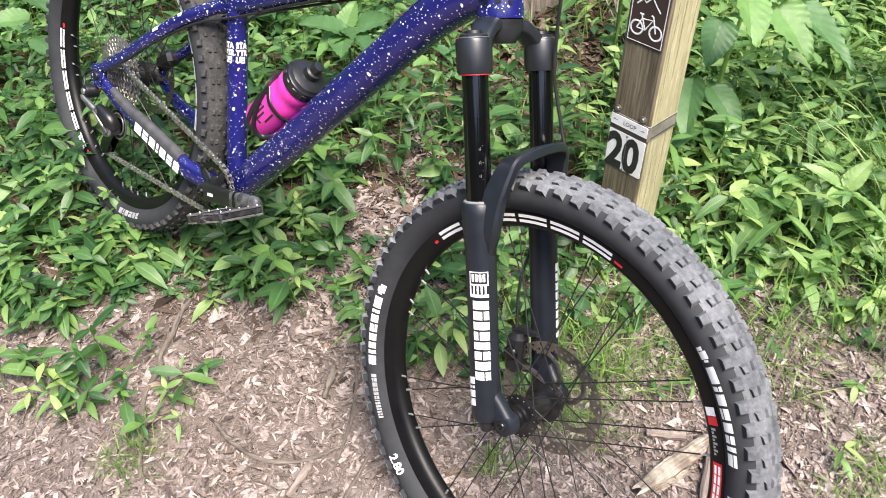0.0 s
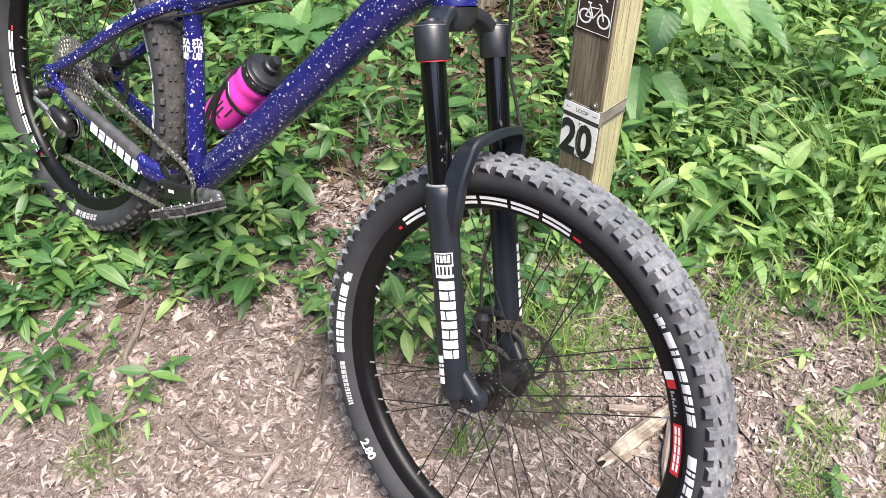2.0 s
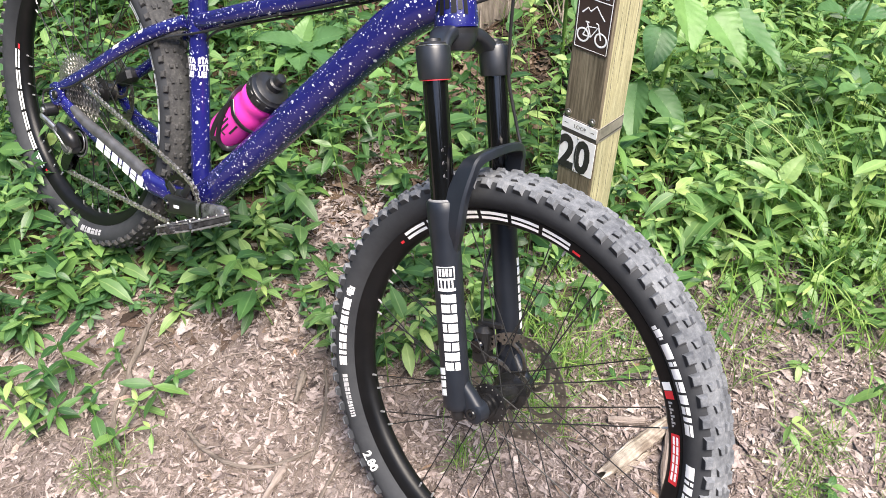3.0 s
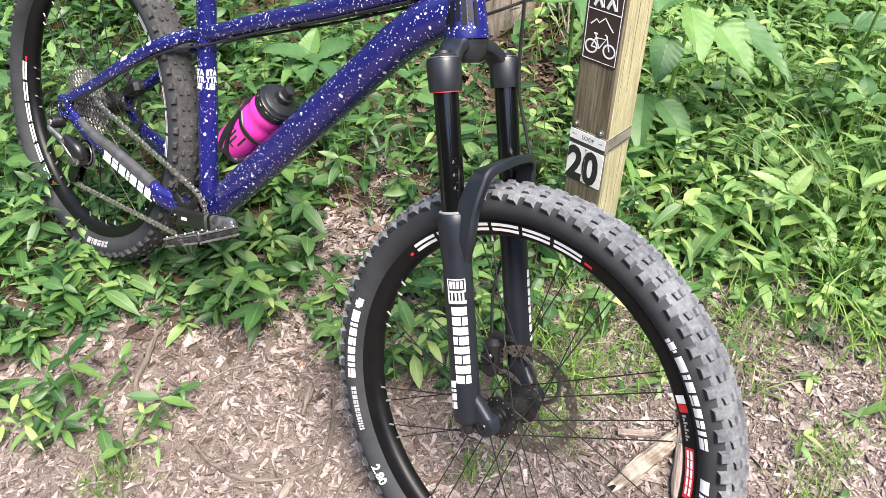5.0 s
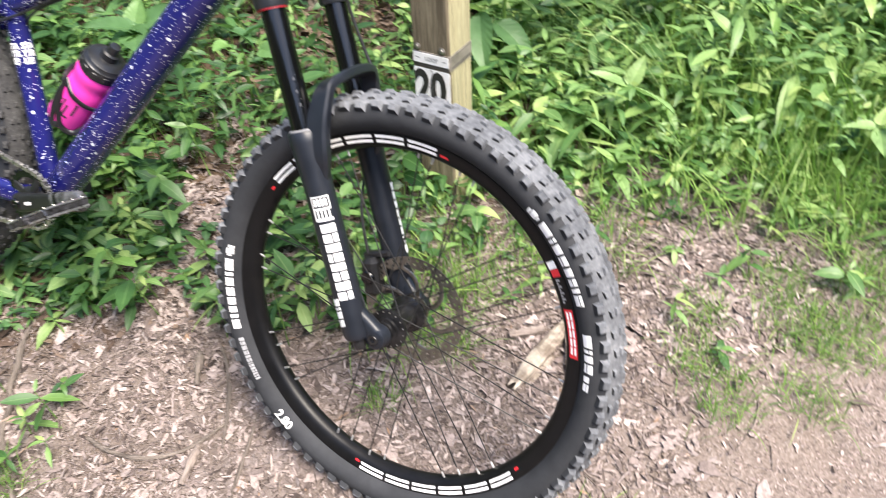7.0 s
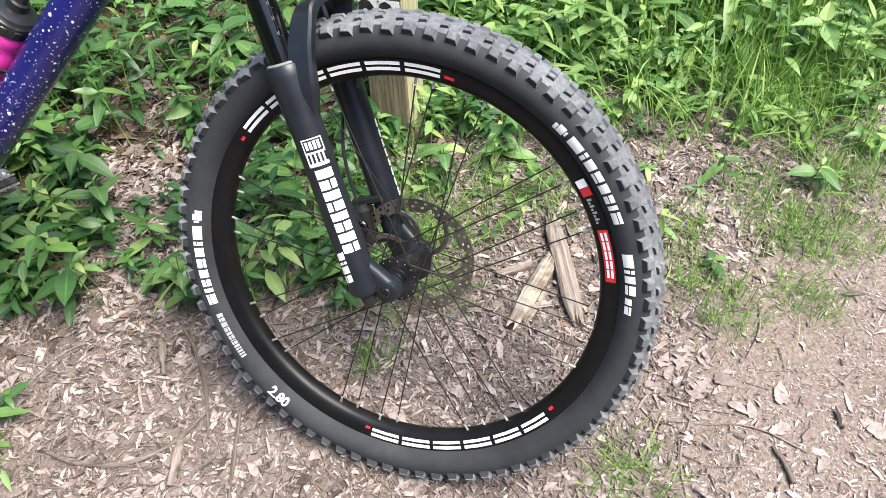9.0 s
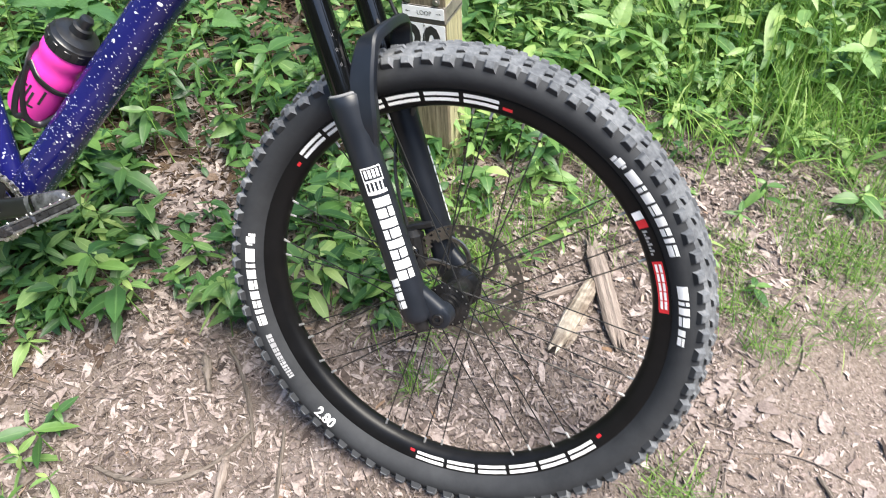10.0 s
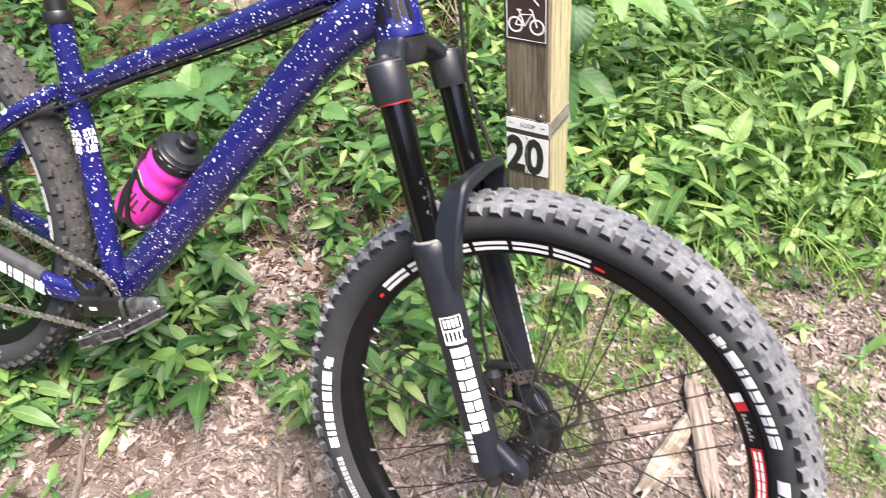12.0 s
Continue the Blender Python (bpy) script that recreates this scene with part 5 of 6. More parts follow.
picto("walker_pictogram", [([(x, 0.742), (x - 0.001, 0.722), (x - 0.009, 0.704)], 0.003) for x in (0.030, 0.058)] + [([(x - 0.001, 0.722), (x + 0.009, 0.704)], 0.003) for x in (0.030, 0.058)] + [([(x, 0.742), (x + 0.008, 0.73), (x + 0.012, 0.704)], 0.0012) for x in (0.030, 0.058)])
for x, z in ((0.013, 0.484), (0.072, 0.484)):
    pp("screw", lathe([(0.0005, -0.0052), (0.0035, -0.0048), (0.0042, -0.0030), (0.0070, -0.0022), (0.0072, 0.0)], 16, "y").moved(Matrix.Translation((x, 0, z))), STEEL, "steel screw with washer")


# ---- leaves and plants ----
def leaf_sheet(P, A, E, L, W, droop, roll, fold=0.22, peak=0.42, st=6):
    """Many leaves at once: base P, azimuth A, elevation E, length L, width W. Returns vertex and face arrays."""
    n = len(L)
    s = np.linspace(0, 1, st + 1)
    q = s ** (math.log(0.5) / math.log(peak))
    prof = np.sin(np.pi * np.clip(q, 0, 1)) ** 0.85
    prof[0], prof[-1] = 0.10, 0.02
    d = np.stack([np.cos(E) * np.cos(A), np.cos(E) * np.sin(A), np.sin(E)], -1)
    side = np.stack([-np.sin(A), np.cos(A), 0 * A], -1)
    up = np.cross(d, side)
    side2 = side * np.cos(roll)[:, None] + up * np.sin(roll)[:, None]
    up2 = np.cross(d, side2)
    mid = P[:, None] + d[:, None] * (s * 1)[None, :, None] * L[:, None, None]
    mid[..., 2] -= (droop * L)[:, None] * s[None, :] ** 2
    half = W[:, None, None] * 0.5 * prof[None, :, None]
    lift = up2[:, None] * half * fold * 2
    V = np.stack([mid + side2[:, None] * half + lift, mid, mid - side2[:, None] * half + lift], 2)
    base = (np.arange(n) * (st + 1) * 3)[:, None, None]
    k = (np.arange(st) * 3)[None, :, None]
    fa = np.stack([k + 0, k + 1, k + 4, k + 3], -1)[:, :, 0]
    fb = np.stack([k + 1, k + 2, k + 5, k + 4], -1)[:, :, 0]
    Fc = np.concatenate([base + fa, base + fb], 1).reshape(-1, 4)
    return V.reshape(-1, 3), Fc


def stem_sheet(P, Q, r0, r1):
    """Many thin three-sided stems from P to Q."""
    n = len(P)
    d = Q - P
    d = d / (np.linalg.norm(d, axis=1, keepdims=True) + 1e-9)
    ref = np.tile(np.array([1.0, 0.13, 0.0]), (n, 1))
    u = np.cross(d, ref)
    u /= np.linalg.norm(u, axis=1, keepdims=True) + 1e-9
    w = np.cross(d, u)
    V = []
    for C, r in ((P, r0), (Q, r1)):
        for a in (0, 2.094, 4.189):
            V.append(C + (u * math.cos(a) + w * math.sin(a)) * r[:, None])
    V = np.stack(V, 1)
    b = (np.arange(n) * 6)[:, None, None]
    f = np.array([[0, 1, 4, 3], [1, 2, 5, 4], [2, 0, 3, 5]])[None]
    return V.reshape(-1, 3), (b + f).reshape(-1, 4)


def raw_mesh(name, sheets, mat, smooth=True, rib=False):
    """A mesh from vertex and quad arrays."""
    off, Vs, Fs = 0, [], []
    for V, F in sheets:
        Vs.append(V)
        Fs.append(F + off)
        off += len(V)
    V, F = np.concatenate(Vs), np.concatenate(Fs)
    me = bpy.data.meshes.new(name)
    me.vertices.add(len(V))
    me.vertices.foreach_set("co", V.astype(np.float32).ravel())
    me.loops.add(F.size)
    me.loops.foreach_set("vertex_index", F.astype(np.int32).ravel())
    me.polygons.add(len(F))
    me.polygons.foreach_set("loop_start", (np.arange(len(F)) * 4).astype(np.int32))
    me.materials.append(mat)
    me.update(calc_edges=True)
    if rib:
        at = me.attributes.new("rib", "FLOAT", "POINT")
        at.data.foreach_set("value", np.tile(np.array([0.0, 1.0, 0.0], np.float32), len(V) // 3))
    if smooth:
        me.shade_smooth()
    return me


EDGE = np.array([(-4, 1.25), (-1.05, 1.20), (-0.88, 1.12), (-0.72, 1.17), (-0.60, 1.21), (-0.42, 1.19), (-0.28, 1.16), (-0.16, 1.04), (-0.05, 0.97), (0.08, 0.94), (0.22, 0.92), (0.34, 0.98), (0.45, 1.01), (0.58, 1.01), (0.70, 1.01), (0.82, 0.97), (0.95, 0.91), (1.1, 0.84), (1.3, 0.76), (4, 0.5)])


def inside(x, y):
    """How far a spot lies behind the edge of the growth."""
    return y - np.interp(x, EDGE[:, 0], EDGE[:, 1])


def bare(x, y):
    """Spots of open litter within the growth."""
    return np.maximum.reduce([0.6 * np.exp(-((x - 0.32) / 0.28) ** 2 - ((y - 1.62) / 0.25) ** 2), 0.85 * np.exp(-((x - 0.40) / 0.22) ** 2 - ((y - 1.10) / 0.16) ** 2), 0.85 * np.exp(-((x - 0.60) / 0.10) ** 2 - ((y - 1.42) / 0.13) ** 2), 0.8 * np.exp(-((x - 0.72) / 0.12) ** 2 - ((y - 1.06) / 0.10) ** 2), np.exp(-((x - 0.91) / 0.07) ** 2 - ((y - 1.01) / 0.055) ** 2), 0.9 * np.exp(-((x + 0.17) / 0.15) ** 2 - ((y - 1.36) / 0.26) ** 2), 0.97 * np.exp(-((x - 0.34) / 0.33) ** 2 - ((y - 2.08) / 0.42) ** 2), np.exp(-((x + 0.22) / 0.28) ** 2 - ((y - 2.56) / 0.17) ** 2), 0.5 * np.exp(-((x + 0.02) / 0.20) ** 2 - ((y - 1.75) / 0.2) ** 2)])


def scatter(rnd, n, box, dens):
    x0, x1, y0, y1 = box
    x, y = rnd.uniform(x0, x1, n), rnd.uniform(y0, y1, n)
    keep = rnd.uniform(0, 1, n) < dens(x, y)
    x, y = x[keep], y[keep]
    return np.stack([x, y, height(x, y)], -1)


def vigour(x, y):
    """Growth is low along the trail and round the rear wheel, tall further back."""
    return (0.55 + 0.45 * np.clip(inside(x, y) / np.where(x < 0, 0.8, 0.6), 0, 1)) * (1 - 0.62 * np.exp(-((x + 0.60) / 0.30) ** 2 - ((y - 1.36) / 0.15) ** 2)) * (1 + 0.25 * np.clip(x - 0.5, 0, 1))


def weeds(rnd, roots, tall, leaves, length, width, lean=0.35, droop=0.35, first=0.25, peak=0.42, fold=0.12, scale=1.0):
    """Upright weeds with leaves in crossed pairs and a tuft at the tip: leaf and stem sheets."""
    n = len(roots)
    own = np.exp(np.clip(rnd.normal(0, 0.2, n), -0.4, 0.3))
    H = rnd.uniform(tall[0], tall[1], n) * vigour(roots[:, 0], roots[:, 1]) * scale * own
    az, ln = rnd.uniform(0, 2 * np.pi, n), rnd.uniform(0, lean, n)
    tip = roots + np.stack([np.cos(az) * ln * H, np.sin(az) * ln * H, H], -1)
    k = leaves
    pair = np.arange(k) // 2
    f = first + (1 - first) * ((pair + 1.0) / (k / 2.0)) ** 0.8
    f = np.clip(f[None] + rnd.uniform(-0.05, 0.05, (n, k)), 0.05, 1.0)
    P = roots[:, None] + (tip - roots)[:, None] * f[..., None]
    A = (rnd.uniform(0, 2 * np.pi, n)[:, None] + (np.arange(k) % 2 * np.pi + pair * 1.75)[None] + rnd.uniform(-0.45, 0.45, (n, k)))
    E = np.radians(rnd.uniform(-20, 26, (n, k)) + 34 * (f - 0.55))
    L = rnd.uniform(length[0], length[1], (n, k)) * own[:, None] * rnd.uniform(0.5, 1.15, (n, k)) * (0.6 + 0.6 * np.sin(np.pi * np.clip(f * 0.85, 0, 1)))
    Wd = L * rnd.uniform(width[0], width[1], n)[:, None] * rnd.uniform(0.85, 1.15, (n, k))
    keep = rnd.uniform(0, 1, (n, k)) < 0.88
    g = lambda a: a[keep]
    leaf = leaf_sheet(g(P), g(A), g(E), g(L), g(Wd), rnd.uniform(0.0, droop * 1.4, keep.sum()), rnd.normal(0, 0.38, keep.sum()), fold, peak, 4)
    stem = stem_sheet(roots - np.array([0, 0, 0.01]), tip, np.full(n, 0.0019), np.full(n, 0.0009))
    return leaf, stem


rs = np.random.RandomState(11)
BOX = (-2.4, 2.5, 0.6, 3.3)
cover = lambda x, y: np.clip(inside(x, y) / (0.06 + 0.46 * np.clip((x - 0.45) / 0.2, 0, 1)) + 0.12 * (inside(x, y) > 0), 0, 1) * (1 - 0.93 * np.clip(bare(x, y), 0, 1)) * (1 - 0.4 * np.clip((x - 1.05) / 0.3, 0, 1))


def grow(name, sheets, mat, label, category, rib=False):
    ob = new(name, raw_mesh(name, sheets, mat, True, rib))
    return tagged(ob, label, category, kind="stuff")


# lance-leaved weeds over the whole bank
r1 = scatter(rs, 6400, BOX, lambda x, y: cover(x, y) * (0.6 + 0.4 * np.clip(wave(x * 5, y * 5, 8), -1, 1)) * (1 - 0.65 * np.clip((x - 0.4) / 0.3, 0, 1)))
lf1, sm1 = weeds(rs, r1, (0.06, 0.22), 11, (0.034, 0.064), (0.29, 0.44), peak=0.4)
# low ground cover
r2 = scatter(rs, 7600, BOX, lambda x, y: cover(x, y) * (0.9 - 0.5 * np.clip((x - 0.3) / 0.3, 0, 1)))
lf2, sm2 = weeds(rs, r2, (0.025, 0.10), 6, (0.018, 0.042), (0.38, 0.6), 0.6, 0.4, 0.35)
r3 = scatter(rs, 3000, (0.25, 2.5, 0.7, 2.9), lambda x, y: cover(x, y) * np.clip(0.5 + inside(x, y) / 0.5, 0, 1) * np.clip((x - 0.3) / 0.4, 0, 1) * 0.7 * np.clip((2.5 - x) / 0.5, 0, 1) * np.clip((2.9 - y) / 0.6, 0, 1))
lf3, sm3 = weeds(rs, r3, (0.06, 0.20), 9, (0.042, 0.086), (0.22, 0.33), 0.5, 0.5, 0.2, 0.42)
r4 = scatter(rs, 1700, (-2.2, 0.4, 0.9, 2.6), lambda x, y: cover(x, y) * np.where(inside(x, y) < 0.26, 0.75, 0.2))
lf4, sm4 = weeds(rs, r4, (0.07, 0.2), 8, (0.035, 0.07), (0.28, 0.4), 0.5, 0.5, 0.3, 0.45)
# the growth goes on along the trail, thinner and coarser
r5 = scatter(rs, 5200, (-8, 8, 0.2, 8), lambda x, y: np.clip(inside(np.clip(x, -4, 4), y) / 0.3, 0, 1) * ((x < -2.3) | (x > 2.4) | (y > 3.2)) * 0.8)
lf5, sm5 = weeds(rs, r5, (0.12, 0.34), 8, (0.07, 0.13), (0.3, 0.45), 0.5, 0.5)
far = np.random.RandomState(77)
r8 = scatter(far, 6000, (-8, 8, 0.2, 6), lambda x, y: np.clip(inside(np.clip(x, -4, 4), y) / 0.3, 0, 1) * ((x < -2.3) | (x > 2.4) | (y > 3.2)) * 0.9)
lf8, sm8 = weeds(far, r8, (0.08, 0.25), 8, (0.06, 0.11), (0.3, 0.45), 0.5, 0.5)
r6 = scatter(rs, 3400, (0.3, 2.4, 0.8, 2.6), lambda x, y: cover(x, y) * 0.7 * np.clip((2.4 - x) / 0.5, 0, 1) * np.clip((2.6 - y) / 0.5, 0, 1))
lf6, sm6 = weeds(rs, r6, (0.04, 0.15), 6, (0.022, 0.05), (0.3, 0.5), 0.6, 0.4, 0.3)
r7 = scatter(rs, 230, (0.5, 1.6, 0.66, 1.3), lambda x, y: (inside(x, y) < 0.3) * np.clip((inside(x, y) + 0.26) / 0.35, 0, 1) * 0.6)
lf7, sm7 = weeds(rs, r7, (0.03, 0.09), 8, (0.024, 0.048), (0.28, 0.42), 0.5, 0.4, 0.3)
grow("fresh_weeds", [lf3, lf4, lf6, lf7], LEAF_BRIGHT, "fresh yellow-green narrow-leaved weeds on the bank", "undergrowth", True)
grow("undergrowth", [lf1, lf5, lf8], LEAF, "dense lance-leaved green weeds covering the bank", "undergrowth", True)
grow("ground_cover", [lf2], LEAF_DULL, "low oval-leaved green ground cover", "undergrowth", True)
grow("weed_stems", [sm1, sm2, sm3, sm4, sm5, sm6, sm7, sm8], STEM, "thin green weed stems", "undergrowth")


def blades(rnd, roots, length, width, spread=0.9):
    n = len(roots)
    return leaf_sheet(roots, rnd.uniform(0, 6.28, n), np.radians(rnd.uniform(90 - 60 * spread, 88, n)), rnd.uniform(*length, n), rnd.uniform(*width, n), rnd.uniform(0.1, 0.75, n), rnd.uniform(-0.6, 0.6, n), 0.1, 0.3, 3)


def tuft_roots(rnd, spots, per, r):
    out = []
    for x, y, k in spots:
        m = int(per * k)
        a, d = rnd.uniform(0, 6.28, m), r * k * np.sqrt(rnd.uniform(0, 1, m))
        X, Y = x + d * np.cos(a), y + d * np.sin(a)
        out.append(np.stack([X, Y, height(X, Y) - 0.003], -1))
    return np.concatenate(out)


# fine grass to the side of the trail
gdens = lambda x, y: (1 - np.clip(bare(x, y), 0, 1)) * np.clip((x - 0.70) / 0.3, 0, 1) * np.clip((inside(x, y) + 0.36 * np.clip((x - 0.7) / 0.35, 0.15, 1)) / 0.40, 0, 1) * np.clip(-0.10 + 0.25 * np.clip((x - 0.85) / 0.25, 0, 1) + 2.2 * wave(x * 13, y * 13, 9) + 1.4 * np.clip(inside(x, y) + 0.3, 0, 1), 0, 1)
grow("trailside_grass", [blades(rs, scatter(rs, 76000, (0.5, 2.3, 0.35, 2.1), lambda x, y: gdens(x, y) * (0.42 + 0.58 * np.clip(inside(x, y) / 0.25, 0, 1))), (0.05, 0.18), (0.0012, 0.0030)), blades(rs, scatter(rs, 12000, (0.5, 2.2, 0.8, 2.0), lambda x, y: np.clip((inside(x, y) + 0.06) / 0.08, 0, 1) * np.clip((x - 0.55) / 0.3, 0, 1) * np.clip(1.15 - inside(x, y) * 1.3, 0.12, 1) * (1 - np.clip(bare(x, y), 0, 1)) * np.clip(0.45 + 0.9 * wave(x * 8, y * 8, 31), 0, 1)), (0.14, 0.34), (0.0022, 0.0052), 0.75), blades(rs, scatter(rs, 3600, (0.05, 0.75, 0.86, 1.35), lambda x, y: np.clip(0.25 + wave(x * 13, y * 13, 37), 0, 1)), (0.06, 0.2), (0.0014, 0.003), 0.95), blades(rs, scatter(rs, 7000, (0.2, 2.2, 1.0, 2.4), lambda x, y: cover(x, y) * np.clip(0.3 + 0.9 * wave(x * 7, y * 7, 41), 0.05, 1)), (0.12, 0.32), (0.0016, 0.004), 0.85)], GRASS, "fine bright grass beside the trail", "grass")
# thin seed stalks arching over the weeds
sk = np.array([[0.99, 1.28, 0.0]]) + np.stack([rs.uniform(-0.05, 0.07, 30), rs.uniform(-0.06, 0.06, 30), np.zeros(30)], -1)
sk[:, 2] = height(sk[:, 0], sk[:, 1])
grow("grass_stalks", [leaf_sheet(sk, rs.uniform(2.2, 3.3, 30), np.radians(rs.uniform(50, 72, 30)), rs.uniform(0.46, 0.70, 30), rs.uniform(0.0016, 0.0027, 30), rs.uniform(0.25, 0.55, 30), rs.uniform(-0.3, 0.3, 30), 0.1, 0.3, 9)], STALK, "long thin grass stalks arching over the weeds", "grass")
spots = [(0.69, 0.57, 1.1), (0.885, 0.66, 1.2), (0.828, 0.52, 1.0), (0.68, 0.68, 0.9), (0.353, 0.41, 1.2), (0.99, 0.58, 1.2), (-0.605, 0.855, 0.9), (0.753, 0.755, 0.8), (0.095, 0.80, 0.5), (0.50, 1.00, 0.8), (0.34, 0.98, 0.8), (1.1, 0.7, 1.2), (0.93, 0.62, 1.1), (0.93, 0.76, 1.1), (0.27, 0.86, 0.6), (0.20, 0.90, 0.7)]
for x, y, k in spots:
    ob = new("grass_tuft", raw_mesh("grass_tuft", [blades(rs, tuft_roots(rs, [(x, y, k)], 170, 0.06), (0.035, 0.11), (0.0012, 0.0024), 1.0)], GRASS))
    tagged(ob, "small tuft of fine green grass on the bare trail", "grass", "grass tufts")
for x, y in ((1.28, 1.13), (1.33, 1.11), (1.25, 1.06), (1.14, 0.98)):
    ob = new("grass_tuft", raw_mesh("grass_tuft", [blades(rs, tuft_roots(rs, [(x, y, 1.0)], 90, 0.05), (0.10, 0.22), (0.0024, 0.0046), 0.55)], GRASS))
    tagged(ob, "upright tuft of longer bright grass beside the trail", "grass", "grass tufts")
# single weeds standing in the bare soil
for i, (x, y, h, k) in enumerate([(-0.749, 0.992, 0.11, 18), (-0.835, 0.97, 0.08, 8), (-0.611, 1.084, 0.08, 7), (-0.496, 1.032, 0.07, 7), (-0.522, 0.912, 0.05, 5), (-0.511, 0.989, 0.06, 6), (-0.70, 1.06, 0.10, 9), (0.686, 0.762, 0.05, 5), (0.40, 0.93, 0.05, 5), (0.63, 1.0, 0.1, 8), (-0.775, 0.965, 0.07, 10), (-0.725, 0.96, 0.06, 10), (-0.74, 1.03, 0.09, 12), (-0.80, 1.01, 0.08, 10), (-0.655, 1.02, 0.05, 8), (-0.635, 0.95, 0.05, 8), (-0.56, 0.97, 0.05, 8), (-0.585, 0.90, 0.04, 8), (-0.86, 1.05, 0.09, 10), (-0.92, 1.02, 0.08, 10), (0.72, 0.66, 0.03, 6), (0.88, 0.80, 0.05, 7), (0.47, 0.93, 0.06, 8), (-0.11, 1.02, 0.2, 14), (-0.05, 0.99, 0.18, 12), (-0.17, 1.06, 0.16, 11), (-0.30, 1.17, 0.15, 10), (-0.36, 1.19, 0.16, 11), (0.02, 1.04, 0.16, 11), (0.56, 0.96, 0.07, 7)]):
    root = np.array([[x, y, float(height(x, y))]])
    lf, st = weeds(rs, root, (h, h * 1.1), k, (0.036, 0.058) if y < 1.09 and x < -0.4 else (0.026, 0.046) if x > 0.3 else (0.042, 0.07), (0.27, 0.38), 0.3, 0.5, 0.2, scale=1.0 / float(vigour(np.array([x]), np.array([y]))[0]))
    plant = new("weed", raw_mesh("weed", [st], STEM))
    tagged(plant, "small lance-leaved green weed rooted in the soil", "plant", "single weeds")
    ob = new("leaves", raw_mesh("leaves", [lf], LEAF_BRIGHT if i % 3 == 1 else LEAF, True, True))
    ob.parent = plant


def broad_leaf(L, W, seed):
    """One big leaf along x, with a pointed tip, waved edges, a midrib and side veins. Returns the mesh and its vein values."""
    rnd, mb, st, ac, veins = random.Random(seed), MB(), 40, 8, []
    ph, c1 = rnd.uniform(0, 6), rnd.uniform(0.12, 0.3)
    for i in range(st + 1):
        s = i / st
        half = W / 2 * (max(0.0, math.sin(math.pi * s ** 0.62)) ** 0.72 * (1 - 0.25 * s) + 0.012)
        half *= 1 + 0.016 * math.sin(34 * s + ph)
        for j in range(-ac, ac + 1):
            t = j / ac
            v = (s * 8 - abs(t) * 2.0) % 1.0
            vein = 1.0 if j == 0 else (0.85 if v < 0.2 and abs(t) < 0.95 else 0.0)
            z = -c1 * L * s * s + 0.12 * W * abs(t) ** 1.3 + 0.02 * W * math.cos(2 * math.pi * v) * abs(t) - (0.012 * W if vein else 0)
            mb.v.append((L * s, half * t, z + 0.05 * W * math.sin(5 * s + ph) * t))
            veins.append(vein)
    n = 2 * ac + 1
    mb.f = [(i * n + j, (i + 1) * n + j, (i + 1) * n + j + 1, i * n + j + 1) for i in range(st) for j in range(n - 1)]
    return mb, veins


def broad_plant(x, y, stalk, leaves, mat, label):
    z = float(height(x, y))
    plant = part("broad_leaved_plant", tube([(x, y, z - 0.02, 0.006), (x + stalk[0] * 0.4, y + stalk[1] * 0.4, z + stalk[2] * 0.55, 0.005), (x + stalk[0], y + stalk[1], z + stalk[2], 0.003)], 5, 8), STEM)
    tagged(plant, label, "plant", "broad-leaved plants")
    for k, (px, py, pz, az, el, L, W) in enumerate(leaves):
        mb, veins = broad_leaf(L, W, k + int(100 * abs(px)))
        lf = part("leaf", mb, mat, plant)
        at = lf.data.attributes.new("rib", "FLOAT", "POINT")
        at.data.foreach_set("value", np.array(veins, np.float32))
        lf.matrix_basis = Matrix.Translation((px, py, pz)) @ Matrix.Rotation(radians(az), 4, "Z") @ Matrix.Rotation(radians(-el), 4, "Y") @ Matrix.Rotation(radians((k * 37 % 50) - 25), 4, "X")


SHRUB = "upright plant with broad green leaves on the bank"
broad_plant(0.66, 1.66, (0.02, -0.06, 0.50), [(0.622, 1.520, 0.626, -90, -27, 0.147, 0.095), (0.722, 1.580, 0.556, -54, -30, 0.137, 0.106), (0.784, 1.620, 0.538, -50, -20, 0.189, 0.102), (0.626, 1.620, 0.510, -114, -35, 0.116, 0.088), (0.570, 1.560, 0.401, -109, -32, 0.153, 0.073), (0.636, 1.620, 0.343, -63, -16, 0.131, 0.077), (0.640, 1.650, 0.603, -141, -9, 0.088, 0.085)], LEAF_BIG, SHRUB)
broad_plant(1.10, 1.62, (-0.02, -0.06, 0.40), [(1.055, 1.620, 0.532, -140, 26, 0.150, 0.060), (1.070, 1.620, 0.528, -40, 16, 0.113, 0.085), (1.083, 1.500, 0.397, -142, 23, 0.117, 0.055), (1.123, 1.550, 0.376, 80, 40, 0.059, 0.048), (1.100, 1.500, 0.389, -65, 24, 0.058, 0.055)], LEAF_BIG, SHRUB)
broad_plant(0.835, 1.28, (0.0, -0.005, 0.16), [(0.837, 1.272, 0.292, -58, 4, 0.120, 0.050), (0.838, 1.278, 0.294, 25, 58, 0.078, 0.046), (0.832, 1.278, 0.292, 148, 30, 0.100, 0.042), (0.832, 1.272, 0.290, -138, 8, 0.088, 0.046), (0.835, 1.274, 0.298, -80, 35, 0.030, 0.022)], LEAF_PALE, "upright weed with four pale spreading leaves on the bank")
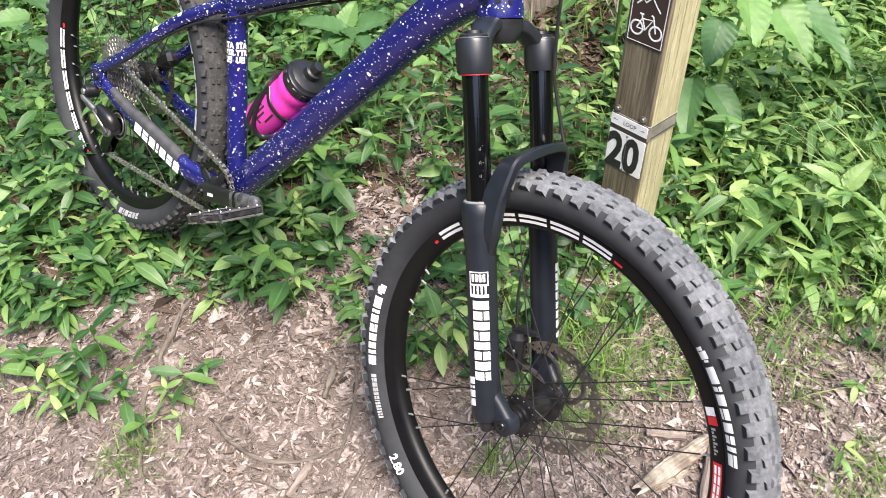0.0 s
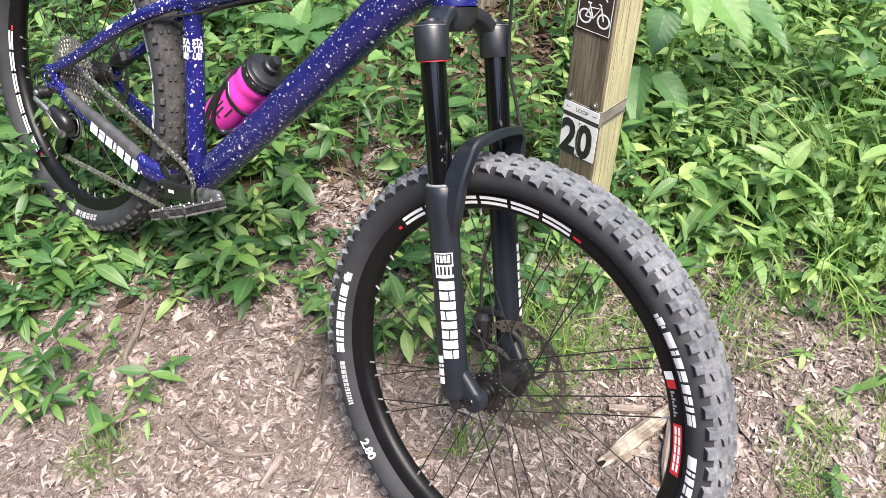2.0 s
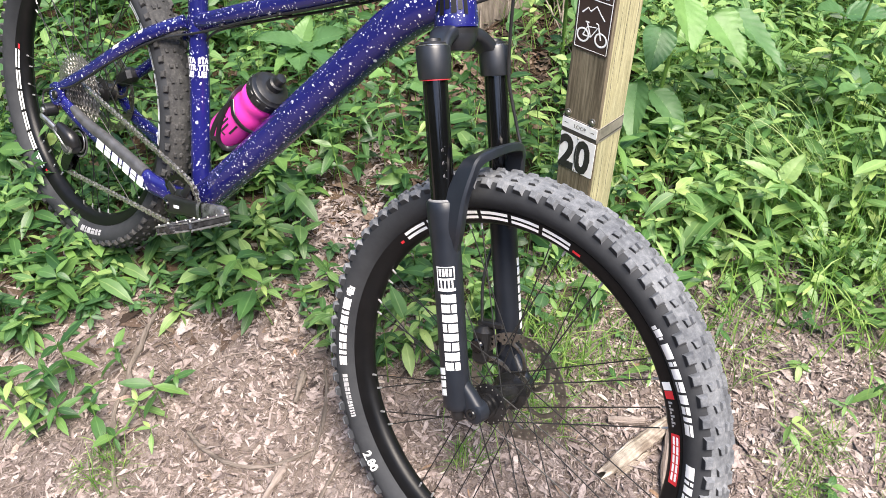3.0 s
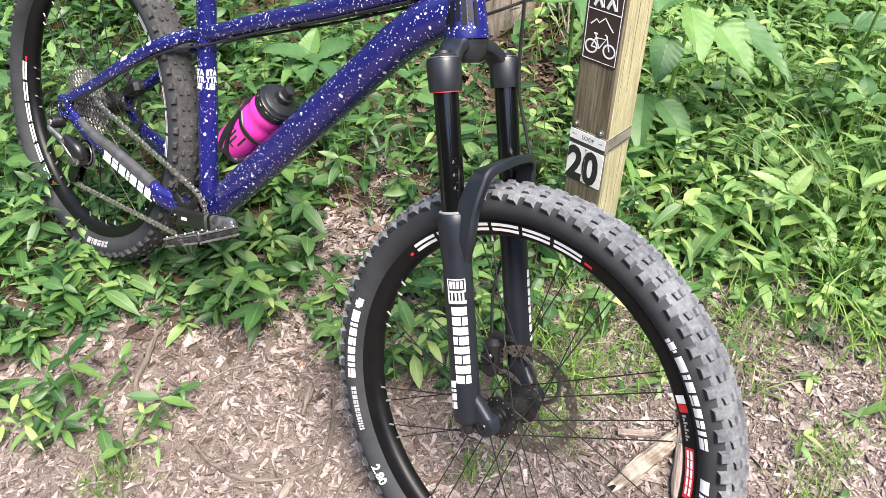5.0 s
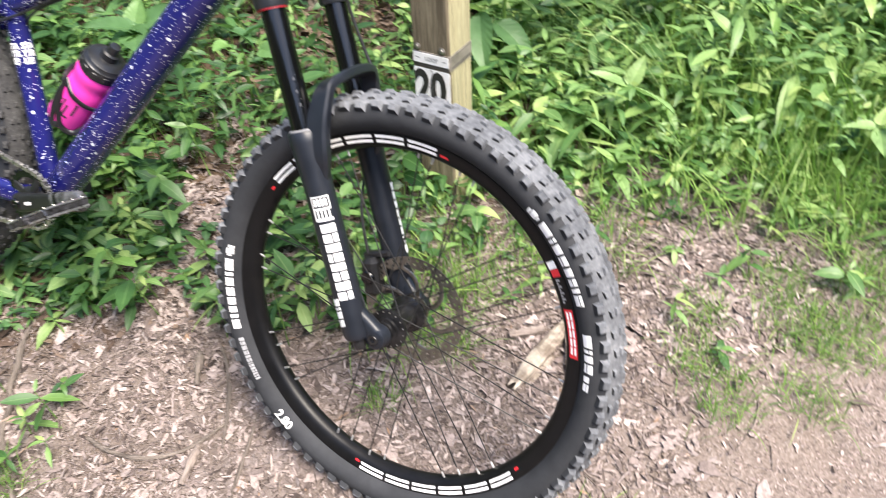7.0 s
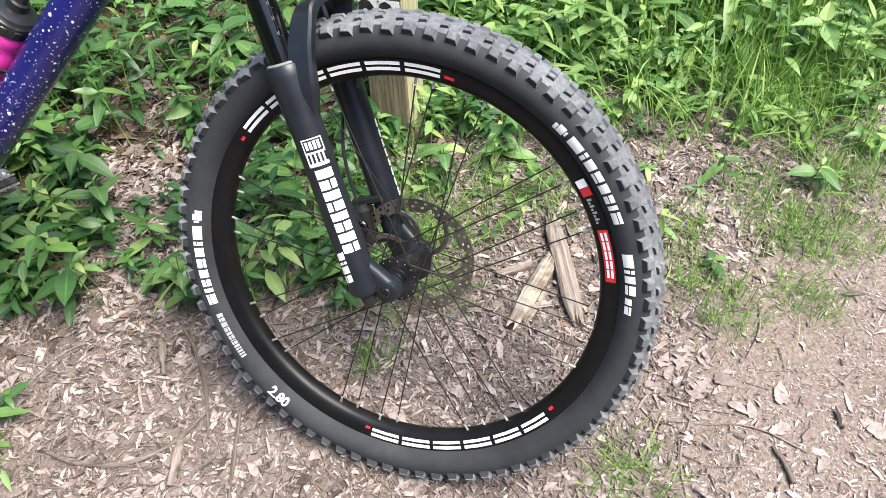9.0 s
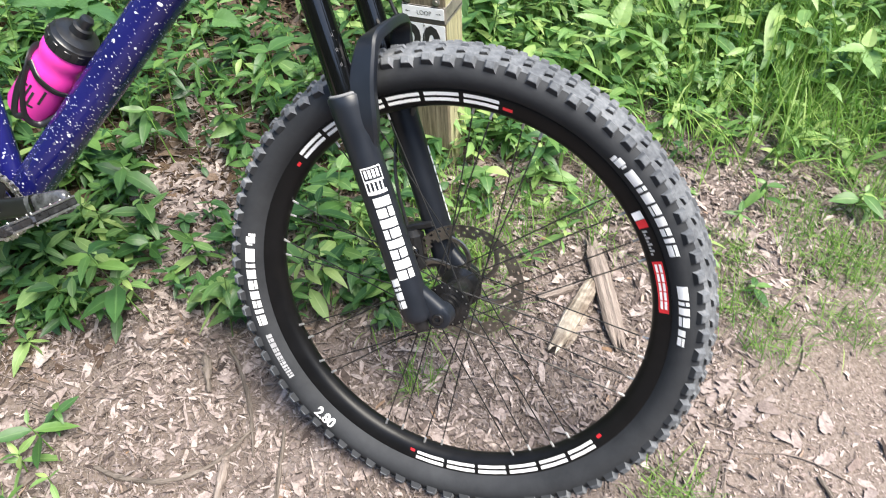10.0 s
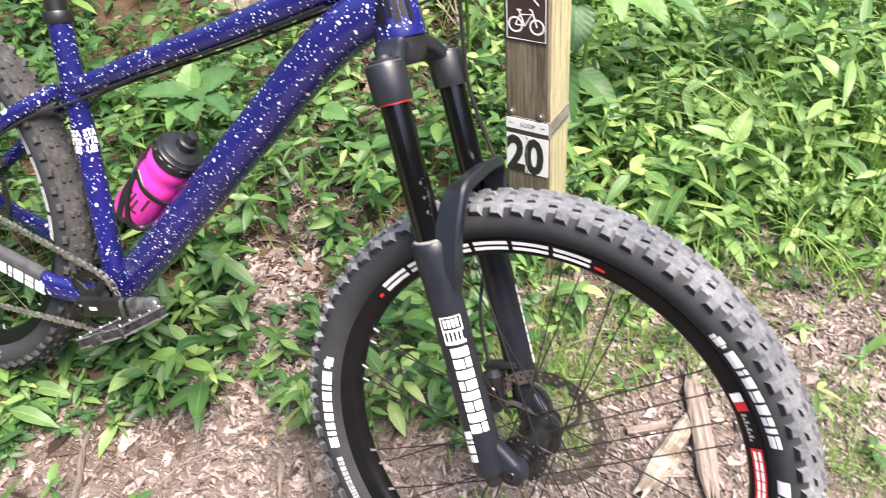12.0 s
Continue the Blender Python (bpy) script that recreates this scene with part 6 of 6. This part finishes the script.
# the pale leaf colour of this low weed paints in a sun fleck
broad_plant(1.27, 0.97, (0.01, -0.01, 0.13), [(1.285, 0.962, 0.262, -75, 5, 0.095, 0.046), (1.275, 0.965, 0.258, -120, -8, 0.080, 0.040), (1.270, 0.970, 0.262, 160, 12, 0.075, 0.036), (1.280, 0.972, 0.262, 40, 30, 0.060, 0.032)], LEAF_PALE, "low weed among the trailside grass, sun fleck painted into pale pointed leaves")
broad_plant(-0.23, 1.86, (0.0, -0.07, 0.24), [(-0.232, 1.780, 0.411, -142, 37, 0.135, 0.078), (-0.232, 1.780, 0.411, -120, 8, 0.130, 0.080), (-0.237, 1.800, 0.410, 69, 49, 0.083, 0.066), (-0.229, 1.780, 0.413, -57, 9, 0.135, 0.080), (-0.227, 1.800, 0.410, -19, 27, 0.125, 0.076), (-0.234, 1.760, 0.419, -90, 7, 0.135, 0.078), (-0.159, 1.820, 0.406, 78, 22, 0.086, 0.052)], LEAF_BIG, "leafy plant with toothed dull green leaves behind the frame")
broad_plant(0.0, 1.78, (0.0, -0.03, 0.22), [(-0.016, 1.750, 0.387, -47, -7, 0.075, 0.056), (-0.016, 1.760, 0.382, -153, 48, 0.055, 0.044), (0.011, 1.750, 0.363, -29, 39, 0.071, 0.055), (-0.032, 1.720, 0.364, -128, 19, 0.056, 0.046), (0.046, 1.720, 0.337, -57, 5, 0.074, 0.054)], LEAF_BIG, "small round-leaved seedling on the bank")
broad_plant(0.47, 1.92, (-0.02, -0.06, 0.38), [(0.447, 1.850, 0.547, -83, -19, 0.121, 0.091), (0.46, 1.86, 0.52, 20, 10, 0.10, 0.07), (0.45, 1.88, 0.50, 160, 5, 0.09, 0.06)], LEAF_BIG, SHRUB)
broad_plant(-1.05, 1.92, (0.02, -0.03, 0.28), [(-1.034, 1.900, 0.453, -46, 5, 0.145, 0.100), (-1.020, 1.950, 0.461, 0, 49, 0.06, 0.069), (-1.032, 1.850, 0.368, -53, -2, 0.093, 0.067), (-1.06, 1.90, 0.40, -160, 10, 0.11, 0.08)], LEAF_BIG, SHRUB)


# ---- dead leaves, twigs and wood on the soil ----
def shreds(rnd, n, box, dens, size, flat=14):
    """Irregular torn scraps of leaf, each a bent strip of two faces."""
    P = scatter(rnd, n, box, dens)
    n = len(P)
    P[:, 2] += rnd.uniform(0.0002, 0.0045, n) * flat / 24
    L = size[0] + (size[1] - size[0]) * rnd.uniform(0, 1, n) ** 1.7
    W = L * rnd.uniform(0.10, 0.46, n)
    A, T, Rr = rnd.uniform(0, 6.28, n), np.radians(rnd.uniform(-flat, flat, n)), np.radians(rnd.uniform(-flat * 1.6, flat * 1.6, n))
    d = np.stack([np.cos(T) * np.cos(A), np.cos(T) * np.sin(A), np.sin(T)], -1)
    u = np.stack([-np.sin(A) * np.cos(Rr), np.cos(A) * np.cos(Rr), np.sin(Rr)], -1)
    V = []
    for a in (-0.5, 0.0, 0.5):
        for b in (-0.5, 0.5):
            ja, jb = a + rnd.uniform(-0.22, 0.22, n), b * (1.0 if a == 0 else rnd.uniform(0.1, 1.0, n)) + rnd.uniform(-0.12, 0.12, n)
            q = P + d * (ja * L)[:, None] + u * (jb * W)[:, None]
            q[:, 2] += (0.14 if a == 0 else 0.0) * L * rnd.uniform(-0.4, 1, n)
            V.append(q)
    V = np.stack(V, 1)
    f = np.array([[0, 2, 3, 1], [2, 4, 5, 3]])[None] + (np.arange(n) * 6)[:, None, None]
    return V.reshape(-1, 3), f.reshape(-1, 4)


border = lambda x, y: np.clip((x + 1.25) / 0.3, 0, 1) * np.clip((1.35 - x) / 0.3, 0, 1) * np.clip((y - 0.05) / 0.18, 0, 1)
everywhere = lambda x, y: (0.45 + 0.55 * np.clip(0.5 + wave(x * 6, y * 6, 21), 0, 1)) * (1 - 0.96 * np.clip((x - 0.7 * y - 0.08) / 0.22, 0, 1) * np.clip((0.78 - y) / 0.2, 0.15, 1))
grow("leaf_litter", [shreds(rs, 96000, (-1.25, 1.35, 0.05, 1.3), lambda x, y: everywhere(x, y) * border(x, y), (0.003, 0.014), 34), shreds(rs, 52000, (-1.25, 1.35, 0.05, 1.3), lambda x, y: everywhere(x, y) * border(x, y), (0.006, 0.026), 38), shreds(rs, 26000, (-4.5, 4.5, -3.2, 1.2), lambda x, y: everywhere(x, y) * (1 - 0.9 * border(x, y)), (0.012, 0.05), 20), shreds(rs, 5200, (-1.3, 1.4, 0.12, 1.5), everywhere, (0.018, 0.05), 24)], DEAD, "broken pinkish-brown dead leaves strewn over the soil", "leaf litter")
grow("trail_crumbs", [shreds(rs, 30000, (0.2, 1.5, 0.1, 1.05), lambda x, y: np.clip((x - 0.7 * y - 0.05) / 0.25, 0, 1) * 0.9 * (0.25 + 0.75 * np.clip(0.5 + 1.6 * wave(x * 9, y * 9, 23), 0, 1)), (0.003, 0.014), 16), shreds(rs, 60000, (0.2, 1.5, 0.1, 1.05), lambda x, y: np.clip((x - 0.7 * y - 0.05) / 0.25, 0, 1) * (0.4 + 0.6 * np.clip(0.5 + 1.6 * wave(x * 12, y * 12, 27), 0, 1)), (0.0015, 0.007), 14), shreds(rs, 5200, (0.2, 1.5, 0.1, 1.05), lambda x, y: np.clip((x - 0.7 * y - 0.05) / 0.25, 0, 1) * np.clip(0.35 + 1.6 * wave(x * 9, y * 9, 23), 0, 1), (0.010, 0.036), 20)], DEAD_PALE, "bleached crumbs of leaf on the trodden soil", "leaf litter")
grow("bank_litter", [shreds(rs, 4200, (0.0, 0.8, 1.7, 2.6), lambda x, y: np.clip(bare(x, y) * 1.3, 0, 1), (0.01, 0.07), 40), shreds(rs, 14000, (-2, 2.2, 1.12, 3.1), everywhere, (0.01, 0.065), 26)], DEAD_BROWN, "brown mouldering leaves under the growth", "leaf litter")


grow("trodden_litter", [shreds(rs, 12000, (-0.45, 0.14, 1.08, 1.85), lambda x, y: np.clip(bare(x, y) * 1.4, 0, 1), (0.004, 0.036), 28)], DEAD, "dry brown leaf scraps in the gap between the weeds", "leaf litter")


def lobed_leaf(L, seed):
    """A curled dry oak leaf with rounded lobes."""
    rnd, mb, n = random.Random(seed), MB(), 26
    c1, c2 = rnd.uniform(-0.5, 0.9), rnd.uniform(-0.3, 0.3)
    rim = []
    for i in range(n):
        s = i / (n - 1)
        w = 0.30 * L * math.sin(math.pi * min(1, s * 0.93 + 0.05)) ** 0.7 * (0.72 + 0.34 * math.cos(2 * math.pi * 4.0 * s))
        rim.append((s * L, w))
    for s in (1, 0, -1):
        for x, w in rim:
            t = x / L
            mb.v.append((x, s * w, 0.004 + c1 * w * w / L * abs(s) + c2 * L * 0.25 * (t - 0.5) ** 2 + 0.002 * math.sin(9 * t + seed)))
    mb.f = [(i + n, i + n + 1, i + 1, i) for i in range(n - 1)] + [(i + 2 * n, i + 2 * n + 1, i + n + 1, i + n) for i in range(n - 1)]
    return mb


def torn_leaf(L, seed):
    """A flat dry leaf, pointed at one end and torn at the other, a little curled."""
    rnd, mb, st = random.Random(seed), MB(), 12
    wide, cut, bend, curl, ph = rnd.uniform(0.34, 0.62), rnd.uniform(0.0, 0.35), rnd.uniform(-0.25, 0.25), rnd.uniform(0.1, 0.9), rnd.uniform(0, 6)
    for i in range(st + 1):
        t = cut + (1 - cut) * i / st
        for j in (-1, -0.5, 0, 0.5, 1):
            w = wide * L * 0.5 * math.sin(math.pi * min(1, t * 0.9 + 0.08)) ** 0.8 * (1 + rnd.uniform(-0.22, 0.12) * (abs(j) == 1))
            x = L * (t - 0.5) + (rnd.uniform(-0.06, 0.10) * L if i == 0 else 0)
            mb.v.append((x, j * w + bend * L * (t - 0.5) ** 2, 0.003 + curl * (j * w) ** 2 / L * 1.2 + 0.03 * L * math.sin(5 * t + ph)))
    mb.f = [(i * 5 + j, (i + 1) * 5 + j, (i + 1) * 5 + j + 1, i * 5 + j + 1) for i in range(st) for j in range(4)]
    return mb


rl = random.Random(17)
LARGE = [(-0.708, 1.103), (-0.828, 1.065), (-0.202, 0.976), (-0.571, 1.066), (-0.56, 0.956), (-0.492, 1.187), (-0.382, 0.824), (0.551, 0.552), (0.634, 0.547), (0.577, 0.487), (0.582, 0.424), (0.658, 0.402), (0.122, 0.804), (0.045, 0.761), (0.82, 0.95)]
for i in range(120):
    x, y = rl.uniform(-1.0, 1.1), rl.uniform(0.25, 1.25)
    if i < len(LARGE):
        x, y = LARGE[i]
    elif i > 100:
        x, y = rl.uniform(-0.3, -0.06), rl.uniform(1.2, 1.55)
    lobed = i % 9 == 0
    big = 1.15 if i < len(LARGE) else 1.0
    mb = lobed_leaf(big * rl.uniform(0.045, 0.075), i) if lobed else torn_leaf(big * rl.uniform(0.028, 0.06), i)
    ob = tagged(part("dead_leaf", mb, DEAD), "curled dry pale-brown oak leaf on the soil" if lobed else "torn dry pinkish-brown leaf on the soil", "dead leaf", "dead leaves")
    ob.matrix_basis = Matrix.Translation((x, y, float(height(x, y)) + 0.001)) @ Matrix.Rotation(rl.uniform(0, 6.28), 4, "Z") @ Matrix.Rotation(rl.uniform(-0.25, 0.25), 4, "X")


def chips(rnd, n, box):
    P = scatter(rnd, n, box, everywhere)
    n = len(P)
    P[:, 2] += 0.003
    a, L = rnd.uniform(0, 6.28, n), rnd.uniform(0.012, 0.07, n)
    Q = P + np.stack([np.cos(a) * L, np.sin(a) * L, rnd.uniform(-0.004, 0.006, n)], -1)
    Q[:, 2] = height(Q[:, 0], Q[:, 1]) + rnd.uniform(0.002, 0.007, n)
    r = rnd.uniform(0.0005, 0.0016, n)
    return stem_sheet(P, Q, r, r * 0.7)


grow("twig_litter", [chips(rs, 15000, (-1.3, 1.4, 0.1, 1.35)), chips(rs, 900, (-2, 2.2, 1.2, 2.9))], TWIG, "broken dry twigs and bark chips on the soil", "leaf litter")


def stick(name, pts, r, mat, label, category="stick", seg=8, rough=0.25, lift=0.003):
    rnd = random.Random(len(label) + int(1000 * abs(pts[0][0])))
    path = smooth_path([(x, y, r * k) for x, y, k in pts], 6)
    q = [(p[0] + rnd.uniform(-1, 1) * r * 0.1, p[1] + rnd.uniform(-1, 1) * r * 0.1, float(height(p[0], p[1])) + lift + p[2] * 0.75, p[2] * rnd.uniform(1 - rough, 1 + rough)) for p in path]
    a, b = Vector(q[0][:3]), Vector(q[-1][:3])
    turn = Matrix.Translation(a) @ (b - a).to_track_quat("Z", "Y").to_matrix().to_4x4()
    ob = tagged(part(name, tube(q, 1, seg).moved(turn.inverted()), mat), label, category)
    ob.matrix_basis = turn
    return ob


stick("stick", [(-0.566, 1.225, 0.7), (-0.580, 1.180, 0.9), (-0.586, 1.130, 1.15), (-0.600, 1.085, 0.9), (-0.595, 1.05, 1.15), (-0.612, 0.995, 0.8), (-0.604, 0.945, 1.05), (-0.585, 0.895, 0.8), (-0.586, 0.855, 0.9), (-0.576, 0.81, 0.6)], 0.0062, GREY_TWIG, "long thin grey-brown fallen stick on the soil")
stick("stick", [(-0.87, 1.006, 0.8), (-0.809, 0.989, 1), (-0.765, 0.992, 0.7)], 0.0055, TWIG, "short pale stick lying by the weeds")
stick("twig", [(-0.455, 0.926, 0.8), (-0.416, 0.882, 1), (-0.362, 0.844, 1), (-0.308, 0.831, 1), (-0.254, 0.837, 0.9), (-0.196, 0.860, 0.6)], 0.0046, GREY_TWIG, "curved thin brown twig on the soil")
stick("twig", [(-0.182, 1.041, 0.7), (-0.177, 0.977, 1), (-0.187, 0.892, 1), (-0.209, 0.812, 0.6)], 0.0040, GREY_TWIG, "straight thin brown twig on the soil")
stick("twig", [(-0.134, 0.856, 0.7), (-0.166, 0.79, 1), (-0.21, 0.70, 0.9), (-0.225, 0.64, 0.6)], 0.0042, GREY_TWIG, "thin straight brown twig on the soil")
stick("bark_piece", [(-0.250, 0.832, 0.6), (-0.262, 0.81, 1), (-0.290, 0.765, 0.7)], 0.0085, TWIG, "flat strip of grey bark on the soil", "bark")
stick("bark_piece", [(-0.226, 1.038, 0.6), (-0.229, 1.015, 1.1), (-0.236, 0.99, 0.8), (-0.241, 0.964, 0.5)], 0.0085, GREY_TWIG, "short flat piece of bark on the soil", "bark")
stick("twig", [(0.582, 0.342, 0.8), (0.577, 0.31, 1), (0.566, 0.280, 0.9)], 0.0042, GREY_TWIG, "short dark twig on the soil")
rk = random.Random(29)
for k in range(26):
    x, y, a, L = rk.uniform(-0.95, 0.75), rk.uniform(0.3, 1.08), rk.uniform(0, 6.28), rk.uniform(0.06, 0.2)
    if x > 0.45 and y > 0.7:
        continue
    bend = rk.uniform(-0.2, 0.2) * L
    ends = [(x, y, 0.7), (x + 0.5 * L * math.cos(a) - bend * math.sin(a), y + 0.5 * L * math.sin(a) + bend * math.cos(a), 1.0), (x + L * math.cos(a), y + L * math.sin(a), 0.5)]
    ob = stick("twig", ends, rk.uniform(0.0012, 0.0026), TWIG, "thin dry broken twig lying on the soil", "twig", 6, 0.2)
    ob["group"] = "broken twigs"
def split_wood(name, a, b, r, mat, label, category, seed, squash=0.7, bow=0.0):
    """A riven length of wood from a to b on the ground: grooves run along the grain, the ends are torn to splinters."""
    rnd, seg, st = random.Random(seed), 18, 14
    A, B = Vector((*a, float(height(*a)) + r * squash * 0.8)), Vector((*b, float(height(*b)) + r * squash * 0.8))
    turn = Matrix.Translation(A) @ (B - A).to_track_quat("Z", "Y").to_matrix().to_4x4()
    L, up = (B - A).length, turn.to_3x3().inverted() @ Vector((0, 0, 1))
    grain = [0.72 + 0.45 * rnd.random() for _ in range(seg)]
    torn = [(rnd.uniform(-0.5, 1.4) * r, rnd.uniform(-0.5, 1.4) * r) for _ in range(seg)]
    out = []
    for i in range(st + 1):
        t, ring = i / st, []
        swell = 0.55 + 0.45 * min(1.0, 5 * t, 5 * (1 - t)) + rnd.uniform(-0.07, 0.07)
        for j in range(seg):
            g = 2 * math.pi * j / seg
            z = t * L - torn[j][0] * max(0, 1 - 4 * t) + torn[j][1] * max(0, 4 * t - 3)
            p = Vector((math.cos(g), math.sin(g), 0)) * r * grain[j] * swell * (1 + rnd.uniform(-0.06, 0.06))
            p -= up * (p.dot(up) * (1 - squash))
            ring.append(p + Vector((0, bow * math.sin(math.pi * t), z)))
        out.append(ring)
    ob = tagged(part(name, rings(out), mat), label, category)
    ob.matrix_basis = turn
    return ob


split_wood("split_log", (0.350, 0.748), (0.500, 0.838), 0.0178, SPLIT, "pale rotten split log lying on the soil", "log", 4, 0.75)
split_wood("wood_splinter", (0.372, 0.742), (0.440, 0.778), 0.0075, SPLIT, "pale splinter of rotten wood beside the split log", "wood", 9, 0.6)
split_wood("branch", (0.449, 0.694), (0.533, 0.905), 0.0172, TWIG, "grey fallen branch lying on the soil", "branch", 6, 0.9, 0.006)
stick("twig", [(0.533, 0.903, 1.0), (0.553, 0.945, 0.8), (0.572, 0.990, 0.4)], 0.0055, TWIG, "thin broken end of the fallen branch", "twig", 8, 0.2)
stick("stick", [(0.376, 0.852, 0.8), (0.41, 0.845, 1.0), (0.445, 0.838, 0.9)], 0.0095, TWIG, "short grey stick beside the split log")

# ---- tree foot behind the bicycle ----
def tree(x, y, r, h, lean):
    z = float(height(x, y)) - 0.12
    mb, rings_, rnd = MB(), [], random.Random(5)
    ph = [rnd.uniform(0, 6.28) for _ in range(6)]
    for i in range(15):
        s = i / 14
        flare = 1 + 0.85 * math.exp(-s * 9)
        ring = []
        for j in range(40):
            a = 2 * math.pi * j / 40
            b = 1 + 0.10 * flare * math.sin(5 * a + ph[0]) * math.exp(-s * 4) + 0.05 * math.sin(9 * a + ph[1] + 2 * s) + 0.03 * math.sin(17 * a + ph[2] + 5 * s)
            q = r * flare * b * (1 - 0.3 * s)
            ring.append((x + lean[0] * s * h + q * math.cos(a), y + lean[1] * s * h + q * math.sin(a), z + s * h))
        rings_.append(ring)
    return rings(rings_)


tr = empty("tree", Matrix.Translation((0.27, 2.45, 0.5)), "tree with rough grey-brown trunk, flared foot and leafy crown", "tree")
low = Matrix.Translation((-0.27, -2.45, -0.5))
trunk = part("trunk", tree(0.27, 2.45, 0.10, 5.5, (0.0, 0.06)).moved(low), BARK, tr)
rt = random.Random(8)
tips = []
for k in range(9):
    a, h0 = k * 2.4, 2.9 + 0.32 * k
    base = Vector((0.27, 2.45 + 0.06 * h0, h0 + 0.4))
    out = Vector((math.cos(a), math.sin(a), 0))
    reach = 1.5 - 0.10 * k
    pts = [base, base + out * reach * 0.4 + Vector((0, 0, 0.35)), base + out * reach + Vector((0, 0, 0.8))]
    part("limb", tube([(*pts[0], 0.035), (*pts[1], 0.024), (*pts[2], 0.010)], 5, 8).moved(low), BARK, tr)
    tips += [pts[1].lerp(pts[2], t) for t in (0.1, 0.4, 0.7, 1.0)]
tips += [Vector((0.27 + rt.uniform(-0.4, 0.4), 2.8 + rt.uniform(-0.4, 0.4), 5.9 + rt.uniform(-0.3, 0.5))) for _ in range(8)]
cl = np.repeat(np.array([tuple(p) for p in tips]), 46, 0)
m = len(cl)
cl = cl + rs.normal(0, 0.24, (m, 3)) - np.array([0.27, 2.45, 0.5])
part_me = raw_mesh("crown", [leaf_sheet(cl, rs.uniform(0, 6.28, m), np.radians(rs.uniform(-50, 30, m)), rs.uniform(0.07, 0.13, m), rs.uniform(0.04, 0.08, m), rs.uniform(0.1, 0.5, m), rs.normal(0, 0.5, m), 0.1, 0.5, 4)], LEAF, True, True)
new("crown", part_me).parent = tr
stick("fallen_log", [(-0.95, 2.98, 0.8), (-0.55, 2.86, 1.0), (-0.1, 2.78, 1.0), (0.12, 2.74, 0.9)], 0.10, BARK, "bark-covered fallen log at the top of the bank", "log", 18, 0.08)
stick("dead_wood", [(-0.16, 2.57, 0.6), (-0.10, 2.55, 1.0), (-0.02, 2.53, 1.0), (0.04, 2.51, 0.7)], 0.042, SPLIT, "pale lump of dead wood in the bank", "wood", 9, 0.15)
rv = random.Random(3)
for i in range(11):
    x, y = 0.36 + rv.uniform(-0.06, 0.24), 2.30 + rv.uniform(-0.05, 0.12)
    z = float(height(x, y))
    dx, dy = rv.uniform(-0.12, 0.2), rv.uniform(-0.3, -0.1)
    root = tube([(x, y + 0.08, z + rv.uniform(0.15, 0.35), 0.003), (x + dx * 0.3, y, z + rv.uniform(0.1, 0.2), 0.0028), (x + dx, y + dy, float(height(x + dx, y + dy)) + 0.003, 0.0016)], 6, 6)
    tagged(part("hanging_root", root, BARK), "thin dry root hanging down the bank by the tree", "root", "hanging roots")
